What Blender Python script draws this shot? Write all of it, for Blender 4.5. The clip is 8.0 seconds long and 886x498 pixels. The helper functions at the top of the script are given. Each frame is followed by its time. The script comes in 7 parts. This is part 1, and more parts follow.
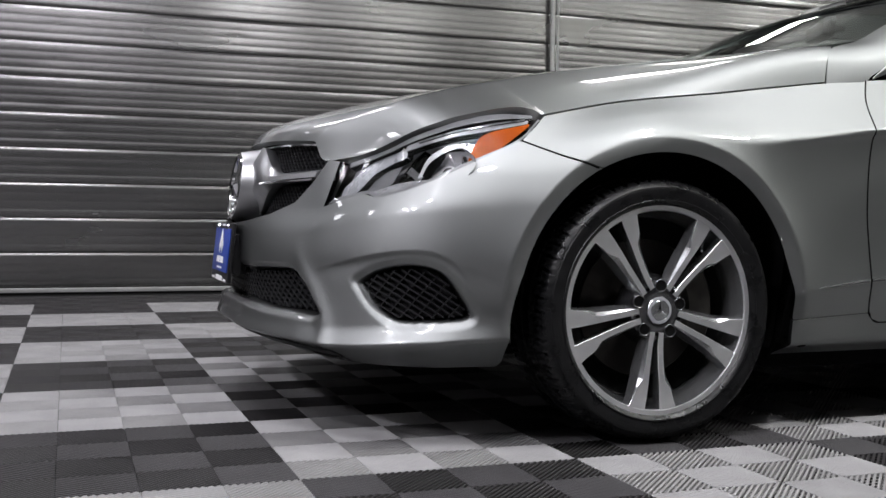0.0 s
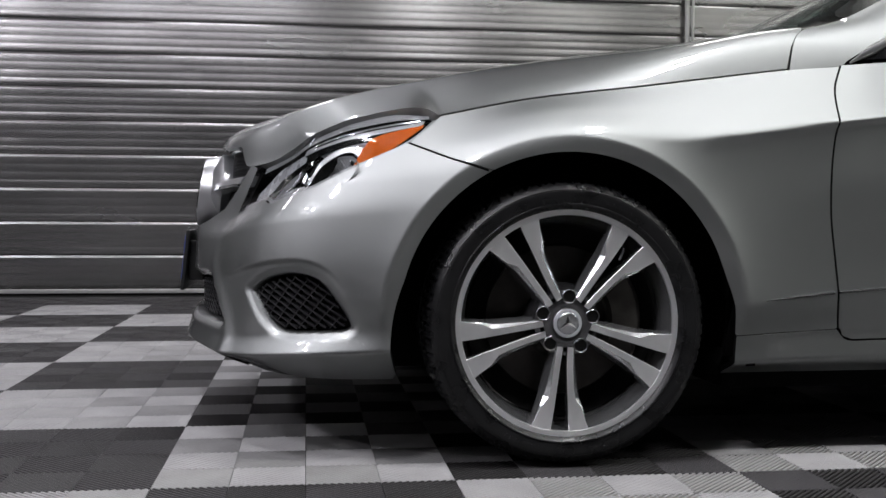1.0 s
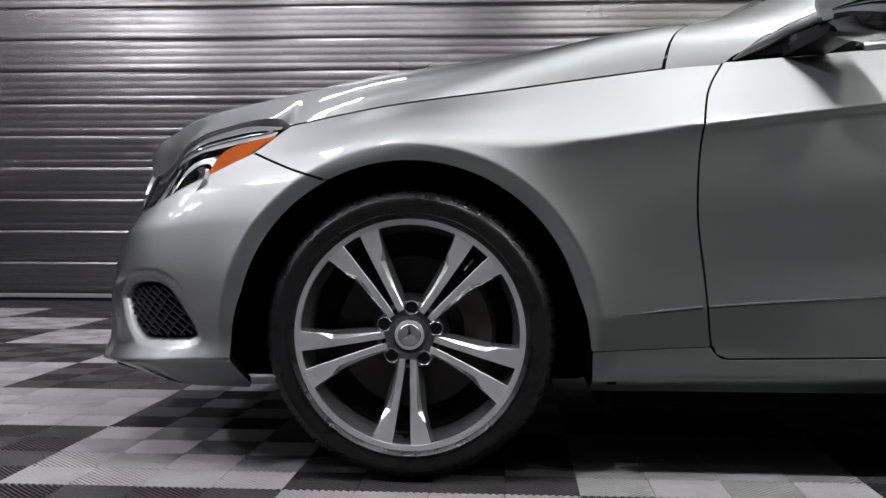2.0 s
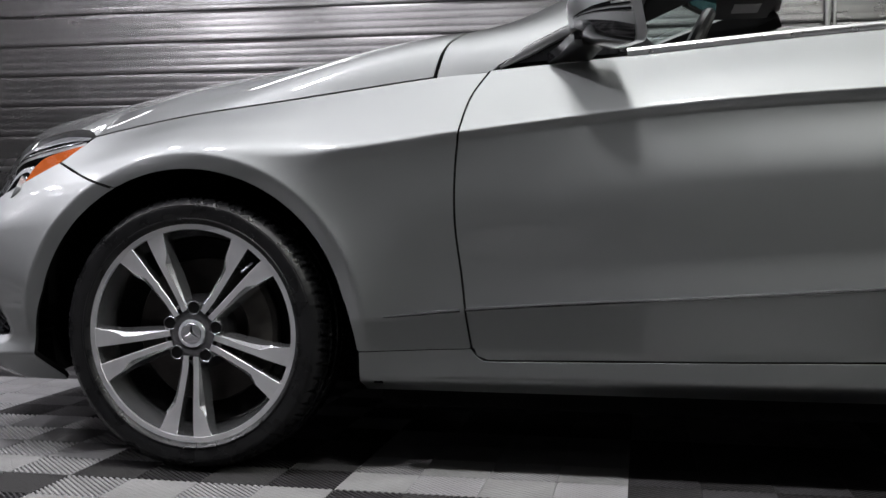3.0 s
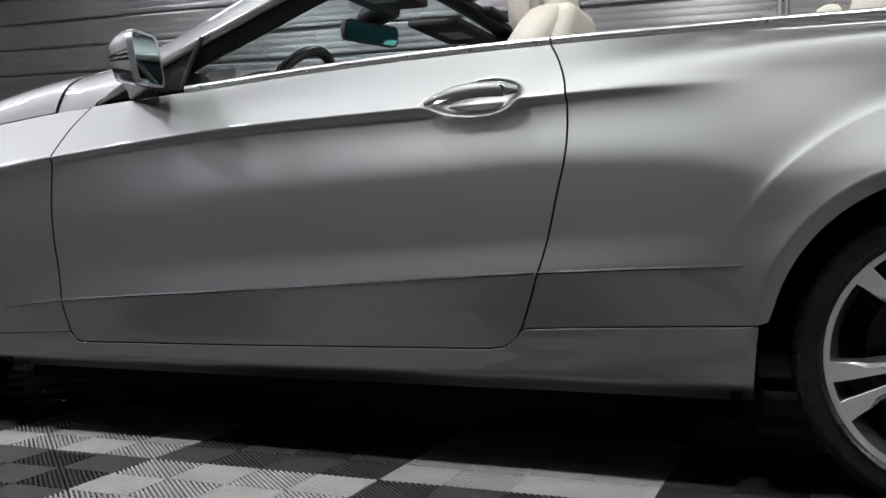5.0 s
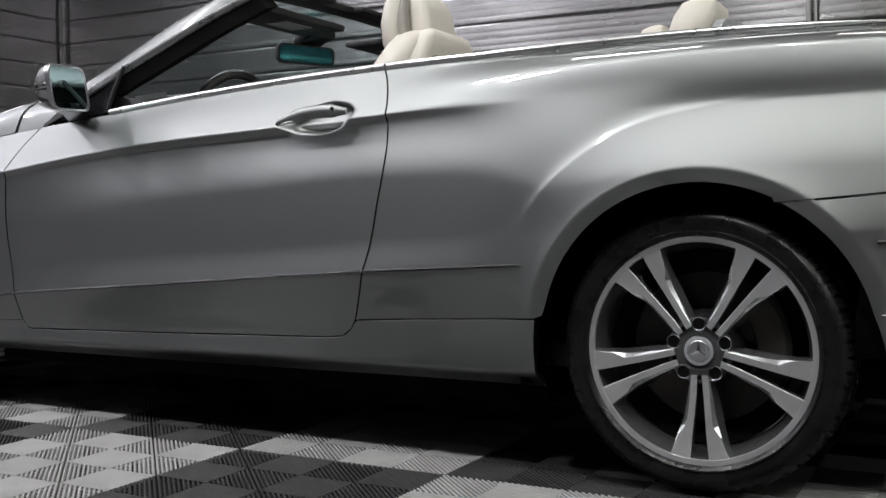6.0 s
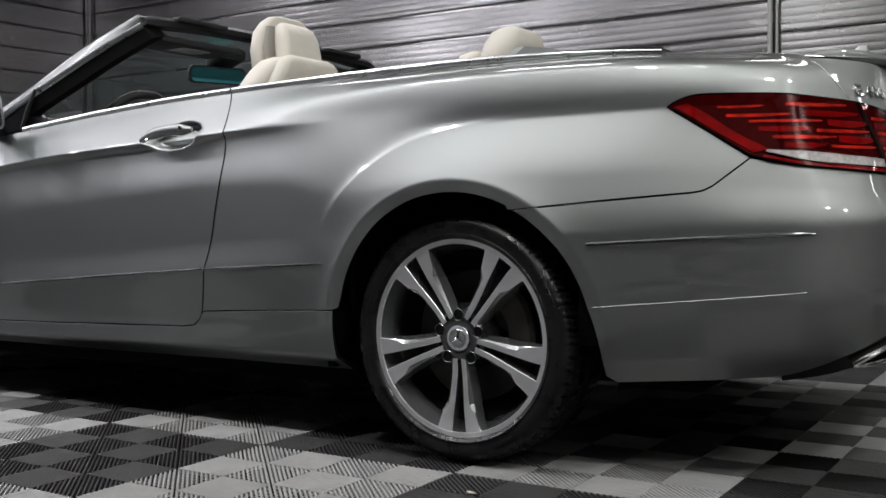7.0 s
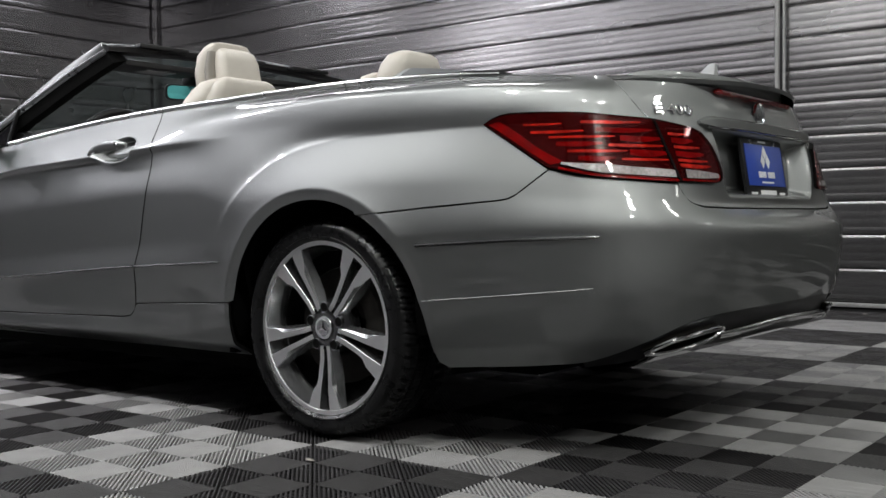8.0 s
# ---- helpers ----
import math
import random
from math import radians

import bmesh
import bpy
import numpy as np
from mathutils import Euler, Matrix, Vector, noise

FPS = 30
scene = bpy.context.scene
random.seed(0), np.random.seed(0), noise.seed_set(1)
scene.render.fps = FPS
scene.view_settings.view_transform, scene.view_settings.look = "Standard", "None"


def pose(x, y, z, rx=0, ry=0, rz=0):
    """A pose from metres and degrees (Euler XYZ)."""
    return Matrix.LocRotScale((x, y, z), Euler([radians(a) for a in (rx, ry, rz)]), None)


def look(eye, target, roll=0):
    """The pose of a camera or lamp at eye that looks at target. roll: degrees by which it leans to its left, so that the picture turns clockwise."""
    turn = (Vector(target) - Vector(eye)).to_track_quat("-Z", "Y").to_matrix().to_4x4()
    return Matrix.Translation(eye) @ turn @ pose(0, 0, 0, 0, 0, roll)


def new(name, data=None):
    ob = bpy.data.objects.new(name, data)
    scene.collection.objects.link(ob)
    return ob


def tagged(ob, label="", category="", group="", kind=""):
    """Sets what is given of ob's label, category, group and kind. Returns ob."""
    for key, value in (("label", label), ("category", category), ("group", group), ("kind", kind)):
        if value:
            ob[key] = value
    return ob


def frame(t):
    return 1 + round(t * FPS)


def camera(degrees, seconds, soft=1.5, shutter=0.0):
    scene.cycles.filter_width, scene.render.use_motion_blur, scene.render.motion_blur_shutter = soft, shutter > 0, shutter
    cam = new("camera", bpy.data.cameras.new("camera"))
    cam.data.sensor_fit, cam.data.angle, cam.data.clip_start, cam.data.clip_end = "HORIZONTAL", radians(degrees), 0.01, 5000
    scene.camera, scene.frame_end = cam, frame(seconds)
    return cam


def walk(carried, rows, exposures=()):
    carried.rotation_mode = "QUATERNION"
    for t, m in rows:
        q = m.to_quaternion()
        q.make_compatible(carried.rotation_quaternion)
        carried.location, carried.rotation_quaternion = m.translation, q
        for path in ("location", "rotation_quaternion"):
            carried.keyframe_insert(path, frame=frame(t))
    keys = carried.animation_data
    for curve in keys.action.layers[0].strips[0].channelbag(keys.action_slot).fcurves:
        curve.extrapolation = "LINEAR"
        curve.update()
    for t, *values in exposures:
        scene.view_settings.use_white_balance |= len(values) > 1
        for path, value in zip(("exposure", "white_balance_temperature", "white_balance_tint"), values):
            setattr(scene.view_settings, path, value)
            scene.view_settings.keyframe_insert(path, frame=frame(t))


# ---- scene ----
cam = camera(46.3, 8.0)
PATH = [
    (0, (-1.3, -2.095, 0.524), (-0.618, -0.216, 0.462), 0.7),
    (0.5, (-0.926, -2.14, 0.529), (-0.433, -0.203, 0.466), 0.5),
    (1, (-0.559, -2.172, 0.543), (-0.297, -0.19, 0.478), 0.3),
    (2.5, (0.611, -2.171, 0.553), (0.335, -0.19, 0.506), 0.2),
    (3, (0.99, -2.165, 0.582), (0.612, -0.203, 0.513), 0.1),
    (3.5, (1.378, -2.168, 0.573), (0.897, -0.227, 0.519), 0.2),
    (4, (1.756, -2.204, 0.568), (1.219, -0.277, 0.526), -0.0),
    (4.5, (2.158, -2.183, 0.584), (1.551, -0.278, 0.526), -0.2),
    (5, (2.536, -2.2, 0.593), (1.828, -0.331, 0.53), -0.3),
    (6.5, (3.719, -2.19, 0.616), (2.692, -0.475, 0.548), -0.6),
    (7, (4.088, -2.173, 0.61), (3.022, -0.482, 0.549), -0.5),
    (7.5, (4.457, -2.135, 0.61), (3.307, -0.5, 0.553), -0.4),
    (8, (4.819, -2.081, 0.612), (3.586, -0.507, 0.556), -0.5),
]
walk(cam, [(t, look(eye, target, roll)) for t, eye, target, roll in PATH], exposures=[(0, 0.06), (1.0, 0.03), (2.5, -0.05), (4.5, -0.01), (6.5, -0.10), (8, -0.12)])


# ---- light ----
world = bpy.data.worlds.new("hall_dark")
world.use_nodes = True
world.node_tree.nodes["Background"].inputs[0].default_value = (0.02, 0.02, 0.022, 1)
world.node_tree.nodes["Background"].inputs[1].default_value = 0.3
scene.world = world
CEIL = 3.9


# ---- materials ----
def material(name, color, rough=0.5, metal=0.0, coat=0.0, vary=0.0, scale=8.0, bump=0.0, bscale=60.0, stretch=(1, 1, 1), spec=0.5, coat_rough=0.03, rvary=0.0, random=0.0):
    m = bpy.data.materials.new(name)
    m.use_nodes = True
    nt = m.node_tree
    p = nt.nodes["Principled BSDF"]
    p.inputs["Base Color"].default_value = (*color, 1)
    p.inputs["Roughness"].default_value = rough
    p.inputs["Metallic"].default_value = metal
    p.inputs["Specular IOR Level"].default_value = spec
    p.inputs["Coat Weight"].default_value = coat
    p.inputs["Coat Roughness"].default_value = coat_rough
    tc = nt.nodes.new("ShaderNodeTexCoord")
    mp = nt.nodes.new("ShaderNodeMapping")
    mp.inputs["Scale"].default_value = stretch
    nt.links.new(tc.outputs["Object"], mp.inputs["Vector"])
    if vary or rvary:
        n1 = nt.nodes.new("ShaderNodeTexNoise")
        n1.inputs["Scale"].default_value, n1.inputs["Detail"].default_value = scale, 6
        nt.links.new(mp.outputs[0], n1.inputs["Vector"])
        if vary:
            r = nt.nodes.new("ShaderNodeMapRange")
            r.inputs[1].default_value, r.inputs[2].default_value = 0.3, 0.7
            r.inputs[3].default_value, r.inputs[4].default_value = 1 - vary, 1 + vary
            nt.links.new(n1.outputs[0], r.inputs[0])
            x = nt.nodes.new("ShaderNodeMix")
            x.data_type, x.blend_type = "RGBA", "MULTIPLY"
            x.inputs[0].default_value = 1
            x.inputs[6].default_value = (*color, 1)
            nt.links.new(r.outputs[0], x.inputs[7])
            out = x.outputs[2]
            if random:
                oi = nt.nodes.new("ShaderNodeObjectInfo")
                r2 = nt.nodes.new("ShaderNodeMapRange")
                r2.inputs[3].default_value, r2.inputs[4].default_value = 1 - random, 1 + random
                nt.links.new(oi.outputs["Random"], r2.inputs[0])
                y = nt.nodes.new("ShaderNodeMix")
                y.data_type, y.blend_type = "RGBA", "MULTIPLY"
                y.inputs[0].default_value = 1
                nt.links.new(out, y.inputs[6])
                nt.links.new(r2.outputs[0], y.inputs[7])
                out = y.outputs[2]
            nt.links.new(out, p.inputs["Base Color"])
        if rvary:
            r = nt.nodes.new("ShaderNodeMapRange")
            r.inputs[1].default_value, r.inputs[2].default_value = 0.3, 0.7
            r.inputs[3].default_value, r.inputs[4].default_value = max(rough - rvary, 0.02), rough + rvary
            nt.links.new(n1.outputs[0], r.inputs[0])
            nt.links.new(r.outputs[0], p.inputs["Roughness"])
    if bump:
        n2 = nt.nodes.new("ShaderNodeTexNoise")
        n2.inputs["Scale"].default_value, n2.inputs["Detail"].default_value = bscale, 4
        nt.links.new(mp.outputs[0], n2.inputs["Vector"])
        b = nt.nodes.new("ShaderNodeBump")
        b.inputs["Strength"].default_value, b.inputs["Distance"].default_value = bump, 0.01
        nt.links.new(n2.outputs[0], b.inputs["Height"])
        nt.links.new(b.outputs[0], p.inputs["Normal"])
    return m


def glass(name, color, rough=0.0, ior=1.45):
    m = bpy.data.materials.new(name)
    m.use_nodes = True
    p = m.node_tree.nodes["Principled BSDF"]
    p.inputs["Base Color"].default_value = (*color, 1)
    p.inputs["Roughness"].default_value = rough
    p.inputs["Transmission Weight"].default_value = 1
    p.inputs["IOR"].default_value = ior
    return m


def thin_glass(name, tint, gloss=0.08):
    """A pane: clear tint with a sharp reflection on it."""
    m = bpy.data.materials.new(name)
    m.use_nodes = True
    nt = m.node_tree
    nt.nodes.remove(nt.nodes["Principled BSDF"])
    t, g, mix, f, p, a = (nt.nodes.new("ShaderNode" + k) for k in ("BsdfTransparent", "BsdfGlossy", "MixShader", "LayerWeight", "Math", "Math"))
    t.inputs[0].default_value = (*tint, 1)
    g.inputs["Roughness"].default_value = 0.01
    f.inputs[0].default_value = 0.5
    p.operation, p.inputs[1].default_value = "POWER", 5
    a.operation, a.inputs[1].default_value, a.inputs[2].default_value = "MULTIPLY_ADD", 1 - gloss, gloss
    nt.links.new(f.outputs["Facing"], p.inputs[0])
    nt.links.new(p.outputs[0], a.inputs[0])
    nt.links.new(a.outputs[0], mix.inputs[0])
    nt.links.new(t.outputs[0], mix.inputs[1])
    nt.links.new(g.outputs[0], mix.inputs[2])
    nt.links.new(mix.outputs[0], nt.nodes["Material Output"].inputs[0])
    return m


def flake_paint(name, color, rough):
    """Metallic paint: a broad sheen of aluminium flakes under a sharp clear coat."""
    m = bpy.data.materials.new(name)
    m.use_nodes = True
    nt = m.node_tree
    nt.nodes.remove(nt.nodes["Principled BSDF"])
    co, noise, ramp = (nt.nodes.new("ShaderNode" + k) for k in ("TexCoord", "TexNoise", "MixRGB"))
    flake, coat, mix, fres = (nt.nodes.new("ShaderNode" + k) for k in ("BsdfGlossy", "BsdfGlossy", "MixShader", "Fresnel"))
    noise.inputs["Scale"].default_value = 900
    nt.links.new(co.outputs["Object"], noise.inputs["Vector"])
    ramp.inputs[1].default_value = (*[c * 0.96 for c in color], 1)
    ramp.inputs[2].default_value = (*[c * 1.04 for c in color], 1)
    nt.links.new(noise.outputs["Fac"], ramp.inputs[0])
    nt.links.new(ramp.outputs[0], flake.inputs["Color"])
    flake.distribution, coat.distribution = "BECKMANN", "GGX"
    flake.inputs["Roughness"].default_value = rough
    coat.inputs["Roughness"].default_value = 0.03
    coat.inputs["Color"].default_value = (0.9, 0.9, 0.9, 1)
    fres.inputs["IOR"].default_value = 1.54
    nt.links.new(fres.outputs[0], mix.inputs[0])
    # flakes lying askew scatter a little light all round
    askew, body = nt.nodes.new("ShaderNodeBsdfDiffuse"), nt.nodes.new("ShaderNodeMixShader")
    askew.inputs["Color"].default_value = (*color, 1)
    body.inputs[0].default_value = 0.09
    nt.links.new(flake.outputs[0], body.inputs[1])
    nt.links.new(askew.outputs[0], body.inputs[2])
    nt.links.new(body.outputs[0], mix.inputs[1])
    nt.links.new(coat.outputs[0], mix.inputs[2])
    nt.links.new(mix.outputs[0], nt.nodes["Material Output"].inputs[0])
    return m


PAINT = flake_paint("silver_paint", (0.286, 0.295, 0.295), 0.567)
CHROME = material("chrome", (0.78, 0.78, 0.8), 0.07, 1.0, rvary=0.03, scale=30)
TRIM = material("dull_trim", (0.20, 0.203, 0.21), 0.22, 1.0, rvary=0.04, scale=20)
BRIGHT = material("polished_trim", (0.72, 0.72, 0.73), 0.30, 1.0, rvary=0.04, scale=20)
SATIN = material("satin_chrome", (0.55, 0.56, 0.58), 0.22, 1.0, rvary=0.04, scale=20)
MACHINED = material("machined_alloy", (0.86, 0.865, 0.875), 0.42, 1.0, 0.0, 0.03, 40, rvary=0.04)
RIMGREY = material("grey_wheel_paint", (0.38, 0.383, 0.392), 0.26, 0.9, 0.6, 0.04, 30)
HUBGREY = material("dark_hub_paint", (0.10, 0.10, 0.105), 0.24, 0.85, 0.6, 0.04, 30)
RUBBER = material("tyre_rubber", (0.0065, 0.0065, 0.007), 0.30, 0.0, 0.0, 0.3, 25, 0.10, 300, rvary=0.10, spec=0.28)
BLACK = material("black_plastic", (0.012, 0.012, 0.013), 0.38, 0.0, 0.0, 0.2, 40, 0.08, 400, spec=0.4)
GLOSSBLACK = material("gloss_black", (0.006, 0.006, 0.007), 0.12, 0.0, 0.5, 0.1, 20)
# near-black for the underbody, and for shade put into gaps, holes and wells
UNDER = material("underbody_shade_black", (0.004, 0.004, 0.004), 0.9, 0.0, 0.0, 0.3, 10, spec=0.08)
LEATHER = material("cream_leather", (0.62, 0.58, 0.52), 0.48, 0.0, 0.0, 0.05, 12, 0.12, 500)
# shaded copy of the cream leather, for seams and the headrest joint; crumbs too
LEATHERSHADE = material("cream_leather_shade", (0.30, 0.28, 0.25), 0.6, 0.0, 0.0, 0.05, 12, 0.1, 300)
DASH = material("dark_dashboard", (0.018, 0.018, 0.02), 0.5, 0.0, 0.0, 0.2, 30, 0.1, 500)
GREYTRIM = material("grey_interior_trim", (0.33, 0.34, 0.36), 0.4, 0.2, 0.0, 0.05, 30)
DISC = material("brake_iron", (0.035, 0.032, 0.03), 0.45, 0.8, 0.0, 0.25, 30, rvary=0.1)
CALIPER = material("cast_caliper", (0.06, 0.056, 0.05), 0.5, 0.6, 0.0, 0.3, 25)
GLASS = thin_glass("windscreen_glass", (0.56, 0.66, 0.64))
SMOKE = thin_glass("smoked_tail_lens", (0.86, 0.52, 0.52), 0.05)
LENS = thin_glass("clear_lamp_lens", (0.95, 0.955, 0.96), 0.035)
MIRROR = material("mirror_glass", (0.36, 0.50, 0.50), 0.02, 1.0)
TINTMIRROR = material("teal_dimming_mirror", (0.10, 0.42, 0.45), 0.04, 1.0)
AMBER = material("amber_reflector", (0.34, 0.062, 0.0), 0.45, 0.0, 0.0, 0.12, 60, 0.15, 500, spec=0.06)
GRILLEMESH = material("grille_plastic", (0.022, 0.022, 0.024), 0.30, 0.25, 0.0, 0.2, 40)
LAMPBROW = material("lamp_brow", (0.17, 0.173, 0.18), 0.30, 0.25, 0.3, 0.1, 30)
SHROUD = material("satin_shroud", (0.50, 0.505, 0.52), 0.36, 1.0, 0.3, rvary=0.04, scale=20)
LAMPDARK = material("lamp_housing_dark", (0.46, 0.465, 0.48), 0.30, 0.3, 0.0, 0.15, 30)
LAMPSILVER = material("lamp_bowl_silver", (0.62, 0.63, 0.65), 0.24, 0.45, 0.0, 0.12, 40, rvary=0.06)
LAMPSTRIP = material("lamp_strip_grey", (0.34, 0.345, 0.355), 0.34, 0.8, 0.0, 0.1, 30)
LAMPGREY = material("lamp_housing_silver", (0.36, 0.37, 0.39), 0.30, 0.4, 0.0, 0.10, 30, rvary=0.06)
REFLECTOR = material("lamp_reflector", (0.80, 0.81, 0.83), 0.10, 1.0)
REDLENS = material("red_lamp_lens", (0.22, 0.004, 0.005), 0.08, 0.0, 1.0, 0.35, 30)
DARKRED = material("smoked_red_lens", (0.045, 0.0018, 0.0024), 0.06, 0.0, 1.0, 0.3, 30)
REDGLOW = material("bright_red_reflector", (0.58, 0.030, 0.014), 0.2, 0.2, 1.0, 0.6, 55)
CLEARLENS = material("clear_reversing_lens", (0.42, 0.38, 0.38), 0.15, 0.3, 1.0, 0.3, 120, 0.4, 300)
PRISM = material("fluted_clear_plastic", (0.30, 0.305, 0.315), 0.18, 0.3, 0.6, 0.3, 120, 0.5, 300)
BLUE = material("blue_plate", (0.03, 0.075, 0.42), 0.35, 0.0, 0.4, 0.03, 20)
WHITE = material("white_print", (0.82, 0.82, 0.83), 0.5)
STEEL = material("ribbed_steel_sheet", (0.236, 0.232, 0.232), 0.25, 0.95, 0.0, 0.06, 3.0, 0.0, 2.0, (0.25, 1, 1.0), rvary=0.03)
SCREW = material("screw_head", (0.62, 0.62, 0.62), 0.25, 1.0)
CONDUIT = material("painted_conduit", (0.45, 0.45, 0.44), 0.4, 0.5, 0.0, 0.08, 6)
SLAB = material("dark_slab", (0.008, 0.008, 0.008), 0.85, 0.0, 0.0, 0.3, 4, spec=0.1)
TILELIGHT = material("light_grey_tile", (0.275, 0.271, 0.272), 0.46, 0.0, 0.0, 0.14, 9, 0.05, 200, random=0.10, rvary=0.07, spec=0.35)
TILEDARK = material("graphite_tile", (0.0265, 0.0250, 0.0262), 0.46, 0.0, 0.0, 0.25, 9, 0.05, 200, random=0.2, rvary=0.07, spec=0.38)
CEILING = material("white_ceiling_sheet", (0.75, 0.75, 0.74), 0.6, 0.0, 0.0, 0.08, 1.5, 0.1, 20)
BEAM = material("dark_steel_beam", (0.06, 0.06, 0.065), 0.5, 0.4, 0.0, 0.2, 5)
# for the unseen south wall; kept dark so the car's flank reflects little
PLAIN = material("unseen_dark_wall", (0.048, 0.048, 0.050), 0.55, 0.1, 0.0, 0.15, 1.2, 0.1, 12)


# ---- building helpers ----
def mesh_ob(name, verts, faces, mats, parent=None, label="", normals=None, idx=None, smooth=True, sharp=None):
    me = bpy.data.meshes.new(name)
    me.from_pydata([tuple(v) for v in verts], [], [tuple(f) for f in faces])
    for m in (mats if isinstance(mats, (list, tuple)) else [mats]):
        me.materials.append(m)
    if idx is not None:
        me.polygons.foreach_set("material_index", np.asarray(idx, dtype=np.int32))
    me.polygons.foreach_set("use_smooth", [smooth] * len(me.polygons))
    me.update()
    if normals is not None:
        me.normals_split_custom_set_from_vertices([tuple(n) for n in normals])
    elif sharp is not None:
        me.set_sharp_from_angle(angle=radians(sharp))
    ob = new(name, me)
    ob.parent = parent
    if label:
        tagged(ob, label)
    return ob


def part(name, bm, mat, parent, label="", sharp=35):
    """Links a bmesh as one mesh object under a thing or a part."""
    me = bpy.data.meshes.new(name)
    bmesh.ops.recalc_face_normals(bm, faces=bm.faces)
    bm.to_mesh(me)
    bm.free()
    for m in (mat if isinstance(mat, (list, tuple)) else [mat]):
        me.materials.append(m)
    me.polygons.foreach_set("use_smooth", [True] * len(me.polygons))
    me.set_sharp_from_angle(angle=radians(sharp))
    ob = new(name, me)
    ob.parent = parent
    if label:
        tagged(ob, label)
    return ob


def root(name, label, category, at=(0, 0, 0), group=""):
    ob = new(name)
    ob.location = at
    ob.empty_display_size = 0.1
    return tagged(ob, label, category, group)


def box(bm, lo, hi, bevel=0.0, m=None, seg=2):
    lo, hi = Vector(lo), Vector(hi)
    r = bmesh.ops.create_cube(bm, size=1, matrix=(m or Matrix()) @ Matrix.Translation((lo + hi) / 2) @ Matrix.Diagonal((*(hi - lo), 1)))
    if bevel:
        es = list({e for v in r["verts"] for e in v.link_edges})
        bmesh.ops.bevel(bm, geom=es, offset=bevel, segments=seg, affect="EDGES", profile=0.6)
    return bm


def tube(bm, pts, radius, sides=10, flat=1.0, up=(0, 0, 1), cap=True):
    """A round or flattened bar along points; radius may be a list."""
    pts = [Vector([float(c) for c in p]) for p in pts]
    rad = [float(r) for r in radius] if isinstance(radius, (list, tuple)) else [radius] * len(pts)
    rings = []
    for i, p in enumerate(pts):
        d = (pts[min(i + 1, len(pts) - 1)] - pts[max(i - 1, 0)]).normalized()
        a = d.cross(Vector(up)).normalized()
        b = a.cross(d)
        rings.append([bm.verts.new(p + rad[i] * (math.cos(t) * a + flat * math.sin(t) * b)) for t in (2 * math.pi * k / sides for k in range(sides))])
    for r0, r1 in zip(rings[:-1], rings[1:]):
        for k in range(sides):
            bm.faces.new((r0[k], r0[(k + 1) % sides], r1[(k + 1) % sides], r1[k]))
    if cap:
        bm.faces.new(rings[0][::-1])
        bm.faces.new(rings[-1])
    return bm


def lathe(bm, prof, n=64, axis_y=True, at=(0, 0, 0), mat=None, closed=False):
    """Turns (radius, y) pairs about the y axis."""
    rings = []
    for r, y in prof:
        rings.append([bm.verts.new((at[0] + r * math.cos(2 * math.pi * k / n), at[1] + y, at[2] + r * math.sin(2 * math.pi * k / n))) for k in range(n)])
    pairs = list(zip(rings[:-1], rings[1:])) + ([(rings[-1], rings[0])] if closed else [])
    for j, (r0, r1) in enumerate(pairs):
        for k in range(n):
            f = bm.faces.new((r0[k], r0[(k + 1) % n], r1[(k + 1) % n], r1[k]))
            if mat:
                f.material_index = mat[j]
    return rings


def loft(bm, rings, close=True, cap=True):
    vs = [[bm.verts.new(tuple(p)) for p in r] for r in rings]
    n = len(vs[0])
    for a, b in zip(vs[:-1], vs[1:]):
        for k in range(n if close else n - 1):
            bm.faces.new((a[k], a[(k + 1) % n], b[(k + 1) % n], b[k]))
    if cap and close:
        bm.faces.new(vs[0][::-1])
        bm.faces.new(vs[-1])
    return vs


def rounded(w, h, r, n=5):
    """Outline of a rounded rectangle round the origin."""
    out = []
    for cx, cy, a0 in ((w - r, h - r, 0), (r - w, h - r, 90), (r - w, r - h, 180), (w - r, r - h, 270)):
        out += [(cx + r * math.cos(radians(a0 + 90 * k / n)), cy + r * math.sin(radians(a0 + 90 * k / n))) for k in range(n + 1)]
    return out



def pchip(xs, ys, x):
    """Monotone cubic interpolation; ys may be a matrix with one column per value."""
    xs, ys = np.asarray(xs, float), np.asarray(ys, float)
    h = np.diff(xs)
    if ys.ndim > 1:
        h = h[:, None]
    dl = np.diff(ys, axis=0) / h
    m = np.zeros_like(ys)
    if len(xs) > 2:
        w1, w2 = 2 * h[1:] + h[:-1], h[1:] + 2 * h[:-1]
        ok = dl[:-1] * dl[1:] > 0
        with np.errstate(divide="ignore", invalid="ignore"):
            hm = (w1 + w2) / (w1 / dl[:-1] + w2 / dl[1:])
        m[1:-1] = np.where(ok, hm, 0)
    m[0], m[-1] = dl[0], dl[-1]
    x = np.clip(np.asarray(x, float), xs[0], xs[-1])
    i = np.clip(np.searchsorted(xs, x) - 1, 0, len(xs) - 2)
    hh, t = (xs[i + 1] - xs[i]), (x - xs[i]) / (xs[i + 1] - xs[i])
    if ys.ndim > 1:
        hh, t = hh[:, None], t[:, None]
    return ((1 + 2 * t) * (1 - t) ** 2 * ys[i] + t * (1 - t) ** 2 * hh * m[i] + t * t * (3 - 2 * t) * ys[i + 1] + t * t * (t - 1) * hh * m[i + 1])


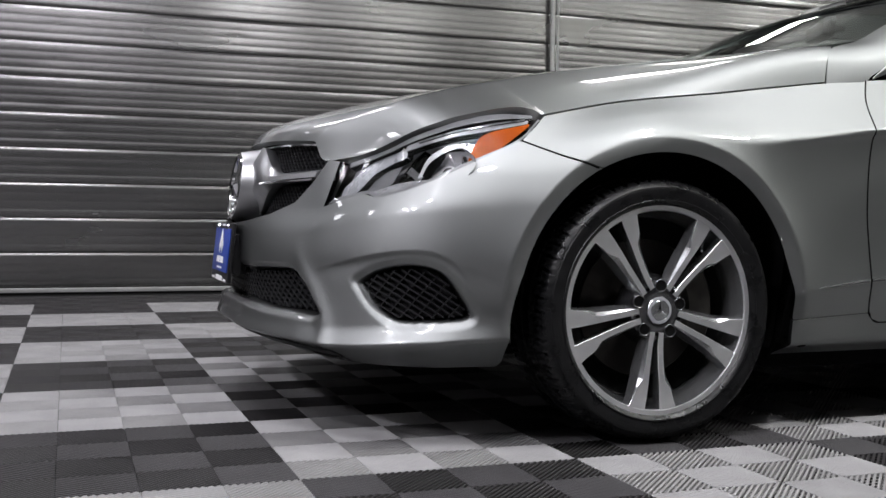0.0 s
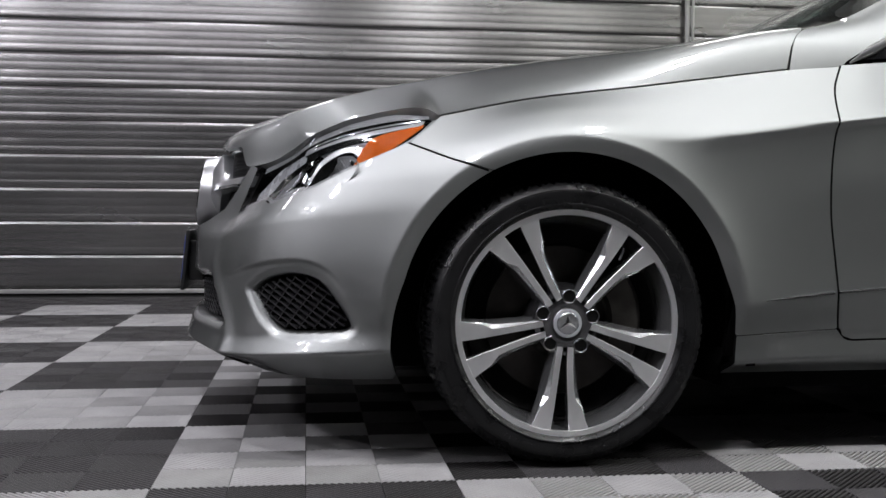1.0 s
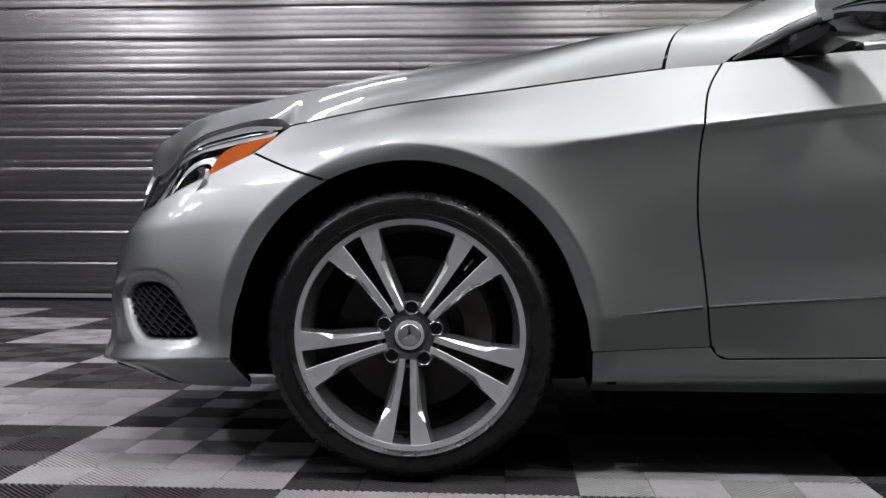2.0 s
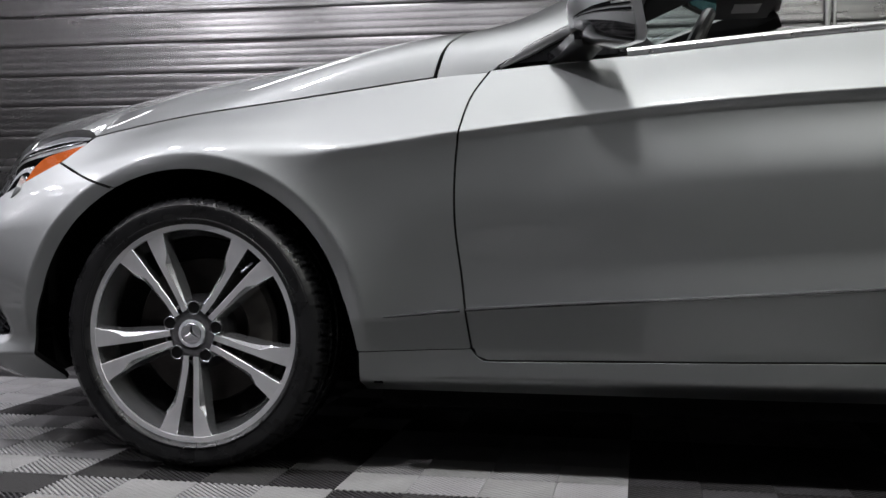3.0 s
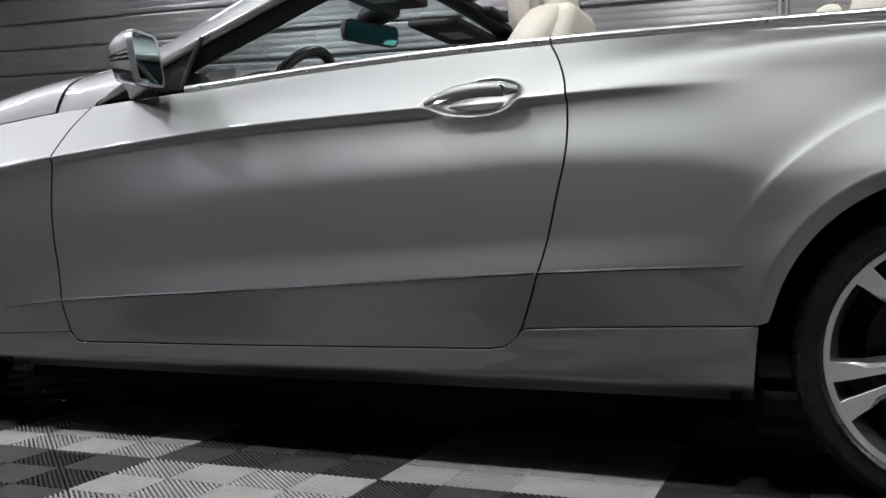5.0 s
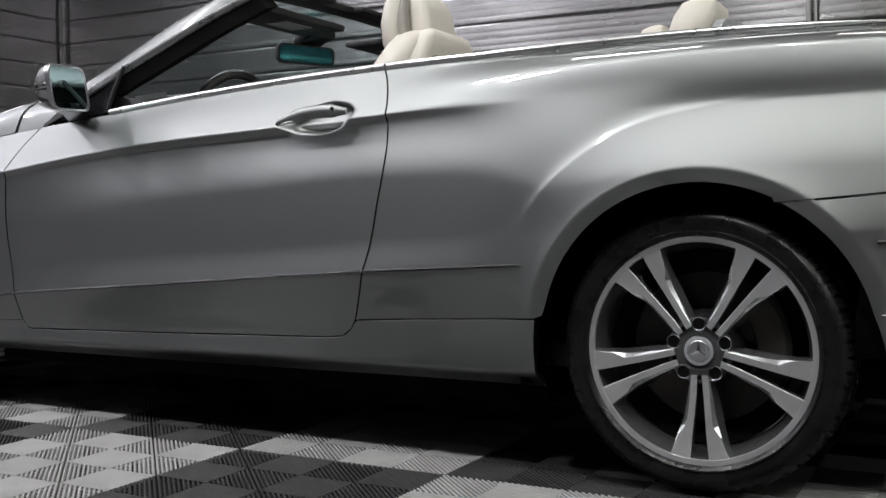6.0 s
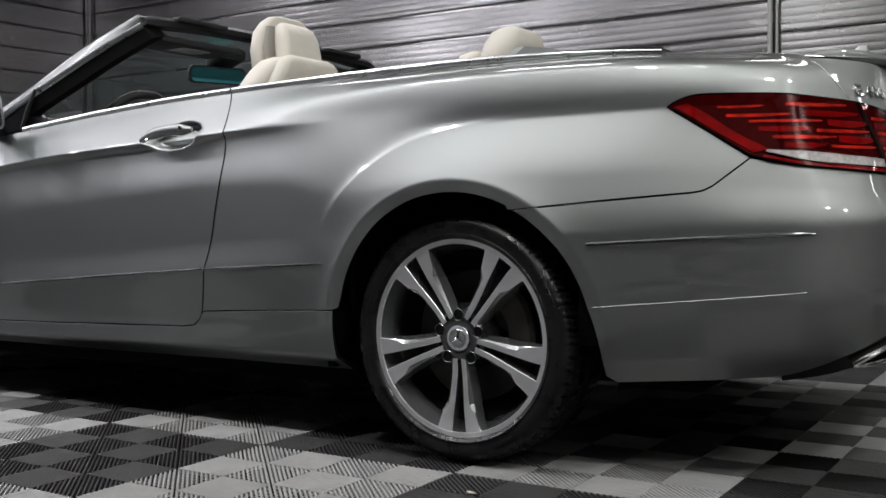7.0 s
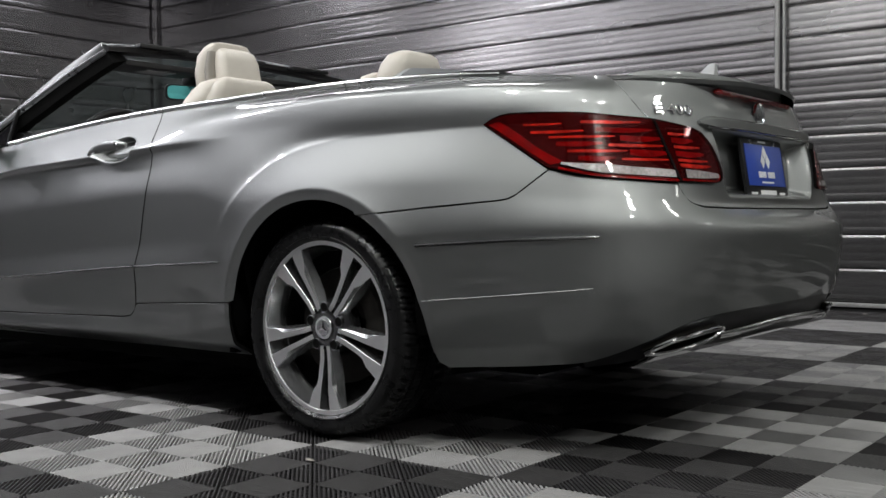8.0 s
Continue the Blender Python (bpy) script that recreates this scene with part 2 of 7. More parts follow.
def spline(pts, n):
    """Catmull-Rom through points by chord length, n samples."""
    p = np.asarray(pts, float)
    d = np.r_[0, np.cumsum(np.sqrt(np.linalg.norm(np.diff(p, axis=0), axis=1)))]
    m = np.gradient(p, d, axis=0)
    u = np.linspace(0, d[-1], n)
    i = np.clip(np.searchsorted(d, u) - 1, 0, len(d) - 2)
    h = (d[i + 1] - d[i])[:, None]
    t = ((u - d[i]) / (d[i + 1] - d[i]))[:, None]
    return (1 + 2 * t) * (1 - t) ** 2 * p[i] + t * (1 - t) ** 2 * h * m[i] + t * t * (3 - 2 * t) * p[i + 1] + t * t * (t - 1) * h * m[i + 1]


MID = 0.865                      # the car's centre line, y
OUT = spline([(-0.875, MID + 0.25), (-0.88, MID), (-0.868, 0.60), (-0.81, 0.38), (-0.745, 0.242), (-0.66, 0.12), (-0.56, 0.04), (-0.465, 0.005),
              (-0.3, -0.022), (0, -0.036), (0.38, -0.022), (0.62, -0.015), (1.2, -0.02), (1.66, -0.026), (2.2, -0.038), (2.5, -0.045), (2.76, -0.048),
              (2.95, -0.04), (3.12, -0.02), (3.3, 0.01), (3.45, 0.042), (3.58, 0.085), (3.68, 0.17), (3.75, 0.30), (3.80, 0.52), (3.82, MID), (3.815, MID + 0.25)], 3000)
_l = np.r_[0, np.cumsum(np.linalg.norm(np.diff(OUT, axis=0), axis=1))]
_l -= _l[np.argmin(np.abs(OUT[:, 0]))]
_i0 = np.argmin(np.where(OUT[:, 0] < 0, np.abs(OUT[:, 1] - MID), 9))
_i1 = np.argmin(np.where(OUT[:, 0] > 0, np.abs(OUT[:, 1] - MID), 9))
S0, S1 = _l[_i0], _l[_i1]        # the outline's length at the nose and at the tail


def outline(s):
    x, y = np.interp(s, _l, OUT[:, 0]), np.interp(s, _l, OUT[:, 1])
    e = 0.02
    tx = np.interp(s + e, _l, OUT[:, 0]) - np.interp(s - e, _l, OUT[:, 0])
    ty = np.interp(s + e, _l, OUT[:, 1]) - np.interp(s - e, _l, OUT[:, 1])
    n = np.hypot(tx, ty)
    return x, y, ty / n, -tx / n


def s_of(x, y):
    return _l[np.argmin((OUT[:, 0] - x) ** 2 + (OUT[:, 1] - y) ** 2)]


# heights and insets of the body's feature lines, station by station along the outline
STA = [
    ((-0.88, MID), (.17, 0.145), (.232, .0), (.27, .012), (.33, .02), (.42, .02), (.48, .015), (.55, .02), (.62, .05), (.68, .09), (.73, .12)),
    ((-0.81, .38), (.17, 0.135), (.228, .0), (.27, .012), (.33, .02), (.42, .025), (.48, .04), (.54, .075), (.62, .105), (.68, .13), (.73, .17)),
    ((-0.745, .242), (.175, 0.110), (.226, -.010), (.27, .010), (.34, .014), (.42, .015), (.50, .030), (.55, .062), (.61, .105), (.68, .14), (.74, .185)),
    ((-0.56, .04), (.175, 0.118), (.245, -.006), (.295, .014), (.36, .008), (.44, .0), (.53, .006), (.60, .035), (.66, .075), (.71, .10), (.76, .145)),
    ((-0.465, .005), (.178, 0.118), (.251, .000), (.30, .013), (.37, .005), (.44, .0), (.54, .006), (.61, .028), (.67, .062), (.72, .09), (.765, .13)),
    ((-0.3, -.022), (.180, 0.118), (.257, .006), (.30, .012), (.37, .004), (.44, .002), (.55, .004), (.62, .015), (.68, .042), (.72, .07), (.765, .107)),
    ((0, -.036), (.19, .06), (.24, .03), (.30, .02), (.36, .015), (.44, .012), (.56, .010), (.66, .008), (.72, .020), (.77, .06), (.808, .115)),
    ((.22, -.029), (.19, .08), (.23, .033), (.29, .028), (.355, .0155), (.435, .0145), (.555, .0135), (.650, .0125), (.707, .0135), (.775, .053), (.842, .109)),
    ((.38, -.022), (.19, .10), (.222, .034), (.28, .034), (.35, .016), (.43, .016), (.55, .016), (.690, .010), (.724, .003), (.79, .051), (.863, .108)),
    ((.62, -.015), (.19, .10), (.228, .038), (.272, .040), (.372, .018), (.45, .020), (.60, .014), (.735, .009), (.754, -.002), (.815, .046), (.89, .102)),
    ((1.2, -.02), (.189, .112), (.236, .034), (.277, .036), (.413, -.004), (.50, .003), (.65, .001), (.795, .017), (.814, .003), (.87, .047), (.937, .112)),
    ((1.66, -.026), (.193, .115), (.243, .034), (.29, .036), (.446, -.006), (.53, .002), (.68, .002), (.820, .026), (.838, .009), (.89, .050), (.966, .115)),
    ((1.95, -.033), (.20, .112), (.245, .040), (.31, .036), (.467, -.006), (.55, .002), (.70, .003), (.836, .030), (.853, .019), (.905, .058), (.981, .120)),
    ((2.2, -.038), (.20, .112), (.245, .038), (.35, .022), (.484, -.002), (.56, .003), (.70, .004), (.845, .031), (.868, .029), (.92, .056), (.990, .140)),
    ((2.45, -.044), (.20, .112), (.245, .038), (.37, .022), (.50, .012), (.57, .008), (.66, .002), (.74, .013), (.875, .049), (.937, .063), (1.000, .172)),
    ((2.76, -.048), (.20, .10), (.24, .04), (.38, .020), (.53, .010), (.60, .000), (.70, .010), (.838, .058), (.885, .056), (.950, .066), (1.009, .215)),
    ((3.12, -.02), (.22, .092), (.28, .046), (.40, .024), (.54, .012), (.575, .006), (.70, .020), (.847, .070), (.89, .067), (.952, .077), (1.010, .245)),
    ((3.3, .01), (.235, .100), (.29, .051), (.415, .018), (.556, .008), (.58, .004), (.70, .022), (.85, .057), (.89, .055), (.950, .072), (1.003, .262)),
    ((3.45, .042), (.245, .100), (.30, .054), (.43, .014), (.562, .007), (.58, .004), (.68, .026), (.85, .068), (.89, .073), (.942, .098), (.989, .26)),
    ((3.68, .17), (.27, .09), (.33, .050), (.44, .014), (.566, .006), (.59, .004), (.66, .030), (.74, .07), (.85, .105), (.92, .13), (.975, .17)),
    ((3.80, .52), (.30, .07), (.35, .040), (.45, .010), (.57, .0), (.60, .010), (.645, .075), (.74, .082), (.85, .108), (.91, .134), (.965, .150)),
    ((3.82, MID), (.31, .07), (.36, .038), (.46, .009), (.57, .0), (.60, .012), (.645, .09), (.74, .092), (.85, .120), (.91, .146), (.965, .160)),
]
ZG = np.linspace(0.15, 1.02, 436)
SG = np.linspace(S0 - 0.2, S1 + 0.2, 1340)


def make_table():
    ss = [s_of(*st[0]) for st in STA]
    zz = np.array([[q[0] for q in st[1:]] for st in STA])
    dd = np.array([[q[1] for q in st[1:]] for st in STA])
    # mirror the end stations, so that nose and tail run on over the centre line
    ss = [2 * S0 - ss[1]] + ss + [2 * S1 - ss[-2]]
    zz, dd = np.vstack([zz[1], zz, zz[-2]]), np.vstack([dd[1], dd, dd[-2]])
    z, d = pchip(ss, zz, SG), pchip(ss, dd, SG)
    tab = np.empty((len(SG), len(ZG)))
    ridge = np.clip((SG - 2.45) / 0.2, 0, 1) * np.clip((3.5 - SG) / 0.2, 0, 1)
    crisp, chin = np.clip((SG - 0.14) / 0.26, 0, 1) * np.clip((2.5 - SG) / 0.3, 0, 1), np.clip((-0.25 - SG) / 0.15, 0, 1)
    for i in range(len(SG)):
        sl0, sl1 = (d[i, 1] - d[i, 0]) / (z[i, 1] - z[i, 0]), (d[i, -1] - d[i, -2]) / (z[i, -1] - z[i, -2])
        v = pchip(z[i], d[i], ZG)
        if crisp[i] > 0:
            w = np.select([ZG < z[i, 3], ZG < z[i, 7]], [pchip(z[i, :4], d[i, :4], ZG), pchip(z[i, 3:8], d[i, 3:8], ZG)], pchip(z[i, 7:], d[i, 7:], ZG))
            v = v + crisp[i] * (w - v)
        if ridge[i] > 0:
            w = np.where(ZG < z[i, 6], pchip(z[i, :7], d[i, :7], ZG), pchip(z[i, 6:], d[i, 6:], ZG))
            v = v + ridge[i] * (w - v)
        if chin[i] > 0:
            w = np.where(ZG < z[i, 1], d[i, 0] + (ZG - z[i, 0]) * sl0, pchip(z[i, 1:], d[i, 1:], ZG))
            v = v + chin[i] * (w - v)
        v = np.where(ZG > z[i, -1], d[i, -1] + (ZG - z[i, -1]) * sl1, v)
        tab[i] = np.where(ZG < z[i, 0], d[i, 0] + (ZG - z[i, 0]) * sl0, v)
    for ax, n in ((1, 5), (0, 13)):
        k = np.hanning(n + 2)[1:-1]
        pad = [(0, 0), (0, 0)]
        pad[ax] = (n // 2, n // 2)
        tab = np.apply_along_axis(lambda r: np.convolve(r, k / k.sum(), "valid"), ax, np.pad(tab, pad, "edge"))
    k = np.hanning(29)[1:-1]
    soft = np.apply_along_axis(lambda r: np.convolve(r, k / k.sum(), "valid"), 1, np.pad(tab, [(0, 0), (13, 13)], "reflect", reflect_type="odd"))
    calm = (np.clip((SG - 3.2) / 0.25, 0, 1)[:, None] * np.clip((0.66 - ZG) / 0.05, 0, 1)[None])
    tab = tab + calm * (soft - tab)
    k = np.hanning(63)[1:-1]
    soft = np.apply_along_axis(lambda r: np.convolve(r, k / k.sum(), "valid"), 0, np.pad(tab, [(30, 30), (0, 0)], "edge"))
    calm = (np.clip((SG - 3.15) / 0.25, 0, 1) * np.clip((4.05 - SG) / 0.15, 0, 1))[:, None] * np.clip((ZG - 0.86) / 0.04, 0, 1)[None]
    tab = tab + calm * (soft - tab)
    # the haunch flows evenly along the body
    k = np.hanning(83)[1:-1]
    soft = np.apply_along_axis(lambda r: np.convolve(r, k / k.sum(), "valid"), 0, np.pad(tab, [(40, 40), (0, 0)], "edge"))
    calm = (np.clip((SG - 2.0) / 0.25, 0, 1) * np.clip((3.55 - SG) / 0.25, 0, 1))[:, None] * np.clip((ZG - 0.68) / 0.06, 0, 1)[None]
    return tab + calm * (soft - tab)


TAB = make_table()


def sm(a, b, x):
    t = np.clip((x - a) / (b - a), 0, 1)
    return t * t * (3 - 2 * t)


ARCH = ((0.0, 0.312, 0.367, 0.403), (2.768, 0.312, 0.357, 0.391))


FOG = spline([(-0.755, 0.375), (-0.70, 0.402), (-0.605, 0.417), (-0.54, 0.402), (-0.492, 0.347), (-0.470, 0.306), (-0.480, 0.298), (-0.56, 0.291), (-0.655, 0.292),
              (-0.705, 0.320), (-0.755, 0.375)], 60)
INTAKE = np.array([(S0 - 0.7, 0.30), (S0 - 0.7, 0.385), (-1.36, 0.385), (-1.03, 0.395), (-0.985, 0.385), (-0.93, 0.351), (-0.875, 0.295), (-0.90, 0.287), (-1.122, 0.290), (-1.3, 0.30), (S0 - 0.7, 0.30)])
NICHE = np.array([(4.075, 0.848), (4.105, 0.682), (4.125, 0.667), (S1 + 0.5, 0.667), (S1 + 0.5, 0.848), (4.075, 0.848)])


def depth_in(poly, s, z):
    """Signed distance to a closed outline, positive inside."""
    near, inside = np.full(np.shape(s), 9.0), np.zeros(np.shape(s), bool)
    lo, hi = poly.min(0) - 0.06, poly.max(0) + 0.06
    box = (s > lo[0]) & (s < hi[0]) & (z > lo[1]) & (z < hi[1])
    if not box.any():
        return -near
    p, q, ins = s[box], z[box], inside[box]
    best = np.full(p.shape, 9.0)
    for (x0, z0), (x1, z1) in zip(poly[:-1], poly[1:]):
        ex, ez = x1 - x0, z1 - z0
        t = np.clip(((p - x0) * ex + (q - z0) * ez) / (ex * ex + ez * ez + 1e-12), 0, 1)
        best = np.minimum(best, np.hypot(p - x0 - t * ex, q - z0 - t * ez))
        if z0 != z1:
            ins ^= ((z0 > q) != (z1 > q)) & (p < (x1 - x0) * (q - z0) / (z1 - z0) + x0)
    near[box] = np.where(ins, best, -best)
    return np.where(box, near, -9.0)


def beside(poly, s, z, reach=0.45):
    """Signed distance to an open line, positive on its upper side, and the place along it from 0 to 1."""
    near, place = np.full(np.shape(s), 9.0), np.zeros(np.shape(s))
    lo, hi = poly.min(0) - reach, poly.max(0) + reach
    box = (s > lo[0]) & (s < hi[0]) & (z > lo[1]) & (z < hi[1])
    if not box.any():
        return near, place
    p, q = s[box], z[box]
    best, sign, at = np.full(p.shape, 9.0), np.ones(p.shape), np.zeros(p.shape)
    n = len(poly) - 1
    for k in range(n):
        (x0, z0), (x1, z1) = poly[k], poly[k + 1]
        ex, ez = x1 - x0, z1 - z0
        t = np.clip(((p - x0) * ex + (q - z0) * ez) / (ex * ex + ez * ez), 0, 1)
        dist = np.hypot(p - x0 - t * ex, q - z0 - t * ez)
        hit = dist < best
        best = np.where(hit, dist, best)
        at = np.where(hit, (k + t) / n, at)
        sign = np.where(hit, np.where(ex * (q - z0) - ez * (p - x0) >= 0, 1.0, -1.0), sign)
    near[box], place[box] = best * sign, at
    return near, place


# the crease over the rear wheel, the fold over the fog grille, the edge beside the lower intake
HAUNCH = spline([(2.335, 0.545), (2.365, 0.590), (2.405, 0.645), (2.455, 0.695), (2.515, 0.742), (2.59, 0.786), (2.66, 0.812), (2.74, 0.829), (2.85, 0.843), (3.03, 0.852), (3.20, 0.853)], 44)
FOGFOLD = spline([(-0.915, 0.392), (-0.807, 0.416), (-0.70, 0.437), (-0.61, 0.447), (-0.555, 0.443), (-0.51, 0.422), (-0.470, 0.375)], 26)
CORNER = spline([(-0.985, 0.520), (-0.980, 0.44), (-0.945, 0.392), (-0.895, 0.343), (-0.857, 0.283), (-0.843, 0.230)], 24)


def inset(s, z):
    """How far the body's skin lies inside the outline, at s along it and the height z."""
    i = np.clip((s - SG[0]) / (SG[1] - SG[0]), 0, len(SG) - 1.001)
    j = np.clip((z - ZG[0]) / (ZG[1] - ZG[0]), 0, len(ZG) - 1.001)
    a, b = i.astype(int), j.astype(int)
    u, v = i - a, j - b
    d = TAB[a, b] * (1 - u) * (1 - v) + TAB[a + 1, b] * u * (1 - v) + TAB[a, b + 1] * (1 - u) * v + TAB[a + 1, b + 1] * u * v
    # dish behind the door handle
    a, b = (s - 1.775), (z - 0.857 - 0.09 * (s - 1.775))
    rr = np.hypot(a / 0.122, b / (0.040 * (1 - 0.35 * np.clip(-a / 0.122, -0.3, 1))))
    d = d + 0.040 * (1 - sm(0.66, 1.0, rr))
    # fog grille opening with its soft surround, and the lower intake
    q = depth_in(FOG, s, z)
    d = d + 0.008 * sm(-0.020, 0.003, q) + 0.032 * sm(0.0, 0.006, q)
    q, u = beside(FOGFOLD, s, z, 0.2)
    q = np.clip(-q, 0, 1)
    d = d + 0.011 * sm(0.0, 0.30, u) * sm(1.0, 0.70, u) * (1 - np.exp(-q / 0.007)) * np.exp(-q / 0.045)
    q, u = beside(CORNER, s, z, 0.12)
    d = d - 0.0065 * sm(0.05, 0.55, u) * np.exp(-(q / 0.026) ** 2)
    q, u = beside(HAUNCH, s, z)
    q = np.clip(q, 0, 1)
    d = d + 0.0060 * sm(0.0, 0.30, u) * (1 - 0.75 * sm(0.55, 0.85, u)) * sm(1.0, 0.9, u) * (1 - np.exp(-q / 0.012)) * np.exp(-q / 0.085)
    q = depth_in(INTAKE, s, z)
    d = d + 0.010 * sm(-0.015, 0.002, q) + 0.07 * sm(0.0, 0.01, q)
    # niche of the rear plate
    q = depth_in(NICHE, s, z)
    d = d + 0.062 * sm(0.0, 0.03, q)
    for cx, cz, r0, r1 in ARCH:
        r = np.hypot(s - cx, z - cz)
        near = sm(0.22, 0.34, z)
        k = np.clip(r1 - r, 0, 0.06)
        d = d + near * (-0.016 * np.exp(-np.clip(r - r1, 0, 1) / 0.07) + 0.30 * (np.sqrt(k * k + 0.004 ** 2) - 0.004))
    return d


def skin(s, z):
    s, z = np.asarray(s, float), np.asarray(z, float)
    x, y, nx, ny = outline(s)
    d = inset(s, z)
    return np.stack([x - nx * d, y - ny * d, z], -1)



def line(pts, n, smooth=False):
    """n points evenly along a line of (s, z) points."""
    p = spline(pts, 400) if smooth and len(pts) > 2 else np.asarray(pts, float)
    d = np.r_[0, np.cumsum(np.linalg.norm(np.diff(p, axis=0), axis=1))]
    u = np.linspace(0, d[-1], n)
    return np.stack([np.interp(u, d, p[:, 0]), np.interp(u, d, p[:, 1])], -1)


def coons(b, t, l, r):
    n, m = len(b), len(l)
    u, v = np.linspace(0, 1, n)[:, None, None], np.linspace(0, 1, m)[None, :, None]
    return ((1 - v) * b[:, None] + v * t[:, None] + (1 - u) * l[None] + u * r[None]
            - ((1 - u) * (1 - v) * b[0] + u * (1 - v) * b[-1] + (1 - u) * v * t[0] + u * v * t[-1]))


def skin_normal(s, z):
    a, e = 2 * (SG[1] - SG[0]), 2 * (ZG[1] - ZG[0])
    n = np.cross(skin(s + a, z) - skin(s - a, z), skin(s, z + e) - skin(s, z - e))
    return n / np.linalg.norm(n, axis=-1, keepdims=True)


def panel(name, grids, mats, parent, label="", mirror=False, both=False, lift=0.0, fold=0.012, pick=None, wrap=None, joined=()):
    """A body panel from patches of (s, z); its rims turn inwards. mirror: the other side's; both: the two halves in one."""
    V, F, N, I = [], [], [], []
    mats = list(mats) if isinstance(mats, (list, tuple)) else [mats]
    dark = len(mats)
    # the inner rims are near-black: the gaps' shade as colour
    mats.append(UNDER)
    for gi, g in enumerate(grids):
        s, z = g[..., 0], g[..., 1]
        p, nn = skin(s, z), skin_normal(s, z)
        p = p + nn * (lift(s, z)[..., None] if callable(lift) else lift)
        n, m = s.shape
        base = len(V)
        V += list(p.reshape(-1, 3))
        N += list(nn.reshape(-1, 3))
        q = base + np.arange(n * m).reshape(n, m)
        f = np.stack([q[:-1, :-1], q[1:, :-1], q[1:, 1:], q[:-1, 1:]], -1).reshape(-1, 4)
        F += [tuple(a) for a in f]
        if pick:
            cs = (s[:-1, :-1] + s[1:, 1:]) / 2
            cz = (z[:-1, :-1] + z[1:, 1:]) / 2
            I += list(pick(cs, cz).astype(int).reshape(-1))
        else:
            I += [0] * len(f)
        if fold:
            for k4, (sel, inner, flip) in enumerate(((np.s_[:, 0], np.s_[:, 1], 0), (np.s_[:, -1], np.s_[:, -2], 1), (np.s_[0, :], np.s_[1, :], 1), (np.s_[-1, :], np.s_[-2, :], 0))):
                if (gi, k4) in joined:
                    continue
                e, ei, en = p[sel], p[inner], nn[sel]
                side = e - ei
                side = side / (np.linalg.norm(side, axis=1, keepdims=True) + 1e-9)
                b0, k = len(V), len(e)
                r = 0.0015
                mid = e + side * r * 0.35 - en * r
                low = mid - en * fold
                for arr, nr in ((mid, side * 0.9 + en * 0.4), (low, side)):
                    V += list(arr)
                    N += list(nr / (np.linalg.norm(nr, axis=1, keepdims=True) + 1e-9))
                rim = [q[sel], b0 + np.arange(k), b0 + k + np.arange(k)]
                for row in (0, 1):
                    for a in range(k - 1):
                        c = tuple(int(v) for v in (rim[row][a], rim[row][a + 1], rim[row + 1][a + 1], rim[row + 1][a]))
                        F.append(c[::-1] if flip == 0 else c)
                        I.append(dark if row else 0)
    V, N = np.array(V), np.array(N)
    if wrap is not None:
        V = wrap(V)
    Vm, Nm = V * (1, -1, 1) + (0, 2 * MID, 0), N * (1, -1, 1)
    if both:
        # the halves share the vertices on the centre line
        k = len(V)
        twin = [i if abs(V[i, 1] - MID) < 0.002 else i + k for i in range(k)]
        for i in range(k):
            if twin[i] == i:
                V[i, 1] = MID
        F = F + [tuple(twin[i] for i in f[::-1]) for f in F]
        V, N, I = np.vstack([V, Vm]), np.vstack([N, Nm]), I + I
    elif mirror:
        V, N, F = Vm, Nm, [f[::-1] for f in F]
    return mesh_ob(name, V, F, mats, parent, label, N, I)


def surface(name, grid, mats, parent, label="", thick=0.0, mirror=False, sharp=None):
    """An open sheet from a grid of points, with rims turned down by thick."""
    g = np.asarray(grid, float)
    if mirror:
        g = g * (1, -1, 1) + (0, 2 * MID, 0)
    n, m = g.shape[:2]
    q = np.arange(n * m).reshape(n, m)
    F = [tuple(a) for a in np.stack([q[:-1, :-1], q[1:, :-1], q[1:, 1:], q[:-1, 1:]], -1).reshape(-1, 4)]
    V = list(g.reshape(-1, 3))
    if thick:
        du, dv = np.gradient(g, axis=0), np.gradient(g, axis=1)
        nn = np.cross(du, dv)
        nn /= np.linalg.norm(nn, axis=-1, keepdims=True) + 1e-12
        if nn[..., 2].mean() < 0:
            nn = -nn
        low = g - nn * thick
        for sel in (np.s_[:, 0], np.s_[:, -1], np.s_[0, :], np.s_[-1, :]):
            b0, k = len(V), len(g[sel])
            V += list(g[sel]) + list(low[sel])
            F += [(b0 + a, b0 + a + 1, b0 + k + a + 1, b0 + k + a) for a in range(k - 1)]
    bm = bmesh.new()
    vs = [bm.verts.new(tuple(v)) for v in V]
    for f in F:
        try:
            bm.faces.new([vs[i] for i in f])
        except ValueError:
            pass
    bmesh.ops.remove_doubles(bm, verts=bm.verts, dist=1e-5)
    ob = part(name, bm, mats, parent, label, sharp or 50)
    return ob


def mirrored(p):
    return (p[0], 2 * MID - p[1], p[2])


# ---- the hall ----
WALL_Y, WALL_X, EAST_X, SOUTH_Y = 5.142, -4.9, 8.5, -12.0


PITCH, GROOVE = 0.2285, 0.028     # height of one wave group of the wall sheet, and of its deep groove
SCREW_X = np.arange(-4.84, EAST_X, 1.16)


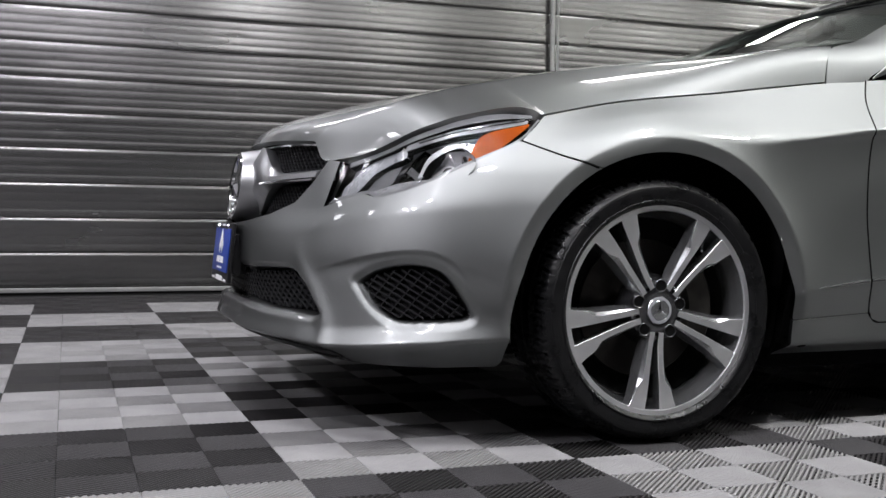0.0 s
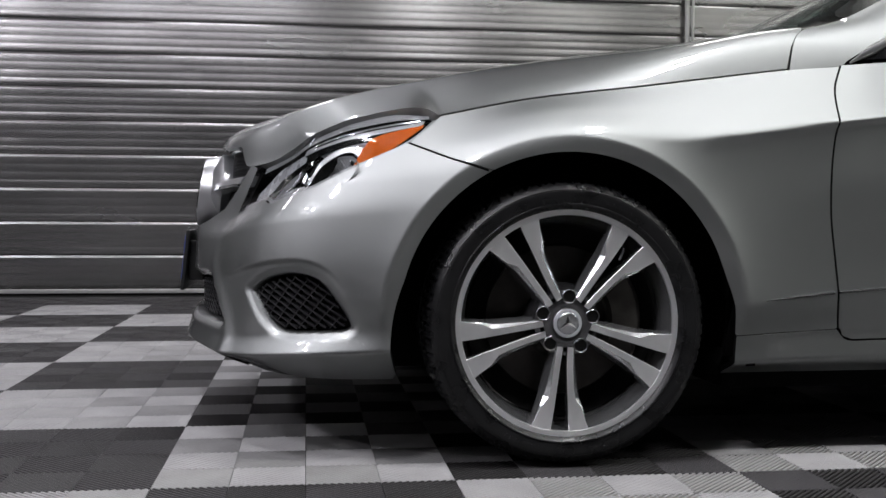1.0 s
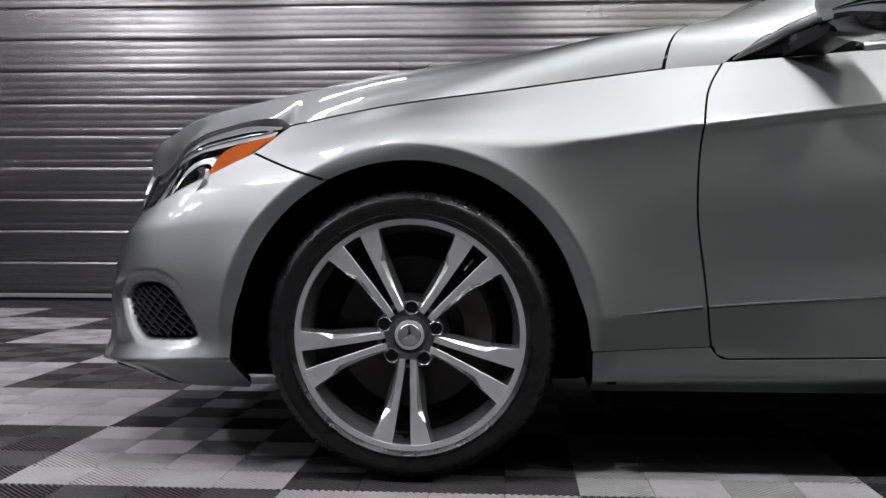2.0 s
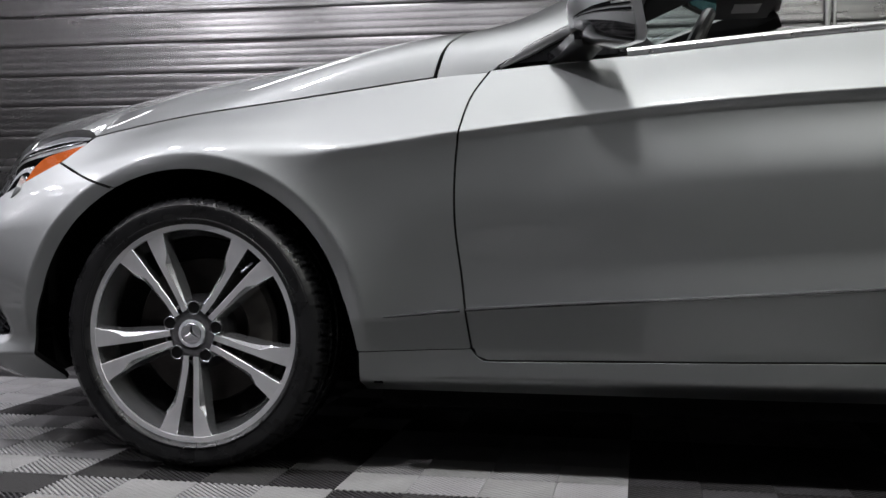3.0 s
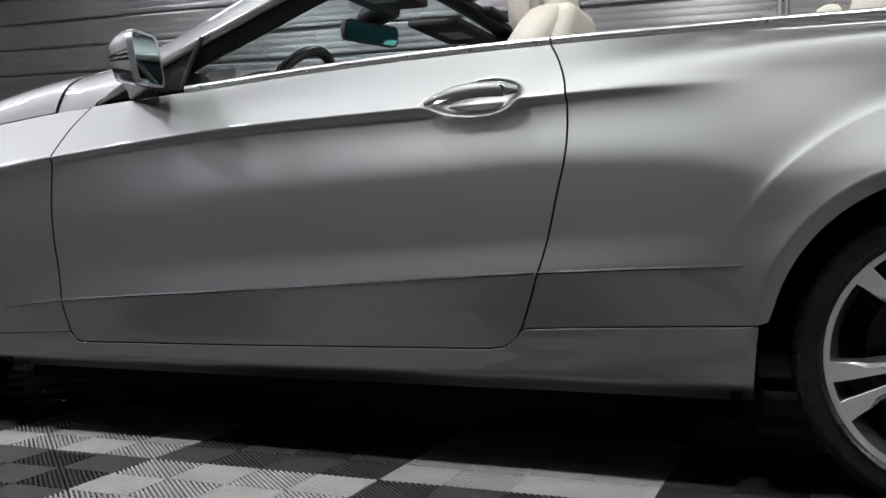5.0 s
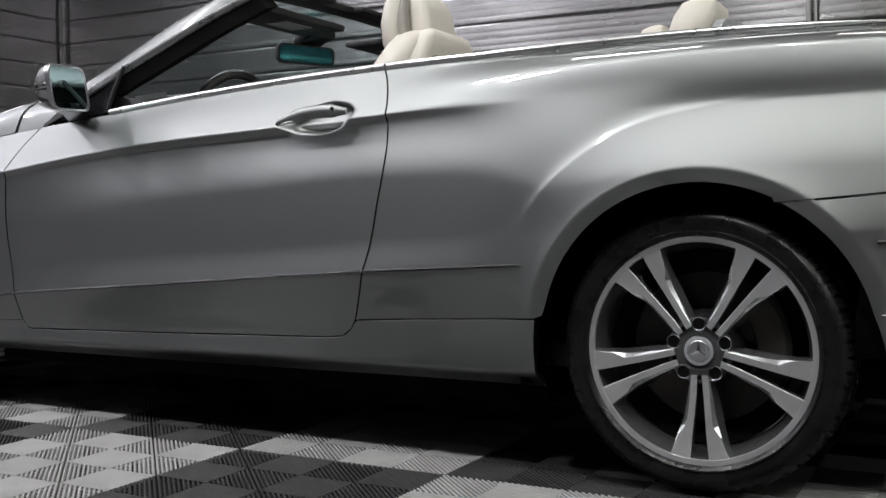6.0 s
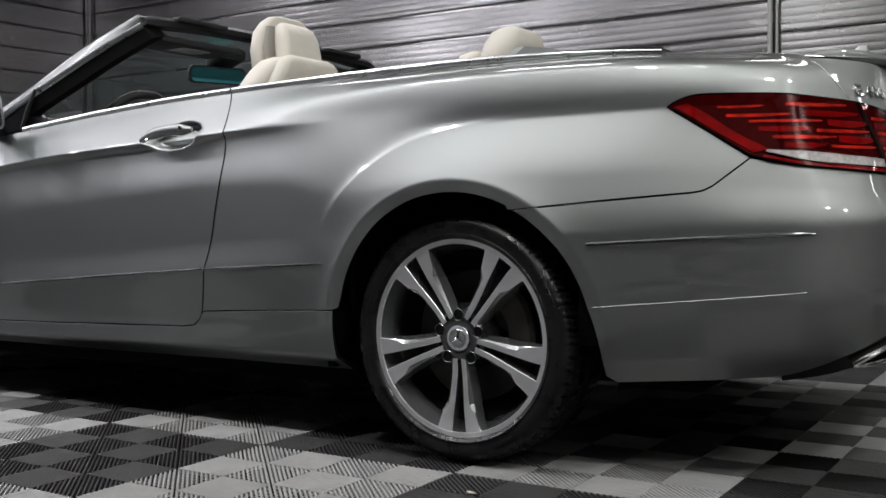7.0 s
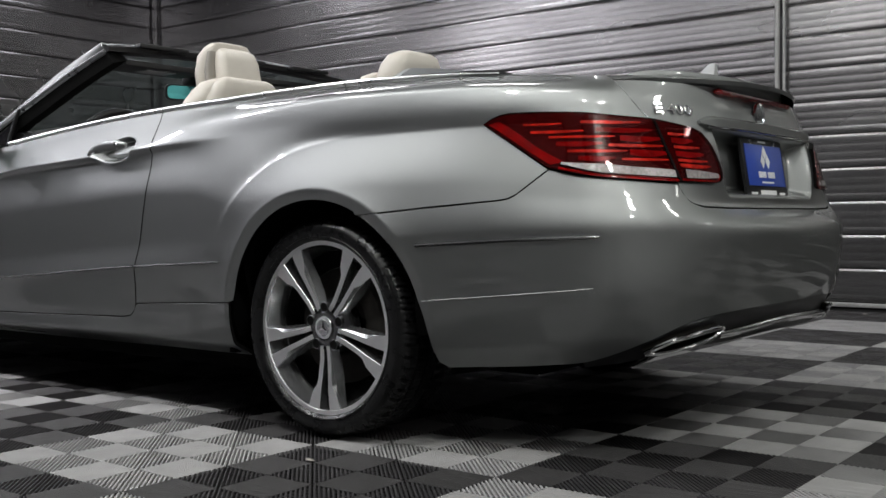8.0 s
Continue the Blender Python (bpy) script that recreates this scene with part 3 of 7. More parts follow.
def rib_profile(z0, z1):
    """Depth and height along the sheet: a deep narrow groove, a broad rolled lip over it, then three flat flutes."""
    one = [(-0.004, 0.0), (-0.0045, 0.003), (-0.001, 0.007), (0.0004, 0.011), (0.0011, 0.018), (0.0016, 0.027), (0.0017, 0.036), (0.0014, 0.046), (0.0009, 0.054)]
    for k in range(3):
        b = 0.058 + 0.0535 * k
        one += [(0.0004, b), (0.0004, b + 0.003), (0.0007, b + 0.010), (0.0009, b + 0.019), (0.0010, b + 0.029), (0.0009, b + 0.041), (0.0006, b + 0.049)]
    one += [(0.0003, 0.2195), (-0.0025, 0.2250)]
    out = [(0.0, z0)]
    for k in range(-1, int(z1 / PITCH) + 2):
        out += [(d, k * PITCH + GROOVE - 0.003 + z) for d, z in one]
    return [out[0]] + [q for q in out[1:] if z0 < q[1] < z1] + [(0.0, z1)]


def screw_heights():
    """Screws stand mid-way in each wave group, and in pairs at every fourth, where two sheets lap."""
    out = []
    for k in range(17):
        out += [GROOVE + PITCH * (k + f) for f in ((0.17, 0.84) if k % 4 == 1 else (0.52,))]
    return np.array(out)


def ribbed_wall(name, a, b, inward, label, rows):
    """A sheet-metal wall from a to b whose sheets are slightly dented at the screws, and its back 12 cm behind."""
    a, b, inward = np.array((*a, 0.0)), np.array((*b, 0.0)), np.array((*inward, 0.0))
    prof = np.array(rib_profile(0.0, CEIL))
    length = np.linalg.norm(b - a)
    n = int(length / 0.032)
    u = np.linspace(0, length, n + 1)
    d, z = prof[:, 0], prof[:, 1]
    off_plane = np.repeat(d[None], n + 1, 0)
    rng = np.random.RandomState(len(name))
    for r in rows:
        for h in screw_heights():
            k = rng.uniform(0.0004, 0.0014)
            off_plane -= k * np.exp(-((u - r) / 0.07)[:, None] ** 2 - ((z - h) / 0.030)[None] ** 2)
    # long, faint oil-canning between the fixings
    for _ in range(9):
        off_plane += rng.uniform(0.0001, 0.0002) * np.sin(u * rng.uniform(0.8, 3.2) + rng.uniform(0, 6))[:, None] * np.sin(z * rng.uniform(3, 14) + rng.uniform(0, 6))[None]
    V = a + (b - a) * (u / length)[:, None, None] + inward * off_plane[..., None] + np.array((0, 0, 1.0)) * z[None, :, None]
    m = len(prof)
    q = np.arange((n + 1) * m).reshape(n + 1, m)
    F = [tuple(f) for f in np.stack([q[:-1, :-1], q[1:, :-1], q[1:, 1:], q[:-1, 1:]], -1).reshape(-1, 4)]
    V = list(V.reshape(-1, 3))
    k = len(V)
    V += [p0 - inward * 0.12 + np.array((0, 0, h)) for p0 in (a, b) for h in (0, CEIL)]
    F.append((k, k + 2, k + 3, k + 1))
    ob = mesh_ob(name, V, F, STEEL, None, label, sharp=40)
    return tagged(ob, label, "wall", kind="structure")


wall_n = ribbed_wall("wall_north", (WALL_X, WALL_Y), (EAST_X, WALL_Y), (0, -1), "silver ribbed sheet-metal wall with horizontal ribs", SCREW_X - WALL_X)
ribbed_wall("wall_west", (WALL_X, SOUTH_Y), (WALL_X, WALL_Y), (1, 0), "silver ribbed sheet-metal side wall", np.arange(0.6, WALL_Y - SOUTH_Y, 1.16))


def plain_wall(name, lo, hi, label):
    bm = box(bmesh.new(), lo, hi)
    return tagged(part(name, bm, PLAIN, None, label), label, "wall", kind="structure")


# both walls are unseen: steel lightens the tail's reflections, dark board dims the flank's
ribbed_wall("wall_east", (EAST_X, WALL_Y), (EAST_X, SOUTH_Y), (-1, 0), "unseen ribbed sheet-metal end wall added to brighten the tail's reflections", np.arange(0.6, WALL_Y - SOUTH_Y, 1.16))
plain_wall("wall_south", (WALL_X, SOUTH_Y - 0.15, 0), (EAST_X, SOUTH_Y, CEIL), "unseen dark wall added to dim the flank's reflections")
bm = bmesh.new()
box(bm, (WALL_X - 0.15, SOUTH_Y - 0.15, CEIL), (EAST_X + 0.15, WALL_Y + 0.15, CEIL + 0.1))
tagged(part("ceiling", bm, CEILING, None), "white sheet-metal ceiling", "ceiling", kind="structure")

for i in range(7):
    x = WALL_X + 0.9 + 2.0 * i
    bm = bmesh.new()
    for lo, hi in (((x - 0.06, SOUTH_Y, CEIL - 0.03), (x + 0.06, WALL_Y, CEIL - 0.004)), ((x - 0.012, SOUTH_Y, CEIL - 0.19), (x + 0.012, WALL_Y, CEIL - 0.03)), ((x - 0.06, SOUTH_Y, CEIL - 0.21), (x + 0.06, WALL_Y, CEIL - 0.19))):
        box(bm, lo, hi)
    tagged(part("ceiling_beam", bm, BEAM, None), "dark steel I-beam under the ceiling", "beam", "ceiling beams", kind="structure")

# screws of the wall sheets, in upright rows
bm = bmesh.new()
for x in SCREW_X:
    for z in screw_heights():
        bmesh.ops.create_cone(bm, cap_ends=True, segments=8, radius1=0.0085, radius2=0.005, depth=0.007, matrix=Matrix.Translation((x, WALL_Y - 0.005, z)) @ Matrix.Rotation(radians(90), 4, "X"))
tagged(part("screw_heads", bm, SCREW, wall_n), "rows of bright screw heads", kind="stuff")

bm = bmesh.new()
tube(bm, [(2.18, WALL_Y - 0.045, 0.02), (2.18, WALL_Y - 0.045, CEIL - 0.25)], 0.017, 14, up=(0, 1, 0))
tube(bm, [(2.225, WALL_Y - 0.04, 0.02), (2.225, WALL_Y - 0.04, CEIL - 0.25)], 0.010, 12, up=(0, 1, 0))
con = tagged(part("conduit", bm, CONDUIT, None), "thin grey electrical conduit running up the metal wall", "conduit", kind="structure")
for z in (0.5, 1.4, 2.3, 3.2):
    part("clamp", box(bmesh.new(), (2.155, WALL_Y - 0.066, z), (2.245, WALL_Y - 0.026, z + 0.02), 0.004), CONDUIT, con)
bm = box(bmesh.new(), (WALL_X + 0.03, WALL_Y - 0.062, 0), (WALL_X + 0.062, WALL_Y - 0.03, CEIL))
tagged(part("corner_trim", bm, STEEL, None), "bent metal trim in the wall corner", "trim", kind="structure")
bm = box(bmesh.new(), (WALL_X + 0.05, WALL_Y - 0.036, 0.0), (EAST_X, WALL_Y - 0.028, 0.03), 0.003)
tagged(part("baseboard", bm, CONDUIT, None), "low metal strip along the wall's foot", "trim", kind="structure")


# lamps under the ceiling: white luminous panels in grey housings
def lamp(x, y, sx, sy, watts, z=3.4, tilt=0.0):
    r = root("ceiling_lamp", "white LED high-bay lamp hung under the ceiling", "lamp", (x, y, z), "ceiling lamps")
    r.rotation_euler = (radians(tilt), 0, 0)
    bm = bmesh.new()
    box(bm, (-sx / 2 - 0.03, -sy / 2 - 0.03, 0.01), (sx / 2 + 0.03, sy / 2 + 0.03, 0.07), 0.01)
    part("housing", bm, GREYTRIM, r)
    for k in (-1, 1):
        bm = tube(bmesh.new(), [(k * sx * 0.4, 0, 0.06), (k * sx * 0.4, 0, CEIL - z + 0.01)], 0.004, 6, up=(0, 1, 0))
        part("cable", bm, BEAM, r)
    k = min(1.0, max(0.0, (x + 1.5) / 5.0))
    tone = (0.966 + 0.012 * k, 0.952 + 0.038 * k, 1.02 - 0.075 * k)
    d = bpy.data.lights.new("ceiling_lamp_light", "AREA")
    d.shape, d.size, d.size_y, d.energy, d.color = "RECTANGLE", sx, sy, watts, tone
    lo = new("diffuser_light", d)
    lo.parent = r
    # added fill: an upward light that brightens the ceiling above each lamp
    d2 = bpy.data.lights.new("ceiling_uplight_fill", "AREA")
    d2.shape, d2.size, d2.size_y, d2.energy, d2.color = "RECTANGLE", sx, sy, watts * 0.32, tone
    up = new("ceiling_fill_light", d2)
    up.location, up.rotation_euler, up.parent = (0, 0, 0.075), (math.pi, 0, 0), r
    return r


for x, watts in ((-4.3, 16), (-1.5, 33), (1.5, 23), (4.0, 10), (6.4, 37)):
    lamp(x, 2.4, 0.8, 0.30, watts)
for x, watts in ((-3.6, 6), (-1.3, 14), (2.9, 10), (7.6, 8)):
    lamp(x, 4.2, 0.8, 0.30, watts)
for x, watts in ((-4.5, 75), (-2.9, 58), (-1.0, 43), (1.0, 50), (3.0, 50), (5.2, 45), (7.4, 28)):
    lamp(x, -1.5, 0.26, 0.26, watts)
for x, watts in ((-4.5, 50), (-1.8, 18), (0.9, 24), (3.6, 4), (6.3, 34), (8.3, 24)):
    lamp(x, -0.6, 0.26, 0.26, watts)

# ---- floor: interlocking ribbed tiles in blocks of two by two ----
T = 0.3048
GX, GY = 0.355, -0.080
bm = box(bmesh.new(), (WALL_X - 0.1, SOUTH_Y - 0.1, -0.12), (EAST_X + 0.1, WALL_Y + 0.1, -0.014))
floor = tagged(part("floor", bm, SLAB, None), "garage floor laid with light grey and graphite ribbed plastic tiles", "floor", kind="structure")


def tile_geometry(fine):
    """One open tile: diagonal ribs whose direction changes from quarter to quarter, over cross bars."""
    V, F = [], []
    q, g = T / 2, 0.0007
    w = q - 2 * g
    step = 2 * w / 20
    wid = step * 0.55

    def ends(o):
        return (max(0.0, -o), max(0.0, o)), (min(w, w - o), min(w, w + o))

    for i in range(2):
        for j in range(2):
            x0, y0 = i * q - q + g, j * q - q + g
            lean = (i + j) % 2 == 0
            for k in range(20):
                c = -w + k * step + 0.2 * step
                prof = [(0.20, -0.010), (0.06, -0.0040), (0, -0.0022), (0.07, -0.0011), (0.20, -0.0004), (0.38, 0), (0.62, 0), (0.80, -0.0004), (0.93, -0.0011), (1, -0.0022), (0.94, -0.0040), (0.80, -0.010)] if fine else [(0.20, -0.008), (0.0, -0.0020), (0.12, -0.0008), (0.34, 0), (0.66, 0), (0.88, -0.0008), (1, -0.0020), (0.80, -0.008)]
                b = len(V)
                for f, z in prof:
                    for px, py in ends(max(-w, min(w, c + f * wid))):
                        V.append((x0 + (px if lean else w - px), y0 + py, z))
                m = len(prof)
                for r in range(m - 1):
                    e = (b + 2 * r, b + 2 * r + 1, b + 2 * r + 3, b + 2 * r + 2)
                    F.append(e if lean else e[::-1])
                if fine:
                    F.append(tuple(b + 2 * r for r in range(m))[::1 if lean else -1])
                    F.append(tuple(b + 2 * r + 1 for r in range(m))[::-1 if lean else 1])
    n = 16 if fine else 0
    for k in range(n):
        x = -q + (k + 0.5) * T / n
        for lo, hi in (((x - 0.0019, -q + g), (x + 0.0019, q - g)), ((-q + g, x - 0.0019), (q - g, x + 0.0019))):
            b = len(V)
            V += [(lo[0], lo[1], -0.0050), (hi[0], lo[1], -0.0050), (hi[0], hi[1], -0.0050), (lo[0], hi[1], -0.0050)]
            F.append((b, b + 1, b + 2, b + 3))
    return V, F


def tile_mesh(name, mat):
    V, F = tile_geometry(True)
    me = bpy.data.meshes.new(name)
    me.from_pydata(V, [], F)
    me.materials.append(mat)
    me.update()
    return me


TILES = {True: tile_mesh("light_tile", TILELIGHT), False: tile_mesh("dark_tile", TILEDARK)}


def is_light(i, j):
    """Blocks of two by two tiles in turn light and dark, with a dark strip along the wall."""
    return (i // 2 + j // 2) % 2 == 0 and GY + j * T < 4.1


def lay_tiles():
    i0, i1 = math.ceil((WALL_X + 0.05 - GX) / T), math.floor((EAST_X - 0.05 - GX) / T) - 1
    j0, j1 = math.ceil((SOUTH_Y + 0.05 - GY) / T), math.floor((WALL_Y - 0.05 - GY) / T) - 1
    rest = {True: ([], []), False: ([], [])}
    far = {True: [], False: []}
    for i in range(i0, i1 + 1):
        for j in range(j0, j1 + 1):
            x, y = GX + (i + 0.5) * T, GY + (j + 0.5) * T
            if -2.4 < x < 5.2 and -1.35 < y < 2.05:
                ob = new("tile", TILES[is_light(i, j)])
                ob.location = (x, y, 0)
                ob.parent = floor
            elif WALL_X < x < EAST_X and -6.0 < y < 5.2:
                far[is_light(i, j)].append((x, y, 0))
            else:
                V, F = rest[is_light(i, j)]
                b = len(V)
                h = T / 2 - 0.001
                V.extend([(x - h, y - h, 0), (x + h, y - h, 0), (x + h, y + h, 0), (x - h, y + h, 0), (x - h, y - h, -0.01), (x + h, y - h, -0.01), (x + h, y + h, -0.01), (x - h, y + h, -0.01)])
                F.extend([(b, b + 1, b + 2, b + 3), (b, b + 4, b + 5, b + 1), (b + 1, b + 5, b + 6, b + 2), (b + 2, b + 6, b + 7, b + 3), (b + 3, b + 7, b + 4, b)])
    v, f = tile_geometry(False)
    v, f = np.array(v), np.array(f)
    for light, at in far.items():
        at = np.array(at)
        V = (v[None] + at[:, None]).reshape(-1, 3)
        F = (f[None] + (np.arange(len(at)) * len(v))[:, None, None]).reshape(-1, 4)
        me = bpy.data.meshes.new("far_tiles")
        me.vertices.add(len(V))
        me.vertices.foreach_set("co", V.ravel())
        me.loops.add(F.size)
        me.loops.foreach_set("vertex_index", F.ravel().astype(np.int32))
        me.polygons.add(len(F))
        me.polygons.foreach_set("loop_start", np.arange(0, F.size, 4, dtype=np.int32))
        me.materials.append(TILELIGHT if light else TILEDARK)
        me.update(calc_edges=True)
        me.validate()
        ob = new("far_tiles", me)
        ob.parent = floor
        tagged(ob, "light grey ribbed tiles" if light else "graphite ribbed tiles", kind="stuff")
    for light, (V, F) in rest.items():
        ob = mesh_ob("outer_tiles", V, F, TILELIGHT if light else TILEDARK, floor, smooth=False)
        tagged(ob, "light grey floor tiles" if light else "graphite floor tiles", kind="stuff")


# ---- the car ----
car = root("convertible_car", "silver-grey two-door convertible with open roof parked on the tiles", "car", (1.4, MID, 0))
car_at = car.location.copy()


def put(ob):
    """Keeps a part's world place under the car's Empty."""
    ob.matrix_parent_inverse = Matrix.Translation(-car_at)
    return ob


G = 0.0026                      # half of a panel gap
HOODGAP = [(-0.283, 0.760), (-0.071, 0.802), (0.199, 0.835), (0.385, 0.861), (0.537, 0.881), (0.662, 0.892)]
DOORF = [(0.662, 0.892), (0.628, 0.834), (0.611, 0.765), (0.600, 0.672), (0.600, 0.558), (0.615, 0.440), (0.626, 0.342), (0.633, 0.294)]
DOORR = [(1.930, 0.981), (1.958, 0.940), (1.986, 0.878), (1.994, 0.815), (1.995, 0.727), (1.976, 0.635), (1.957, 0.544), (1.931, 0.455), (1.889, 0.343)]
LAMP_UP = [(-0.283, 0.760), (-0.300, 0.772), (-0.335, 0.778), (-0.395, 0.772), (-0.460, 0.760), (-0.530, 0.747), (-0.643, 0.724), (-0.770, 0.691), (-0.860, 0.668), (-0.925, 0.655)]
LAMP_LOW = [(-0.930, 0.548), (-0.860, 0.565), (-0.785, 0.579), (-0.735, 0.570), (-0.700, 0.570), (-0.640, 0.582), (-0.560, 0.608), (-0.478, 0.643), (-0.412, 0.673), (-0.352, 0.699), (-0.312, 0.731), (-0.283, 0.760)]
TAIL_UP = [(3.288, 0.853), (3.318, 0.868), (3.350, 0.876), (3.420, 0.877), (3.504, 0.875), (3.60, 0.870), (3.695, 0.865), (3.808, 0.859)]
TAIL_LOW = [(3.288, 0.853), (3.378, 0.796), (3.474, 0.734)]


def arch_line(k, a0, a1, n, grow=0.0):
    """Rim of a wheel opening from angle a0 to a1 (degrees, 0 to the rear, 90 up)."""
    cx, cz, r0, _ = ARCH[k]
    a = np.radians(np.linspace(a0, a1, n))
    low = np.clip(-np.sin(a) + 0.25, 0, 1.2)
    r = r0 + 0.055 * low + grow
    return np.stack([cx + r * np.cos(a), cz + r * np.sin(a)], -1)


def off(p, ds=0.0, dz=0.0):
    q = np.array(p, float)
    return q + (ds, dz)


# fender
def fender_grids():
    n, m = 150, 70
    a = arch_line(0, 117, -5, 110)
    corner = (0.386, 0.281)
    b = np.vstack([line([(-0.180 + G, 0.638), tuple(a[0])], 4)[:-1], a[a[:, 1] > 0.285], [corner], line([(0.39, 0.281), (0.633, 0.292)], 30)])
    b = line(b, n)
    b[-1] = (0.633 - G, 0.294)
    t = off(line(HOODGAP, n, True), 0, -G)
    l = line([(-0.180 + G, 0.638), (-0.262, 0.664), (-0.350, 0.698), (-0.312, 0.731), (-0.283, 0.760 - G)], m)
    l = off(l, 2.2 * G, 0.0012)
    r = off(line(DOORF, m, True)[::-1], -G, 0)
    t[0], t[-1], b[0], b[-1] = l[-1], r[-1], l[0], r[0]
    return [coons(b, t, l, r)]


# door
def door_grids():
    n, m = 300, 170
    b = line([(0.636 + G, 0.292), (0.645, 0.274), (0.668, 0.2655), (1.2, 0.2775), (1.80, 0.2945), (1.845, 0.300), (1.872, 0.318), (1.889 - G, 0.343)], n)
    b = off(b, 0, G)
    t = line([(0.664, 0.893), (0.96, 0.918), (1.336, 0.951), (1.726, 0.974), (1.930, 0.981)], n, True)
    l = off(line(DOORF, m, True)[::-1], G, 0)
    r = off(line(DOORR, m, True)[::-1], -G, 0)
    b[0], b[-1], t[0], t[-1] = l[0], r[0], l[-1], r[-1]
    return [coons(b, t, l, r)]


DECK = [(1.930, 0.981), (2.2, 0.990), (2.45, 1.000), (2.76, 1.008), (3.12, 1.009), (3.288, 1.002), (3.50, 0.986), (3.66, 0.972), (3.692, 0.962)]


def quarter_grids():
    n, m = 150, 80
    a = arch_line(1, 197, 64, 90)
    b = np.vstack([line([(1.889 + G, 0.343), (2.15, 0.357), (2.394, 0.368)], 30), a[(a[:, 1] > 0.372)], line([(2.925, 0.624), (3.134, 0.643), (3.288, 0.6545)], 20)])
    b = off(line(b, n), 0, G)
    t = line([p for p in DECK if p[0] < 3.28] + [(3.288, 1.002)], n, True)
    l = off(line(DOORR, m, True)[::-1], G, 0)
    r = np.vstack([line([(3.288, 0.6545 + G), (3.288, 0.853)], 46)[:-1], line([(3.288, 0.853), (3.288, 1.002)], 35)])
    b[0], b[-1], t[0], t[-1] = l[0], r[0], l[-1], r[-1]
    g1 = coons(b, t, l, r)
    # above the tail lamp
    lo, hi = off(line(TAIL_UP, 60, True), 0, G), line([p for p in DECK if p[0] > 3.2], 60, True)
    hi[0], lo[0] = (3.288, 1.002), (3.288, 0.853)
    ri = off(line([(3.808, 0.859), (3.760, 0.897), (3.728, 0.926), (3.692, 0.962)], 35, True), -G, 0)
    lo[-1], hi[-1] = ri[0], ri[-1]
    g2 = coons(lo, hi, line([(3.288, 0.853), (3.288, 1.002)], 35), ri)
    # below it
    lo = off(line([(3.288, 0.6545), (3.350, 0.659), (3.372, 0.663), (3.392, 0.672), (3.474, 0.734)], 40), 0, G)
    hi = off(line(TAIL_LOW, 40), 0, -G)
    lo[-1] = hi[-1] = (3.472, 0.7325)
    g3 = coons(lo, hi, line([tuple(lo[0]), tuple(hi[0])], 46), np.repeat(hi[-1:], 46, 0))
    return [g1, g2, g3]


def front_bumper_grids():
    m = 150
    top1 = line([(S0, 0.500), (-1.40, 0.502), (-1.294, 0.509), (-1.18, 0.526), (-1.083, 0.555), (-1.03, 0.603), (-0.985, 0.662)], 90)
    g1 = coons(np.stack([top1[:, 0], np.full(90, 0.172)], -1), top1, line([(S0, 0.172), (S0, 0.500)], m), line([(-0.985, 0.172), (-0.985, 0.662)], m))
    top2 = line([(-0.985, 0.662), (-0.935, 0.655)], 12)
    g2 = coons(np.stack([top2[:, 0], np.full(12, 0.172)], -1), top2, line([(-0.985, 0.172), (-0.985, 0.662)], m), line([(-0.935, 0.172), (-0.935, 0.655)], m))
    top3 = np.vstack([line(LAMP_LOW[:10], 130), line([(-0.352, 0.699), (-0.262, 0.664), (-0.180, 0.637)], 50)[1:]])
    top3 = off(line(top3, 250), 0, -G)
    a = arch_line(0, 117.5, 198, 160)[::-1]
    r = line(np.vstack([[(-0.388, 0.180)], a[a[:, 1] > 0.19], [(-0.182, 0.637 - G)]]), m)
    b = line([(-0.935, 0.172), (-0.388, 0.180)], 250)
    top3[0] = (-0.935, 0.546)
    top3[-1], b[-1] = r[-1], r[0]
    g3 = coons(b, top3, line([(-0.935, 0.172), tuple(top3[0])], m), r)
    return [g1, g2, g3]


def rear_bumper_grids():
    m = 90
    a = arch_line(1, 62, -28, 120)
    a = a[a[:, 1] > 0.235]
    l = line(np.vstack([[(2.925 + G, 0.624 - G)], a, [(3.165, 0.222)]])[::-1], m)
    top = np.vstack([line([(2.925, 0.624), (3.134, 0.643), (3.350, 0.659), (3.372, 0.663), (3.392, 0.672), (3.474, 0.734)], 80),
                     line([(3.474, 0.734), (3.543, 0.7205), (3.676, 0.708), (3.80, 0.701), (3.861, 0.6985)], 50, True)[1:],
                     line([(3.861, 0.6985), (3.878, 0.672), (3.90, 0.652), (3.95, 0.640), (4.1, 0.637), (S1, 0.637)], 90)[1:]])
    top = off(line(top, 240), 0, -G)
    bot = line([(3.165, 0.222), (3.40, 0.238), (3.60, 0.262), (3.76, 0.308), (3.90, 0.355), (4.1, 0.372), (S1, 0.375)], 240, True)
    top[0], bot[0] = l[-1], l[0]
    r = line([(S1, 0.375), (S1, 0.637 - G)], m)
    top[-1] = r[-1]
    return [coons(bot, top, l, r)]


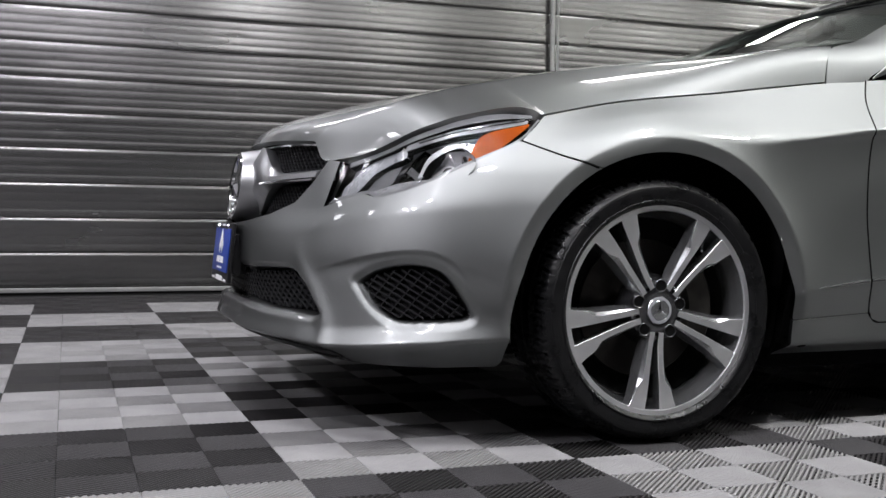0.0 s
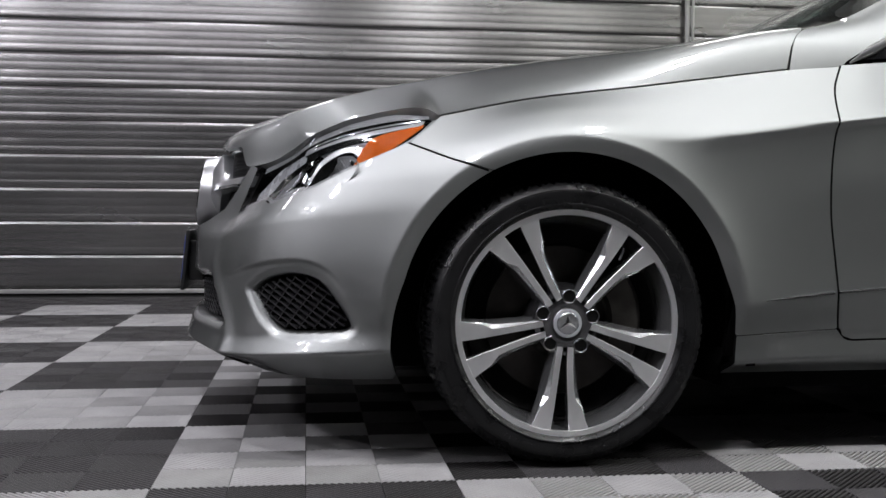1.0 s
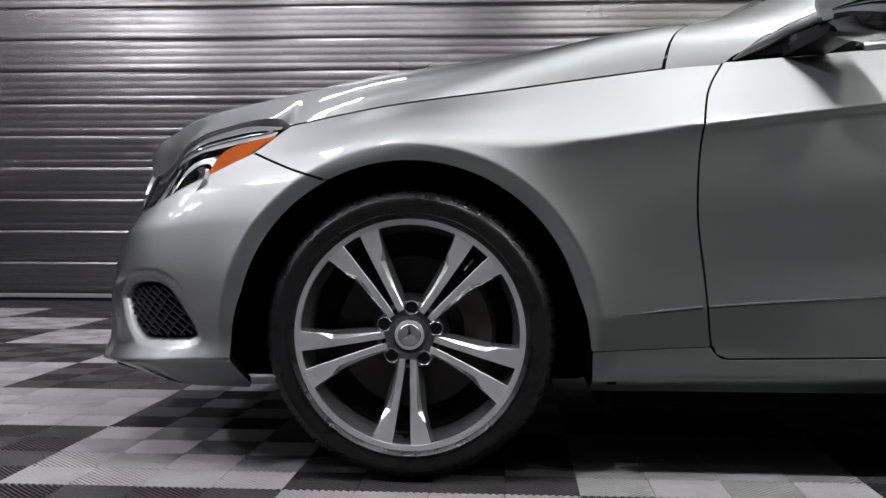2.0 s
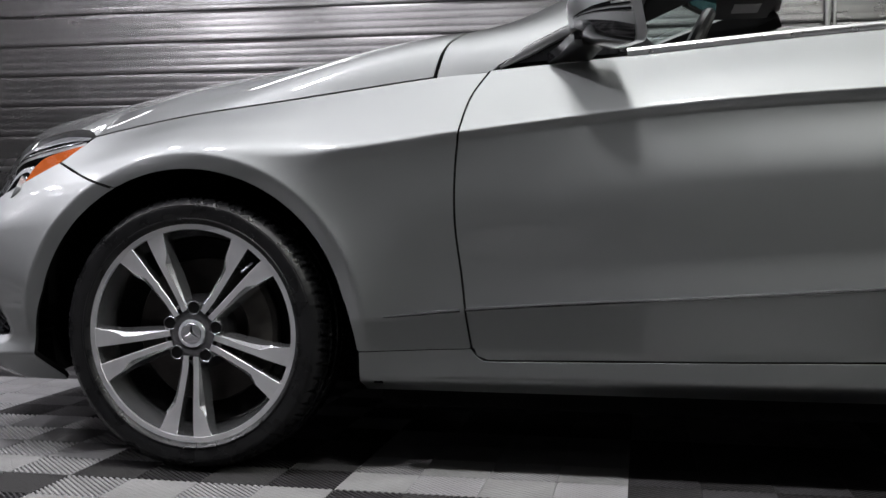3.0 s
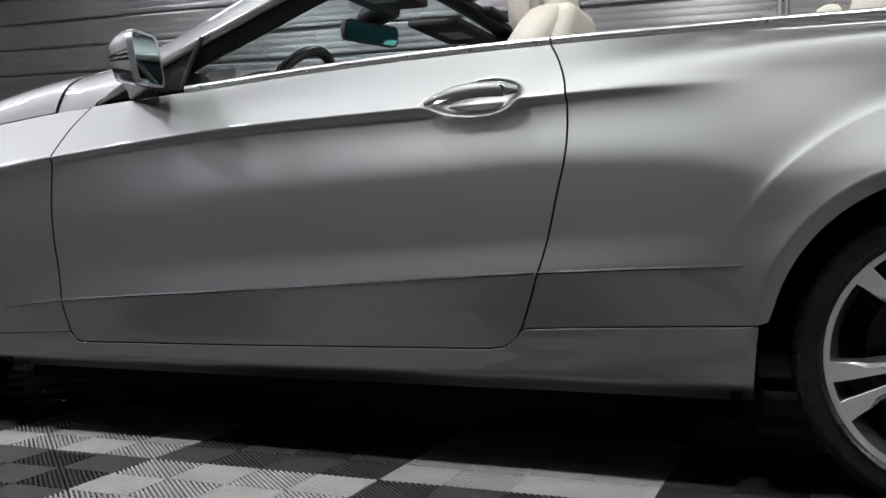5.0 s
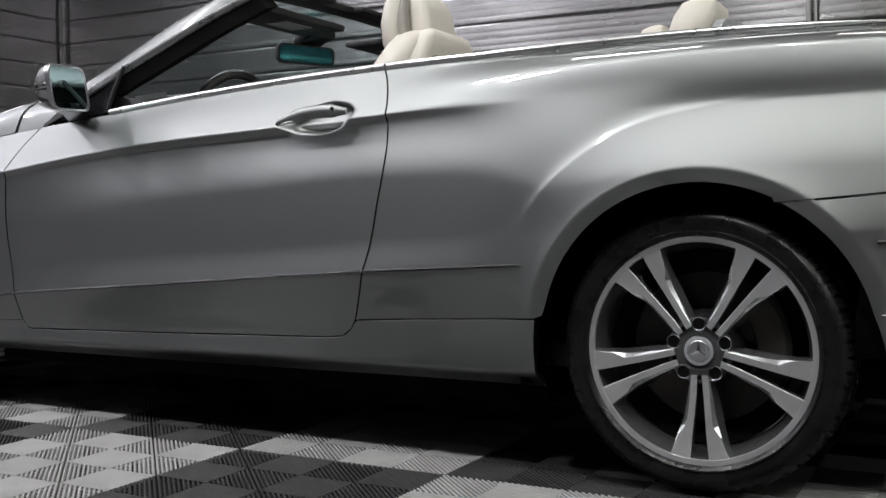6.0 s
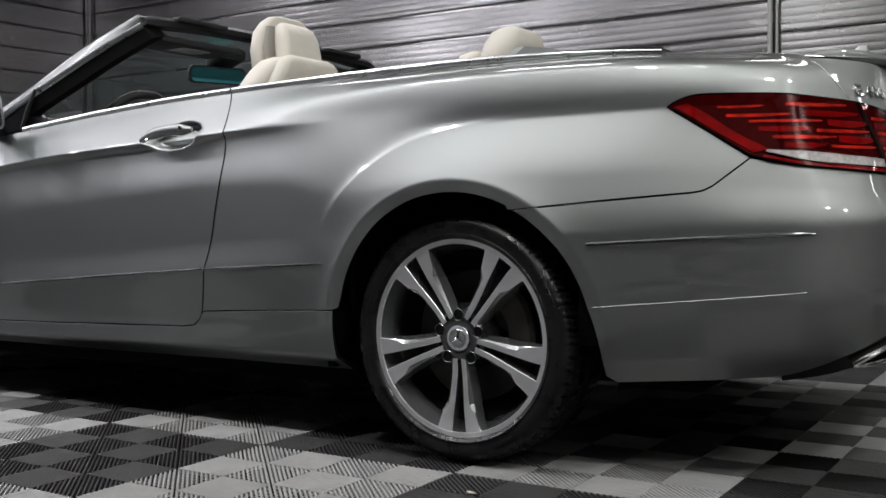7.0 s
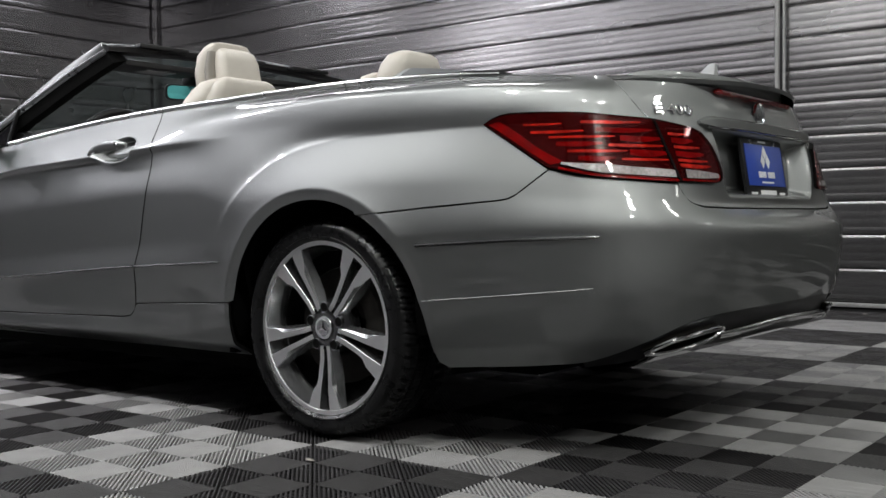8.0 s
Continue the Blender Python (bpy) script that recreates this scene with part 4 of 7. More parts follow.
def lid_grids():
    m = 90
    l = off(line([(3.870, 0.690), (3.885, 0.667), (3.905, 0.652), (3.95, 0.642)], 30), 0, 0)
    t0 = line([(3.692, 0.962), (3.80, 0.962), (4.0, 0.964), (4.2, 0.965), (S1, 0.966)], 130)
    left = off(np.vstack([line([(3.865, 0.690), (3.84, 0.79), (3.808, 0.859)], 40), line([(3.808, 0.859), (3.728, 0.926), (3.692, 0.962)], 51)[1:]]), G, 0)
    b0 = off(np.vstack([line([(3.865, 0.690), (3.885, 0.660), (3.91, 0.647), (3.96, 0.640)], 40), line([(3.96, 0.640), (4.1, 0.637), (S1, 0.637)], 91)[1:]]), 0, G)
    b0[0], t0[0] = left[0], left[-1]
    r0 = line([(S1, 0.637 + G), (S1, 0.966)], 90)
    b0[-1], t0[-1] = r0[0], r0[-1]
    return [coons(b0, t0, left, r0)]


def tail_grids():
    up = np.vstack([line(TAIL_UP, 70, True), line([(3.808, 0.859), (3.90, 0.849), (3.965, 0.841), (3.997, 0.832)], 25)[1:]])
    lo = np.vstack([line(TAIL_LOW, 40), line([(3.474, 0.734), (3.543, 0.7205), (3.676, 0.708), (3.80, 0.701), (3.861, 0.6985), (3.95, 0.698), (4.032, 0.699)], 60, True)[1:]])
    up, lo = off(line(up, 90), 0, -G), off(line(lo, 90), 0, G)
    lo[0] = up[0] = (3.291, 0.853)
    r = line([(4.032, 0.701), (4.060, 0.708), (4.066, 0.722), (4.056, 0.755), (4.030, 0.80), (3.997, 0.830)], 40, True)
    lo[-1], up[-1] = r[0], r[-1]
    return [coons(lo, up, np.repeat(lo[:1], 40, 0), r)]


def sill_grids():
    n, m = 160, 34
    top = np.vstack([line([(0.388, 0.2805), (0.633, 0.292)], 40), line([(0.640, 0.280), (0.652, 0.268), (0.668, 0.2655)], 8), line([(0.70, 0.266), (1.2, 0.2775), (1.80, 0.2945)], 80),
                     line([(1.845, 0.300), (1.872, 0.318), (1.889, 0.343)], 8), line([(1.90, 0.3435), (2.15, 0.357), (2.394, 0.368)], 40)])
    top = off(line(top, n), 0, -G)
    bot = line([(0.385, 0.186), (1.2, 0.188), (1.7, 0.192), (2.375, 0.200)], n)
    bot[:, 0] = np.clip(top[:, 0], 0.385, 2.378)
    return [coons(bot, top, line([tuple(bot[0]), tuple(top[0])], m), line([tuple(bot[-1]), tuple(top[-1])], m))]


dark_holes = lambda s, z: (depth_in(FOG, s, z) > 0.003) | (depth_in(INTAKE, s, z) > 0.006)
doors = []
for mir in (False, True):
    put(panel("front_fender", fender_grids(), PAINT, car, "silver-grey painted fender with a rolled arch lip", mir))
    door = put(panel("door", door_grids(), PAINT, car, "long silver-grey door with a sharp shoulder crease", mir))
    doors.append(door)
    put(panel("rear_quarter", quarter_grids(), PAINT, car, "silver-grey rear quarter with a swelling haunch", mir))
    put(panel("sill", sill_grids(), PAINT, car, "silver-grey sill panel", mir))
put(panel("front_bumper", front_bumper_grids(), [PAINT, BLACK], car, "silver-grey front bumper with three dark openings", both=True, pick=dark_holes, joined=((0, 2), (0, 3), (1, 2), (1, 3), (2, 2))))
put(panel("rear_bumper", rear_bumper_grids(), PAINT, car, "silver-grey rear bumper", both=True))
lid = put(panel("trunk_lid", lid_grids(), PAINT, car, "silver-grey trunk lid with a plate niche", both=True))

# bonnet: from the lamp and fender edges up to a crowned middle
EDGE = np.vstack([skin(*line([(-0.955, 0.658)] + LAMP_UP[::-1][1:], 60, True).T), skin(*line(HOODGAP[:5], 70, True).T)[1:]])
EDGE[:, 1] += 0.004
EDGE[:, 2] += 0.002
CENTRE_X = [-0.79, -0.775, -0.74, -0.65, -0.5, -0.295, -0.076, 0.174, 0.45, 0.70]
CENTRE_Z = [0.725, 0.750, 0.775, 0.806, 0.845, 0.891, 0.930, 0.961, 0.988, 1.008]
NU, NW = len(EDGE), 60
ex = (EDGE[:, 0] - EDGE[0, 0]) / (EDGE[-1, 0] - EDGE[0, 0])
cx = -0.79 + (0.60 + 0.79) * ex
cz = pchip(CENTRE_X, CENTRE_Z, cx)
w = np.linspace(0, 1, NW) ** 1.25
crown = pchip([0, 0.06, 0.15, 0.25, 0.33, 0.40, 0.55, 0.75, 1.0], [0, 0.25, 0.53, 0.75, 0.865, 0.90, 0.94, 0.975, 1.0], w)


def hood_point_grid():
    # towards the windscreen the flank of the bonnet stands steeper
    k = (sm(0.45, 1.0, ex) ** 1.3)[:, None]
    steep = pchip([0, 0.010, 0.02, 0.04, 0.06, 0.10, 0.20, 0.45, 1.0], [0, 0.34, 0.54, 0.75, 0.86, 0.925, 0.95, 0.97, 1.0], w)[None]
    back = pchip([0, 0.03, 0.06, 0.15, 1.0], [0, 0.45, 0.85, 0.93, 1.0], w)[None]
    # over the grille the nose follows the bumper's round plan
    round_nose = np.exp(-(ex / 0.10) ** 2)[:, None]
    plan = sm(0, 1, w ** 0.8)[None] * (1 - round_nose) + (1 - (1 - w) ** 2.6)[None] * round_nose
    px = EDGE[:, 0][:, None] + (cx - EDGE[:, 0])[:, None] * (plan * (1 - k) + back * k)
    py = EDGE[:, 1][:, None] + (MID - EDGE[:, 1])[:, None] * w[None]
    f = (1 - sm(0.25, 0.5, ex))[:, None]
    # a flat facet rises from the lamp to the long crease, which starts at the grille's corner
    wc = 0.130 + 0.20 * sm(0.0, 0.30, ex)[:, None]
    hc = 0.76 + 0.10 * sm(0.0, 0.25, ex)[:, None]
    rise = np.clip(w[None] / wc, 0, 1) ** (1 + 6 * np.exp(-(ex[:, None] / 0.035) ** 2))
    over = np.clip((w[None] - wc) / (1 - wc), 0, 1)
    lip = hc * rise + (1 - hc) * (1 - (1 - over) ** 1.7)
    soft = lip.copy()
    soft[:, 1:-1] = 0.25 * lip[:, :-2] + 0.5 * lip[:, 1:-1] + 0.25 * lip[:, 2:]
    lip = soft
    pz = EDGE[:, 2][:, None] + (cz - EDGE[:, 2])[:, None] * (crown[None] * (1 - k - f) + steep * k + lip * f)
    return np.stack([px, py, pz], -1)


HOOD = hood_point_grid()
half = HOOD[:, ::1]
full = np.concatenate([half, (half[:, ::-1] * (1, -1, 1) + (0, 2 * MID, 0))[:, 1:]], axis=1)
put(surface("hood", full, PAINT, car, "silver-grey hood with two long creases", 0.02))


# near-black inner structure added behind the panels, which keeps gaps and openings dark
def liner_grids():
    out = [coons(line([(0.375, 0.20), (2.385, 0.205)], 60), line([(0.375, 0.852), (0.66, 0.87), (1.3, 0.925), (2.385, 0.965)], 60), line([(0.375, 0.20), (0.375, 0.852)], 30), line([(2.385, 0.205), (2.385, 0.965)], 30))]
    a = arch_line(0, 150, 5, 60, 0.012)
    t = line([(-0.33, 0.70), (-0.283, 0.74), (0.0, 0.80), (0.38, 0.845)], 60)
    out.append(coons(a, t, line([tuple(a[0]), tuple(t[0])], 20), line([tuple(a[-1]), tuple(t[-1])], 20)))
    a = arch_line(1, 175, 20, 60, 0.012)
    t = line([(2.38, 0.965), (2.76, 0.985), (3.2, 0.975)], 60)
    out.append(coons(a, t, line([tuple(a[0]), tuple(t[0])], 20), line([tuple(a[-1]), tuple(t[-1])], 20)))
    out.append(coons(line([(3.08, 0.30), (S1, 0.36)], 60), line([(3.08, 0.69), (3.45, 0.80), (3.8, 0.93), (S1, 0.94)], 60), line([(3.08, 0.30), (3.08, 0.69)], 20), line([(S1, 0.36), (S1, 0.94)], 20)))
    return out


for mir in (False, True):
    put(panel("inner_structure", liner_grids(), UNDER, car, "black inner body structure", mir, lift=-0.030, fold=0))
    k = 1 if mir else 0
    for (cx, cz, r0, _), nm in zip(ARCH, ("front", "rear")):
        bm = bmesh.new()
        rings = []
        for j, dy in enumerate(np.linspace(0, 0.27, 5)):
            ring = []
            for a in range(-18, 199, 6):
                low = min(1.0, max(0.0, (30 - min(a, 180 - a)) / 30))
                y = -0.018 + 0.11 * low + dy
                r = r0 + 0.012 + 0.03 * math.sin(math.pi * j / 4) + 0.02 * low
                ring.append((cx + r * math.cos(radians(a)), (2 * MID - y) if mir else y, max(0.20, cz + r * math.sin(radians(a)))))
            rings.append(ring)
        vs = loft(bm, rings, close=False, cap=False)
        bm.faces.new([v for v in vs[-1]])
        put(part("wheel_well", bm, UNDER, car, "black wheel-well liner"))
        # unseen board added to keep the space behind the wheel in shade
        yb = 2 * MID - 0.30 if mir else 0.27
        put(part("wheel_well_back", box(bmesh.new(), (cx - 0.42, yb, 0.20), (cx + 0.42, yb + 0.03, 0.72)), UNDER, car, "added black board behind the wheel"))
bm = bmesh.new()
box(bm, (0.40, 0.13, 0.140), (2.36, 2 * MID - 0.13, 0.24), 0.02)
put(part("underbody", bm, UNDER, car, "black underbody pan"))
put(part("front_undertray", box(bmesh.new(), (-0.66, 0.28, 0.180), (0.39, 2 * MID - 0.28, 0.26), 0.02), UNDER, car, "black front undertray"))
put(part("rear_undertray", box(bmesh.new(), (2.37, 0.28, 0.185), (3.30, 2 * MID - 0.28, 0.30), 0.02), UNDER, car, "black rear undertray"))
# unseen plates added to block light at the arch ends
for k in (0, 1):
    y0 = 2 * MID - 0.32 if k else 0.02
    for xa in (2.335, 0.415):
        put(part("arch_blocker", box(bmesh.new(), (xa, y0, 0.21), (xa + 0.02, y0 + 0.30, 0.62 if xa > 0 else 0.50)), UNDER, car, "added black blocker in the arch"))
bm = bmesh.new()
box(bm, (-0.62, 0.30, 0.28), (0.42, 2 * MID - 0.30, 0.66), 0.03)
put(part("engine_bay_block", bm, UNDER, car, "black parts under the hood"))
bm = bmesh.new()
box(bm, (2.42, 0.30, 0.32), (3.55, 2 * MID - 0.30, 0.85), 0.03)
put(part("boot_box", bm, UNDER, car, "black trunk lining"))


# ---- wheels ----
def wheel(x, y, turn, front, flip=False):
    """A wheel whose face looks towards -y: barrel, ten spokes in pairs, cap, tyre, brake."""
    sg = -1 if flip else 1
    base = Matrix.Translation((x, y, 0.312)) @ Matrix.Diagonal((1, sg, 1, 1))

    def place(bm):
        bmesh.ops.transform(bm, matrix=base, verts=bm.verts)
        return bm

    bm = bmesh.new()
    prof = [(0.2475, 0.002), (0.2470, -0.0035), (0.2450, -0.0048), (0.2340, -0.0040), (0.2325, 0.000), (0.229, 0.020), (0.222, 0.034), (0.215, 0.06), (0.212, 0.13), (0.228, 0.19), (0.240, 0.20), (0.246, 0.205)]
    lathe(bm, prof, 96, mat=[0, 0, 0, 0, 1, 1, 1, 1, 1, 1, 1])
    wh = put(part("wheel", place(bm), [MACHINED, RIMGREY], car, "five-twin-spoke alloy wheel with machined face", 30))

    def sub(name, bm, mat, label="", sharp=35):
        return part(name, place(bm), mat, wh, label, sharp)

    # tyre
    bm = bmesh.new()
    n = 600
    prof = [(0.236, 0.012), (0.243, 0.000), (0.247, -0.008), (0.250, -0.0115), (0.2545, -0.0150), (0.2575, -0.0155), (0.2590, -0.0138), (0.262, -0.0150), (0.275, -0.0165), (0.2845, -0.0150), (0.2855, -0.0138), (0.2875, -0.0138), (0.297, -0.007), (0.303, 0.001), (0.3065, 0.009),
            (0.309, 0.018), (0.3098, 0.040), (0.3098, 0.046), (0.303, 0.0475), (0.303, 0.0535), (0.3105, 0.055), (0.312, 0.085), (0.304, 0.0865), (0.304, 0.0935), (0.312, 0.095), (0.312, 0.128), (0.304, 0.1295), (0.304, 0.1365),
            (0.3105, 0.138), (0.3095, 0.19), (0.300, 0.215), (0.27, 0.225), (0.24, 0.20)]
    rings = lathe(bm, prof, n)
    for j, (r, yy) in enumerate(prof):
        if 13 <= j <= 16 or 20 <= j <= 21 or 28 <= j <= 30:
            for k in range(n):
                # wide slots with a fine sipe between them, leaning along the tread
                kk = (k + (j - 13) // 2) % 10
                cut = (0.0060 if kk < 2 else 0.0022 if kk in (5, 6) else 0.0) * (0.55 if j > 17 else 0.5 if j == 13 else 1)
                if cut:
                    v = rings[j][k]
                    v.co.x *= (r - cut) / r
                    v.co.z *= (r - cut) / r
    sub("tyre", bm, RUBBER, "black low-profile tyre", 28)
    # raised bars where the sidewall's writing cannot be read
    bm = bmesh.new()
    for a0, cnt in ((60, 7), (131, 4), (240, 8), (312, 5)):
        for k in range(cnt):
            a = radians(a0 + k * 2.1 + 0.5 * (k % 3))
            h = 0.008 if k % 3 else 0.0055
            for rr in (0.272,):
                m4 = Matrix.Rotation(-a, 4, "Y") @ Matrix.Translation((rr, -0.0170, 0))
                bmesh.ops.create_cube(bm, size=1, matrix=m4 @ Matrix.Diagonal((h, 0.0007, 0.0052, 1)))
    ob = sub("sidewall_lettering", bm, RUBBER, "raised marks on the sidewall")
    tagged(ob, kind="stuff")
    # spokes
    # each spoke: machined face, a stepped shoulder towards the rim, and a broad grey flank that falls away
    inner = [(0.052, 0.0056), (0.09, 0.0080), (0.14, 0.0122), (0.165, 0.0145), (0.182, 0.0160), (0.19, 0.0168), (0.210, 0.0186), (0.222, 0.0200), (0.2365, 0.0220)]
    outer = [(0.052, 0.0180), (0.09, 0.0208), (0.14, 0.0255), (0.163, 0.0295), (0.182, 0.0450), (0.19, 0.0485), (0.210, 0.0560), (0.222, 0.0615), (0.2365, 0.0720)]
    bevel_out = [(0.052, 0.0200), (0.09, 0.0250), (0.14, 0.0335), (0.160, 0.0385), (0.180, 0.0478), (0.19, 0.0505), (0.210, 0.0572), (0.222, 0.0625), (0.2365, 0.0735)]
    flank = [(0.052, 0.0260), (0.09, 0.0345), (0.14, 0.0430), (0.160, 0.0465), (0.180, 0.0525), (0.19, 0.0555), (0.210, 0.0622), (0.222, 0.0690), (0.2365, 0.0800)]
    drop_a = [0.0015, 0.004, 0.0085, 0.0085, 0.0022, 0.0016, 0.0014, 0.0014, 0.0014]
    drop_b = [0.020, 0.030, 0.034, 0.034, 0.032, 0.030, 0.026, 0.024, 0.022]

    def face_y(r):
        return -0.0030 + 0.0085 * math.exp(-((r - 0.10) / 0.055) ** 2) + (0.002 if r < 0.07 else 0)

    for k in range(5):
        for side in (1, -1):
            bm = bmesh.new()
            ang = radians(turn + 72 * k)
            rv, tv = Vector((math.cos(ang), 0, math.sin(ang))), Vector((-math.sin(ang), 0, math.cos(ang))) * side

            def edge(pts, drop):
                return [bm.verts.new(rv * r + tv * w + Vector((0, face_y(r) + h, 0))) for (r, w), h in zip(pts, drop)]

            nn = len(inner)
            rows = [edge([(r, w - 0.0015) for r, w in inner], [0.030] * nn), edge([(r, w - 0.0012) for r, w in inner], [0.0016] * nn), edge(inner, [0.0] * nn), edge(outer, [0.0] * nn), edge(bevel_out, drop_a), edge(flank, drop_b)]
            for j, (e0, e1) in enumerate(zip(rows[:-1], rows[1:])):
                for q in range(nn - 1):
                    f = bm.faces.new((e0[q], e0[q + 1], e1[q + 1], e1[q]))
                    f.material_index = 0 if j == 2 or j == 1 else 1
            f = bm.faces.new([r[-1] for r in rows])
            f.material_index = 1
            sub("spoke", bm, [MACHINED, RIMGREY], "", 14)
    # hub with bolt holes and cap
    bm = bmesh.new()
    lathe(bm, [(0.0, 0.004), (0.033, 0.004), (0.040, 0.002), (0.058, 0.006), (0.071, 0.012), (0.080, 0.035), (0.086, 0.06), (0.0, 0.06)], 60)
    sub("hub", bm, HUBGREY, "dark grey wheel hub", 30)
    for k in range(5):
        ang = radians(turn + 36 + 72 * k)
        cx2, cz2 = 0.0575 * math.cos(ang), 0.0575 * math.sin(ang)
        bm = bmesh.new()
        lathe(bm, [(0.0160, 0.008), (0.0158, -0.001), (0.0145, -0.0022), (0.0132, -0.0012), (0.0130, 0.0), (0.0, 0.0)], 24, at=(cx2, 0.0035, cz2), mat=[0, 0, 0, 1, 1])
        sub("bolt_hole", bm, [HUBGREY, UNDER], "dark recessed wheel bolt hole")
        bm = bmesh.new()
        lathe(bm, [(0.0050, 0.0), (0.0045, 0.003), (0.0, 0.003)], 12, at=(0.0575 * math.cos(ang - radians(36)), 0.002, 0.0575 * math.sin(ang - radians(36))))
        sub("drain_hole", bm, UNDER)
    bm = bmesh.new()
    lathe(bm, [(0.0, -0.0035), (0.022, -0.0032), (0.0235, -0.002), (0.0245, -0.003), (0.031, -0.002), (0.0325, 0.000), (0.0325, 0.006)], 48, mat=[0, 0, 0, 1, 0, 0])
    cap = sub("centre_cap", bm, [SATIN, GREYTRIM], "silver wheel centre cap with plain star emblem")
    bm = bmesh.new()
    for k in range(3):
        ang = radians(90 + 120 * k)
        rv, tv = Vector((math.cos(ang), 0, math.sin(ang))), Vector((-math.sin(ang), 0, math.cos(ang)))
        v = [bm.verts.new(p) for p in (rv * 0.021 + Vector((0, -0.0042, 0)), tv * 0.0045 - Vector((0, 0.0034, 0)), -tv * 0.0045 - Vector((0, 0.0034, 0)), Vector((0, -0.0062, 0)))]
        bm.faces.new((v[0], v[1], v[3]))
        bm.faces.new((v[0], v[3], v[2]))
    sub("emblem", bm, CHROME, "chrome star emblem")
    # brake
    bm = bmesh.new()
    lathe(bm, [(0.07, 0.085), (0.165, 0.085), (0.167, 0.088), (0.167, 0.105), (0.07, 0.107)], 64)
    sub("brake_disc", bm, DISC, "worn iron brake disc")
    bm = bmesh.new()
    rings = []
    for a in range(-38, 39, 6):
        an = radians(a + (8 if front else 14))
        rings.append([(r * math.cos(an), yy, r * math.sin(an)) for r, yy in ((0.108, 0.062), (0.115, 0.052), (0.172, 0.050), (0.182, 0.062), (0.182, 0.13), (0.108, 0.13))])
    loft(bm, rings)
    sub("brake_caliper", bm, CALIPER, "grey cast brake caliper", 30)
    # near-black cone: the shade behind the spokes, put into its colour
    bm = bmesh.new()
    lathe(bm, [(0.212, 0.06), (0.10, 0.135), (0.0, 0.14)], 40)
    sub("spoke_backing", bm, UNDER)
    bm = bmesh.new()
    an = radians(turn + (144 if front else -180 + 36 + 5))
    tube(bm, [(0.205 * math.cos(an), 0.03, 0.205 * math.sin(an)), (0.180 * math.cos(an), 0.006, 0.180 * math.sin(an))], [0.004, 0.0032], 10, up=(0, 1, 0))
    sub("valve", bm, SATIN, "metal tyre valve")
    return wh


wheel(0.0, 0.0, 266, True)
wheel(2.76, 0.0, 270.5, False)
wheel(0.0, 2 * MID, 250, True, True)
wheel(2.76, 2 * MID, 255, False, True)


# ---- front lamps, grille and plate ----
def on_skin(s, z, lift=0.0, mir=False):
    s, z = np.atleast_1d(np.asarray(s, float)), np.atleast_1d(np.asarray(z, float))
    p = skin(s, z) + skin_normal(s, z) * lift
    if mir:
        p = p * (1, -1, 1) + (0, 2 * MID, 0)
    return p


def lamp_grids(shrink=0.0):
    up, lo = line(LAMP_UP[::-1], 90, True), line(LAMP_LOW, 90)
    up, lo = off(up, 0, -G - shrink), off(lo, 0, G + shrink)
    up[0], lo[0] = (-0.926, 0.652), (-0.931, 0.551)
    l = line([tuple(lo[0]), tuple(up[0])], 40)
    lo[-1] = up[-1] = (-0.286, 0.759)
    return [coons(lo, up, l, np.repeat(up[-1:], 40, 0))]


def patch(pts_low, pts_up, n=24, m=8):
    lo, up = line(pts_low, n, True), line(pts_up, n, True)
    return [coons(lo, up, line([tuple(lo[0]), tuple(up[0])], m), line([tuple(lo[-1]), tuple(up[-1])], m))]


